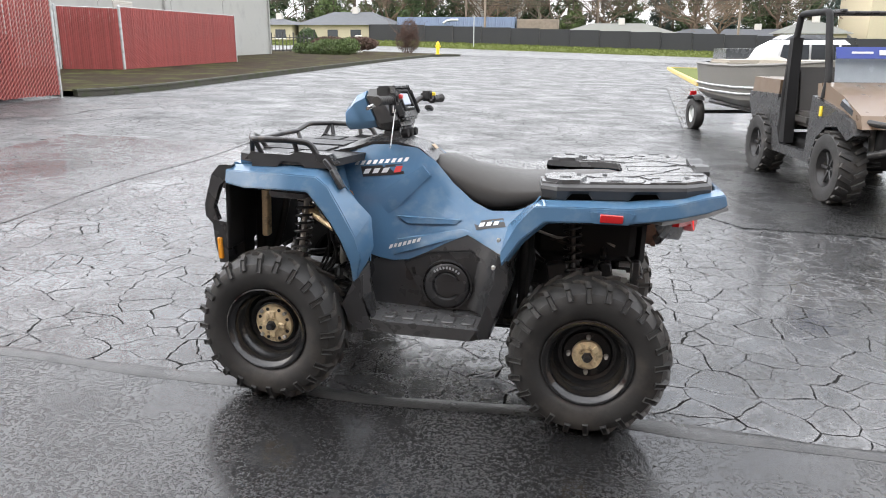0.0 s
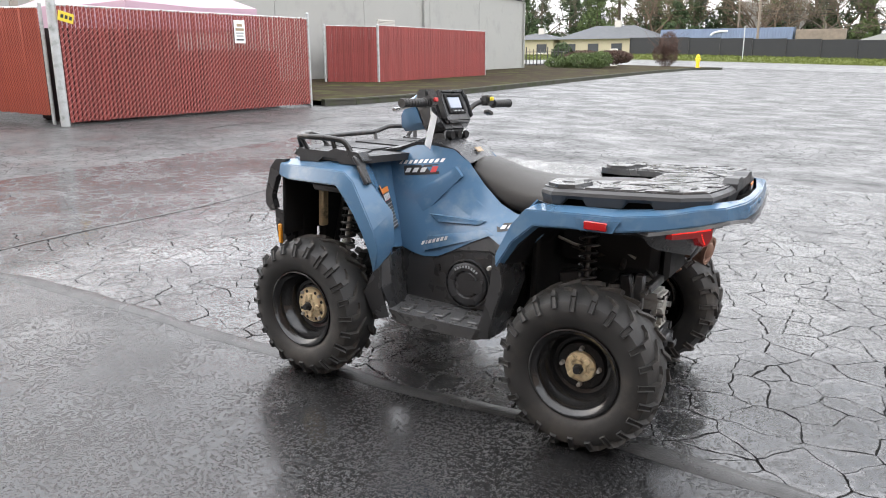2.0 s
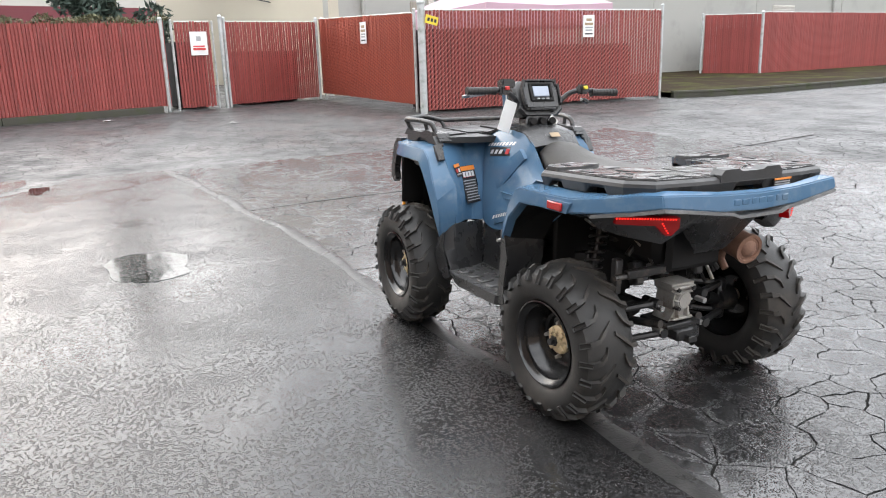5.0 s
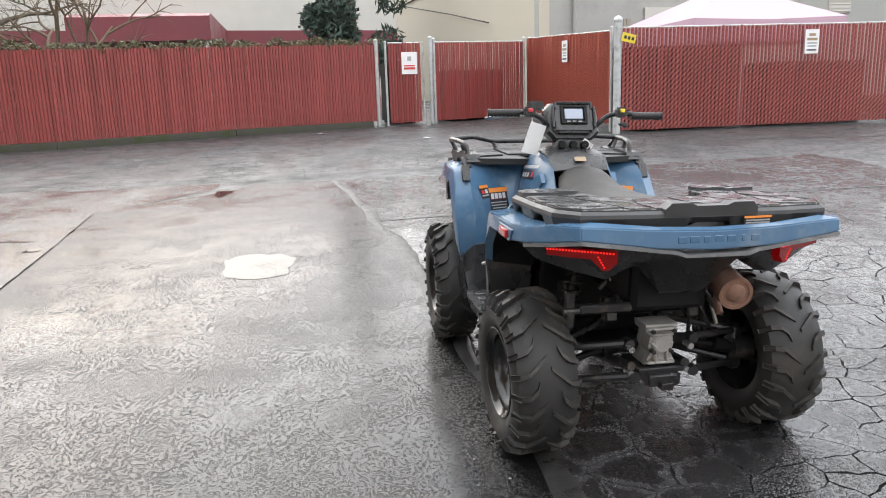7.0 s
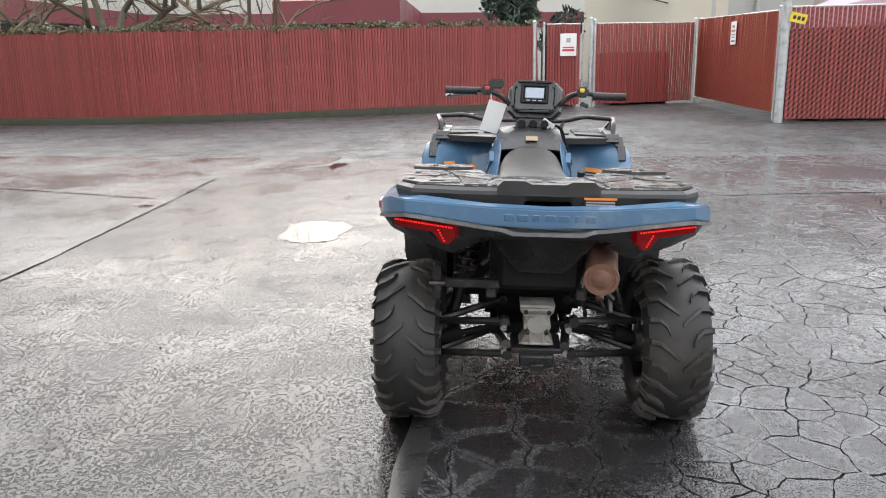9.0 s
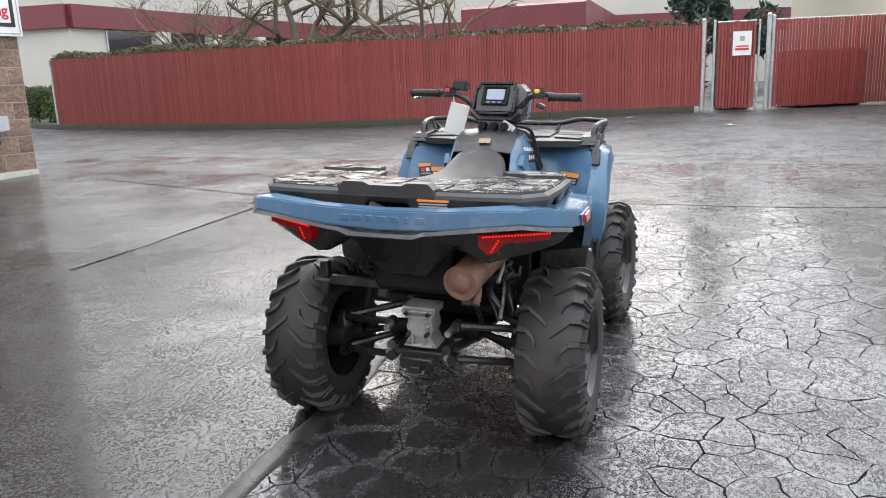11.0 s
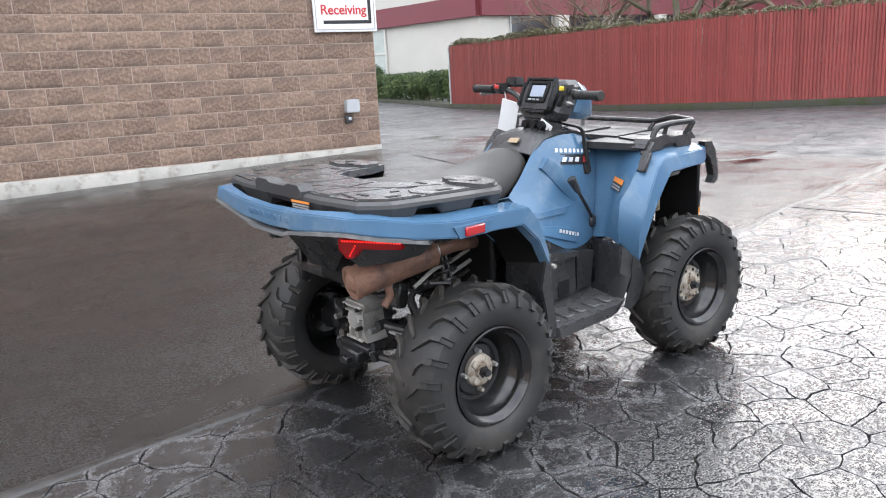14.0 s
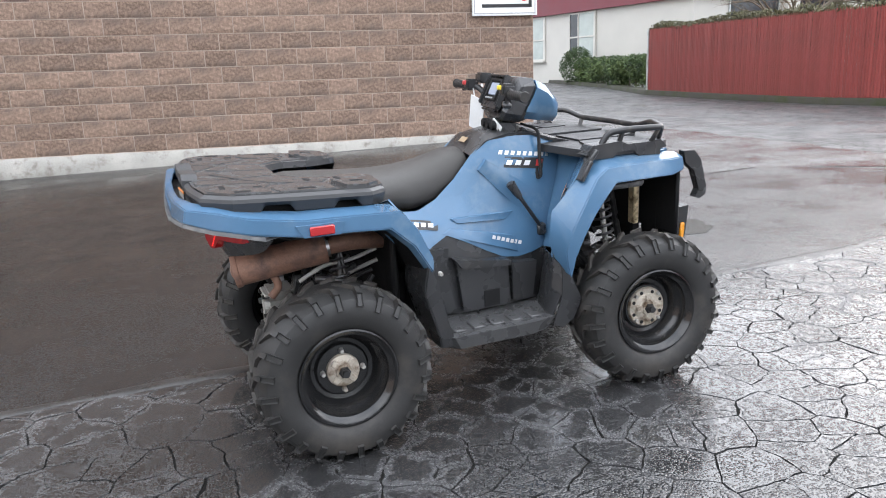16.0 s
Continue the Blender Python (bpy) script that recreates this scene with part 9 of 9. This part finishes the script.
for k in range(4):
    bm = B()
    box(bm, (0.006, 0.06 if k < 2 else 0.12, 0.05 if k < 2 else 0.02), pose(0.582, -0.07 - 0.09 * k - (0.06 if k > 1 else 0), 1.472, 0, -20, 0))
    part("text_bar", bm, "decal_white", sg)
bm = B()
pipe(bm, rounded([(1.42, -0.55, 0.55), (1.62, -0.45, 0.62), (1.62, 0.45, 0.62), (1.42, 0.55, 0.55)], 0.1), 0.035, 10)
pipe(bm, rounded([(1.45, -0.62, 0.86), (1.58, -0.5, 0.84), (1.58, 0.5, 0.84), (1.45, 0.62, 0.86)], 0.1), 0.03, 10)
part("front_bumper", bm, "steel_black", ut)
bm = B()
box(bm, (0.10, 1.0, 0.30), pose(1.40, 0, 0.68), 0.03)
part("grille", bm, "black_dark", ut)
bm = B()
rod(bm, (0.30, 0.30, 1.12), (0.28, 0.30, 1.14), 0.17, seg=20)
part("steering_wheel", bm, "black", ut)

# ---- fence slats, one object each ----
slat_mesh = {}
for f, p, ang, h, mat, thin, gap in SLATS:
    key = (round(h, 2), mat, thin)
    if key not in slat_mesh:
        bm = B()
        w2, e2 = thin / 2, min(0.013, thin * 0.22)
        prism(bm, [(-w2, -0.002), (-w2 + e2, -0.0145), (w2 - e2, -0.0145), (w2, -0.002), (w2, 0.002), (w2 - e2, 0.0145), (-w2 + e2, 0.0145), (-w2, 0.002)], 0.0, h, "z")
        bmesh.ops.recalc_face_normals(bm, faces=bm.faces)
        me = bpy.data.meshes.new("slat")
        bm.to_mesh(me)
        bm.free()
        me.materials.append(M[mat])
        slat_mesh[key] = me
    ob = new("slat", slat_mesh[key])
    ob.parent = f
    ob.matrix_basis = Matrix.Translation(p) @ pose(0, 0, random.uniform(-0.012, 0.012), random.uniform(-0.3, 0.3), random.uniform(-0.08, 0.08), ang + random.uniform(-4, 4))

# ---- blocks of the building's wall: running bond, rough faces, one object each where the camera passes nearest ----
def rough_block(seed, w, h, d=0.075):
    rg = random.Random(seed)
    bm = B()
    nx, nz = 9, 5
    g = [[None] * (nz + 1) for _ in range(nx + 1)]
    for i in range(nx + 1):
        for j in range(nz + 1):
            edge = i in (0, nx) or j in (0, nz)
            dep = rg.uniform(0.0, 0.006) if edge else rg.uniform(0.004, 0.015)
            g[i][j] = bm.verts.new((w * (i / nx - 0.5) + (0 if edge else rg.uniform(-0.015, 0.015)), -inward * dep, h * (j / nz - 0.5) + (0 if edge else rg.uniform(-0.012, 0.012))))
    for i in range(nx):
        for j in range(nz):
            a, b, c, e = g[i][j], g[i + 1][j], g[i + 1][j + 1], g[i][j + 1]
            if rg.random() < 0.5:
                bm.faces.new((a, b, c)), bm.faces.new((a, c, e))
            else:
                bm.faces.new((a, b, e)), bm.faces.new((b, c, e))
    back = [bm.verts.new((w * sx / 2, inward * d, h * sz / 2)) for sx, sz in ((-1, -1), (1, -1), (1, 1), (-1, 1))]
    for strip, (p, q) in (([g[i][0] for i in range(nx + 1)], (0, 1)), ([g[nx][j] for j in range(nz + 1)], (1, 2)), ([g[i][nz] for i in range(nx, -1, -1)], (2, 3)), ([g[0][j] for j in range(nz, -1, -1)], (3, 0))):
        bm.faces.new([*strip, back[q], back[p]])
    bmesh.ops.recalc_face_normals(bm, faces=bm.faces)
    me = bpy.data.meshes.new("block")
    bm.to_mesh(me)
    bm.free()
    me.materials.append(M["block"])
    return me


BW, BH, JT = 0.43, 0.228, 0.012
full = [rough_block(500 + k, BW - JT, BH - JT) for k in range(12)]
half = [rough_block(600 + k, BW / 2 - JT, BH - JT) for k in range(4)]
z0 = 0.305
for row in range(16):
    x = 0.0
    first = row % 2 == 1
    while x < 8.6 if row < 11 else x < 4.3:
        w = BW / 2 if first else BW
        me = (half if first else full)[random.randrange(4 if first else 12)]
        ob = new("block", me)
        ob.parent = wall
        ob.matrix_basis = pose(x + w / 2, inward * 0.028, z0 + BH * (row + 0.5), 0, 180 if random.random() < 0.5 else 0, 0)
        x += w
        first = False
# the far rest of the wall, joined
bm = B()
for row in range(41):
    x = (8.6 if row < 11 else 4.3 if row < 16 else 0.0)
    x = math.floor(x / BW) * BW + (BW / 2 if row % 2 else 0.0) + (BW if x and math.floor(x / BW) * BW + (BW / 2 if row % 2 else 0) < x - 0.01 else 0)
    while x < WL - BW:
        box(bm, (BW - JT, 0.08, BH - JT), pose(x + BW / 2, inward * 0.035 - inward * random.uniform(0.0, 0.012), z0 + BH * (row + 0.5)))
        x += BW
tagged(part("block_rest", bm, "block", wall), kind="stuff")

# ---- cracked plates of the old asphalt near the quad bike ----
rg = np.random.default_rng(41)
PX0, PX1, PY0, PY1, CELL = -4.4, 6.4, -6.2, 0.5, 0.158
nx, ny = int((PX1 - PX0) / CELL), int((PY1 - PY0) / CELL)
sites = []
for i in range(-2, nx + 2):
    for j in range(-2, ny + 2):
        o = 0.5 * (j % 2)
        sites.append((PX0 + (i + 0.5 + o) * CELL + rg.uniform(-0.6, 0.6) * CELL, PY0 + (j + 0.5) * CELL + rg.uniform(-0.6, 0.6) * CELL))
sites = np.array(sites)
# drop some sites so that a few plates are large
sites = sites[rg.random(len(sites)) > 0.2]


def clip(poly, nx_, ny_, c):
    out = []
    for k in range(len(poly)):
        a, b = poly[k], poly[(k + 1) % len(poly)]
        da, db = a[0] * nx_ + a[1] * ny_ - c, b[0] * nx_ + b[1] * ny_ - c
        if da <= 0:
            out.append(a)
        if da * db < 0:
            t = da / (da - db)
            out.append((a[0] + (b[0] - a[0]) * t, a[1] + (b[1] - a[1]) * t))
    return out


def wob(x, y):
    v = noise.noise_vector(Vector((x * 9.0, y * 9.0, 0.3)))
    w = noise.noise_vector(Vector((x * 34.0, y * 34.0, 2.3)))
    return x + 0.018 * v.x + 0.013 * w.x, y + 0.018 * v.y + 0.013 * w.y


plates = []
for k, (sx, sy) in enumerate(sites):
    if not (PX0 < sx < PX1 and PY0 < sy < PY1 + 0.6):
        continue
    d2 = ((sites - (sx, sy)) ** 2).sum(1)
    near = np.argsort(d2)[1:26]
    poly = [(sx - 0.6, sy - 0.6), (sx + 0.6, sy - 0.6), (sx + 0.6, sy + 0.6), (sx - 0.6, sy + 0.6)]
    for q in near:
        ox, oy = sites[q]
        nx_, ny_ = ox - sx, oy - sy
        L = math.hypot(nx_, ny_)
        nx_, ny_ = nx_ / L, ny_ / L
        gapw = max(0.0010, -0.0006 + 0.0076 * (0.5 + 0.5 * noise.noise(Vector(((sx + ox) * 2.3, (sy + oy) * 2.3, 7.0)))))
        poly = clip(poly, nx_, ny_, nx_ * (sx + ox) / 2 + ny_ * (sy + oy) / 2 - gapw)
        if len(poly) < 3:
            break
    # stop at the seam of the newer paving
    poly = clip(poly, 0.0, 1.0, seam_y(sx) - 0.03) if len(poly) > 2 else poly
    if len(poly) < 3:
        continue
    fine = []
    for i in range(len(poly)):
        a, b = poly[i], poly[(i + 1) % len(poly)]
        n = max(1, int(math.hypot(b[0] - a[0], b[1] - a[1]) / 0.03))
        for t in range(n):
            px, py = wob(a[0] + (b[0] - a[0]) * t / n, a[1] + (b[1] - a[1]) * t / n)
            fine.append((px, min(py, seam_y(px) - 0.022)))
    if len(fine) >= 4:
        plates.append((math.hypot(sx + 0.2, sy + 0.9), sx, sy, fine))
plates.sort(key=lambda p: p[0])


def plate_into(bm, sx, sy, fine, ox, oy, oz):
    lift = 0.0105 + 0.0009 * noise.noise(Vector((sx * 3, sy * 3, 5.0)))
    tx, ty = 0.012 * noise.noise(Vector((sx * 5, sy * 5, 1.0))), 0.012 * noise.noise(Vector((sx * 5, sy * 5, 9.0)))
    cx, cy = sum(p[0] for p in fine) / len(fine), sum(p[1] for p in fine) / len(fine)
    lay = bm.verts.layers.float.get("worn") or bm.verts.layers.float.new("worn")
    rings = []
    for inset, dz in ((0.0, -0.014), (0.0, 0.0), (0.05, 0.0)):
        ring = []
        for x, y in fine:
            L = math.hypot(cx - x, cy - y) or 1
            x2, y2 = x + (cx - x) / L * min(inset, L * 0.7), y + (cy - y) / L * min(inset, L * 0.7)
            ring.append(bm.verts.new((x2 - ox, y2 - oy, gz(x2, y2) + lift + dz + tx * (x2 - cx) + ty * (y2 - cy) - oz)))
            ring[-1][lay] = 0.0 if inset > 0.01 else 1.0
        rings.append(ring)
    for a, b in zip(rings, rings[1:]):
        for i in range(len(a)):
            j = (i + 1) % len(a)
            bm.faces.new((a[i], a[j], b[j], b[i]))
    bm.faces.new(rings[-1])


# dark rough sheet under the plates that makes the cracks read black
bm = B()
rows = [[(x, min(y, seam_y(x) - 0.03), gz(x, y) + 0.0045) for x in axis_steps([(PX0 + 0.1, PX1 - 0.1, 40)])] for y in axis_steps([(PY0 + 0.1, 0.55, 20)])]
sheet(bm, rows, 0)
part("crack_bed", bm, "crack_dark", ground, "black rough sheet under the cracks", smooth=180)

for _, sx, sy, fine in plates[:300]:
    bm = B()
    oz = gz(sx, sy)
    plate_into(bm, sx, sy, fine, sx, sy, oz)
    me = bpy.data.meshes.new("asphalt_plate")
    bm.to_mesh(me)
    bm.free()
    me.materials.append(M["asphalt_plate"])
    ob = new("asphalt_plate", me)
    ob.parent = ground
    ob.matrix_basis = pose(sx, sy, oz)
bm = B()
for _, sx, sy, fine in plates[300:]:
    plate_into(bm, sx, sy, fine, 0, 0, 0)
me = bpy.data.meshes.new("plate_field")
bm.to_mesh(me)
bm.free()
me.materials.append(M["asphalt_plate"])
ob = new("plate_field", me)
ob.parent = ground
tagged(ob, kind="stuff")
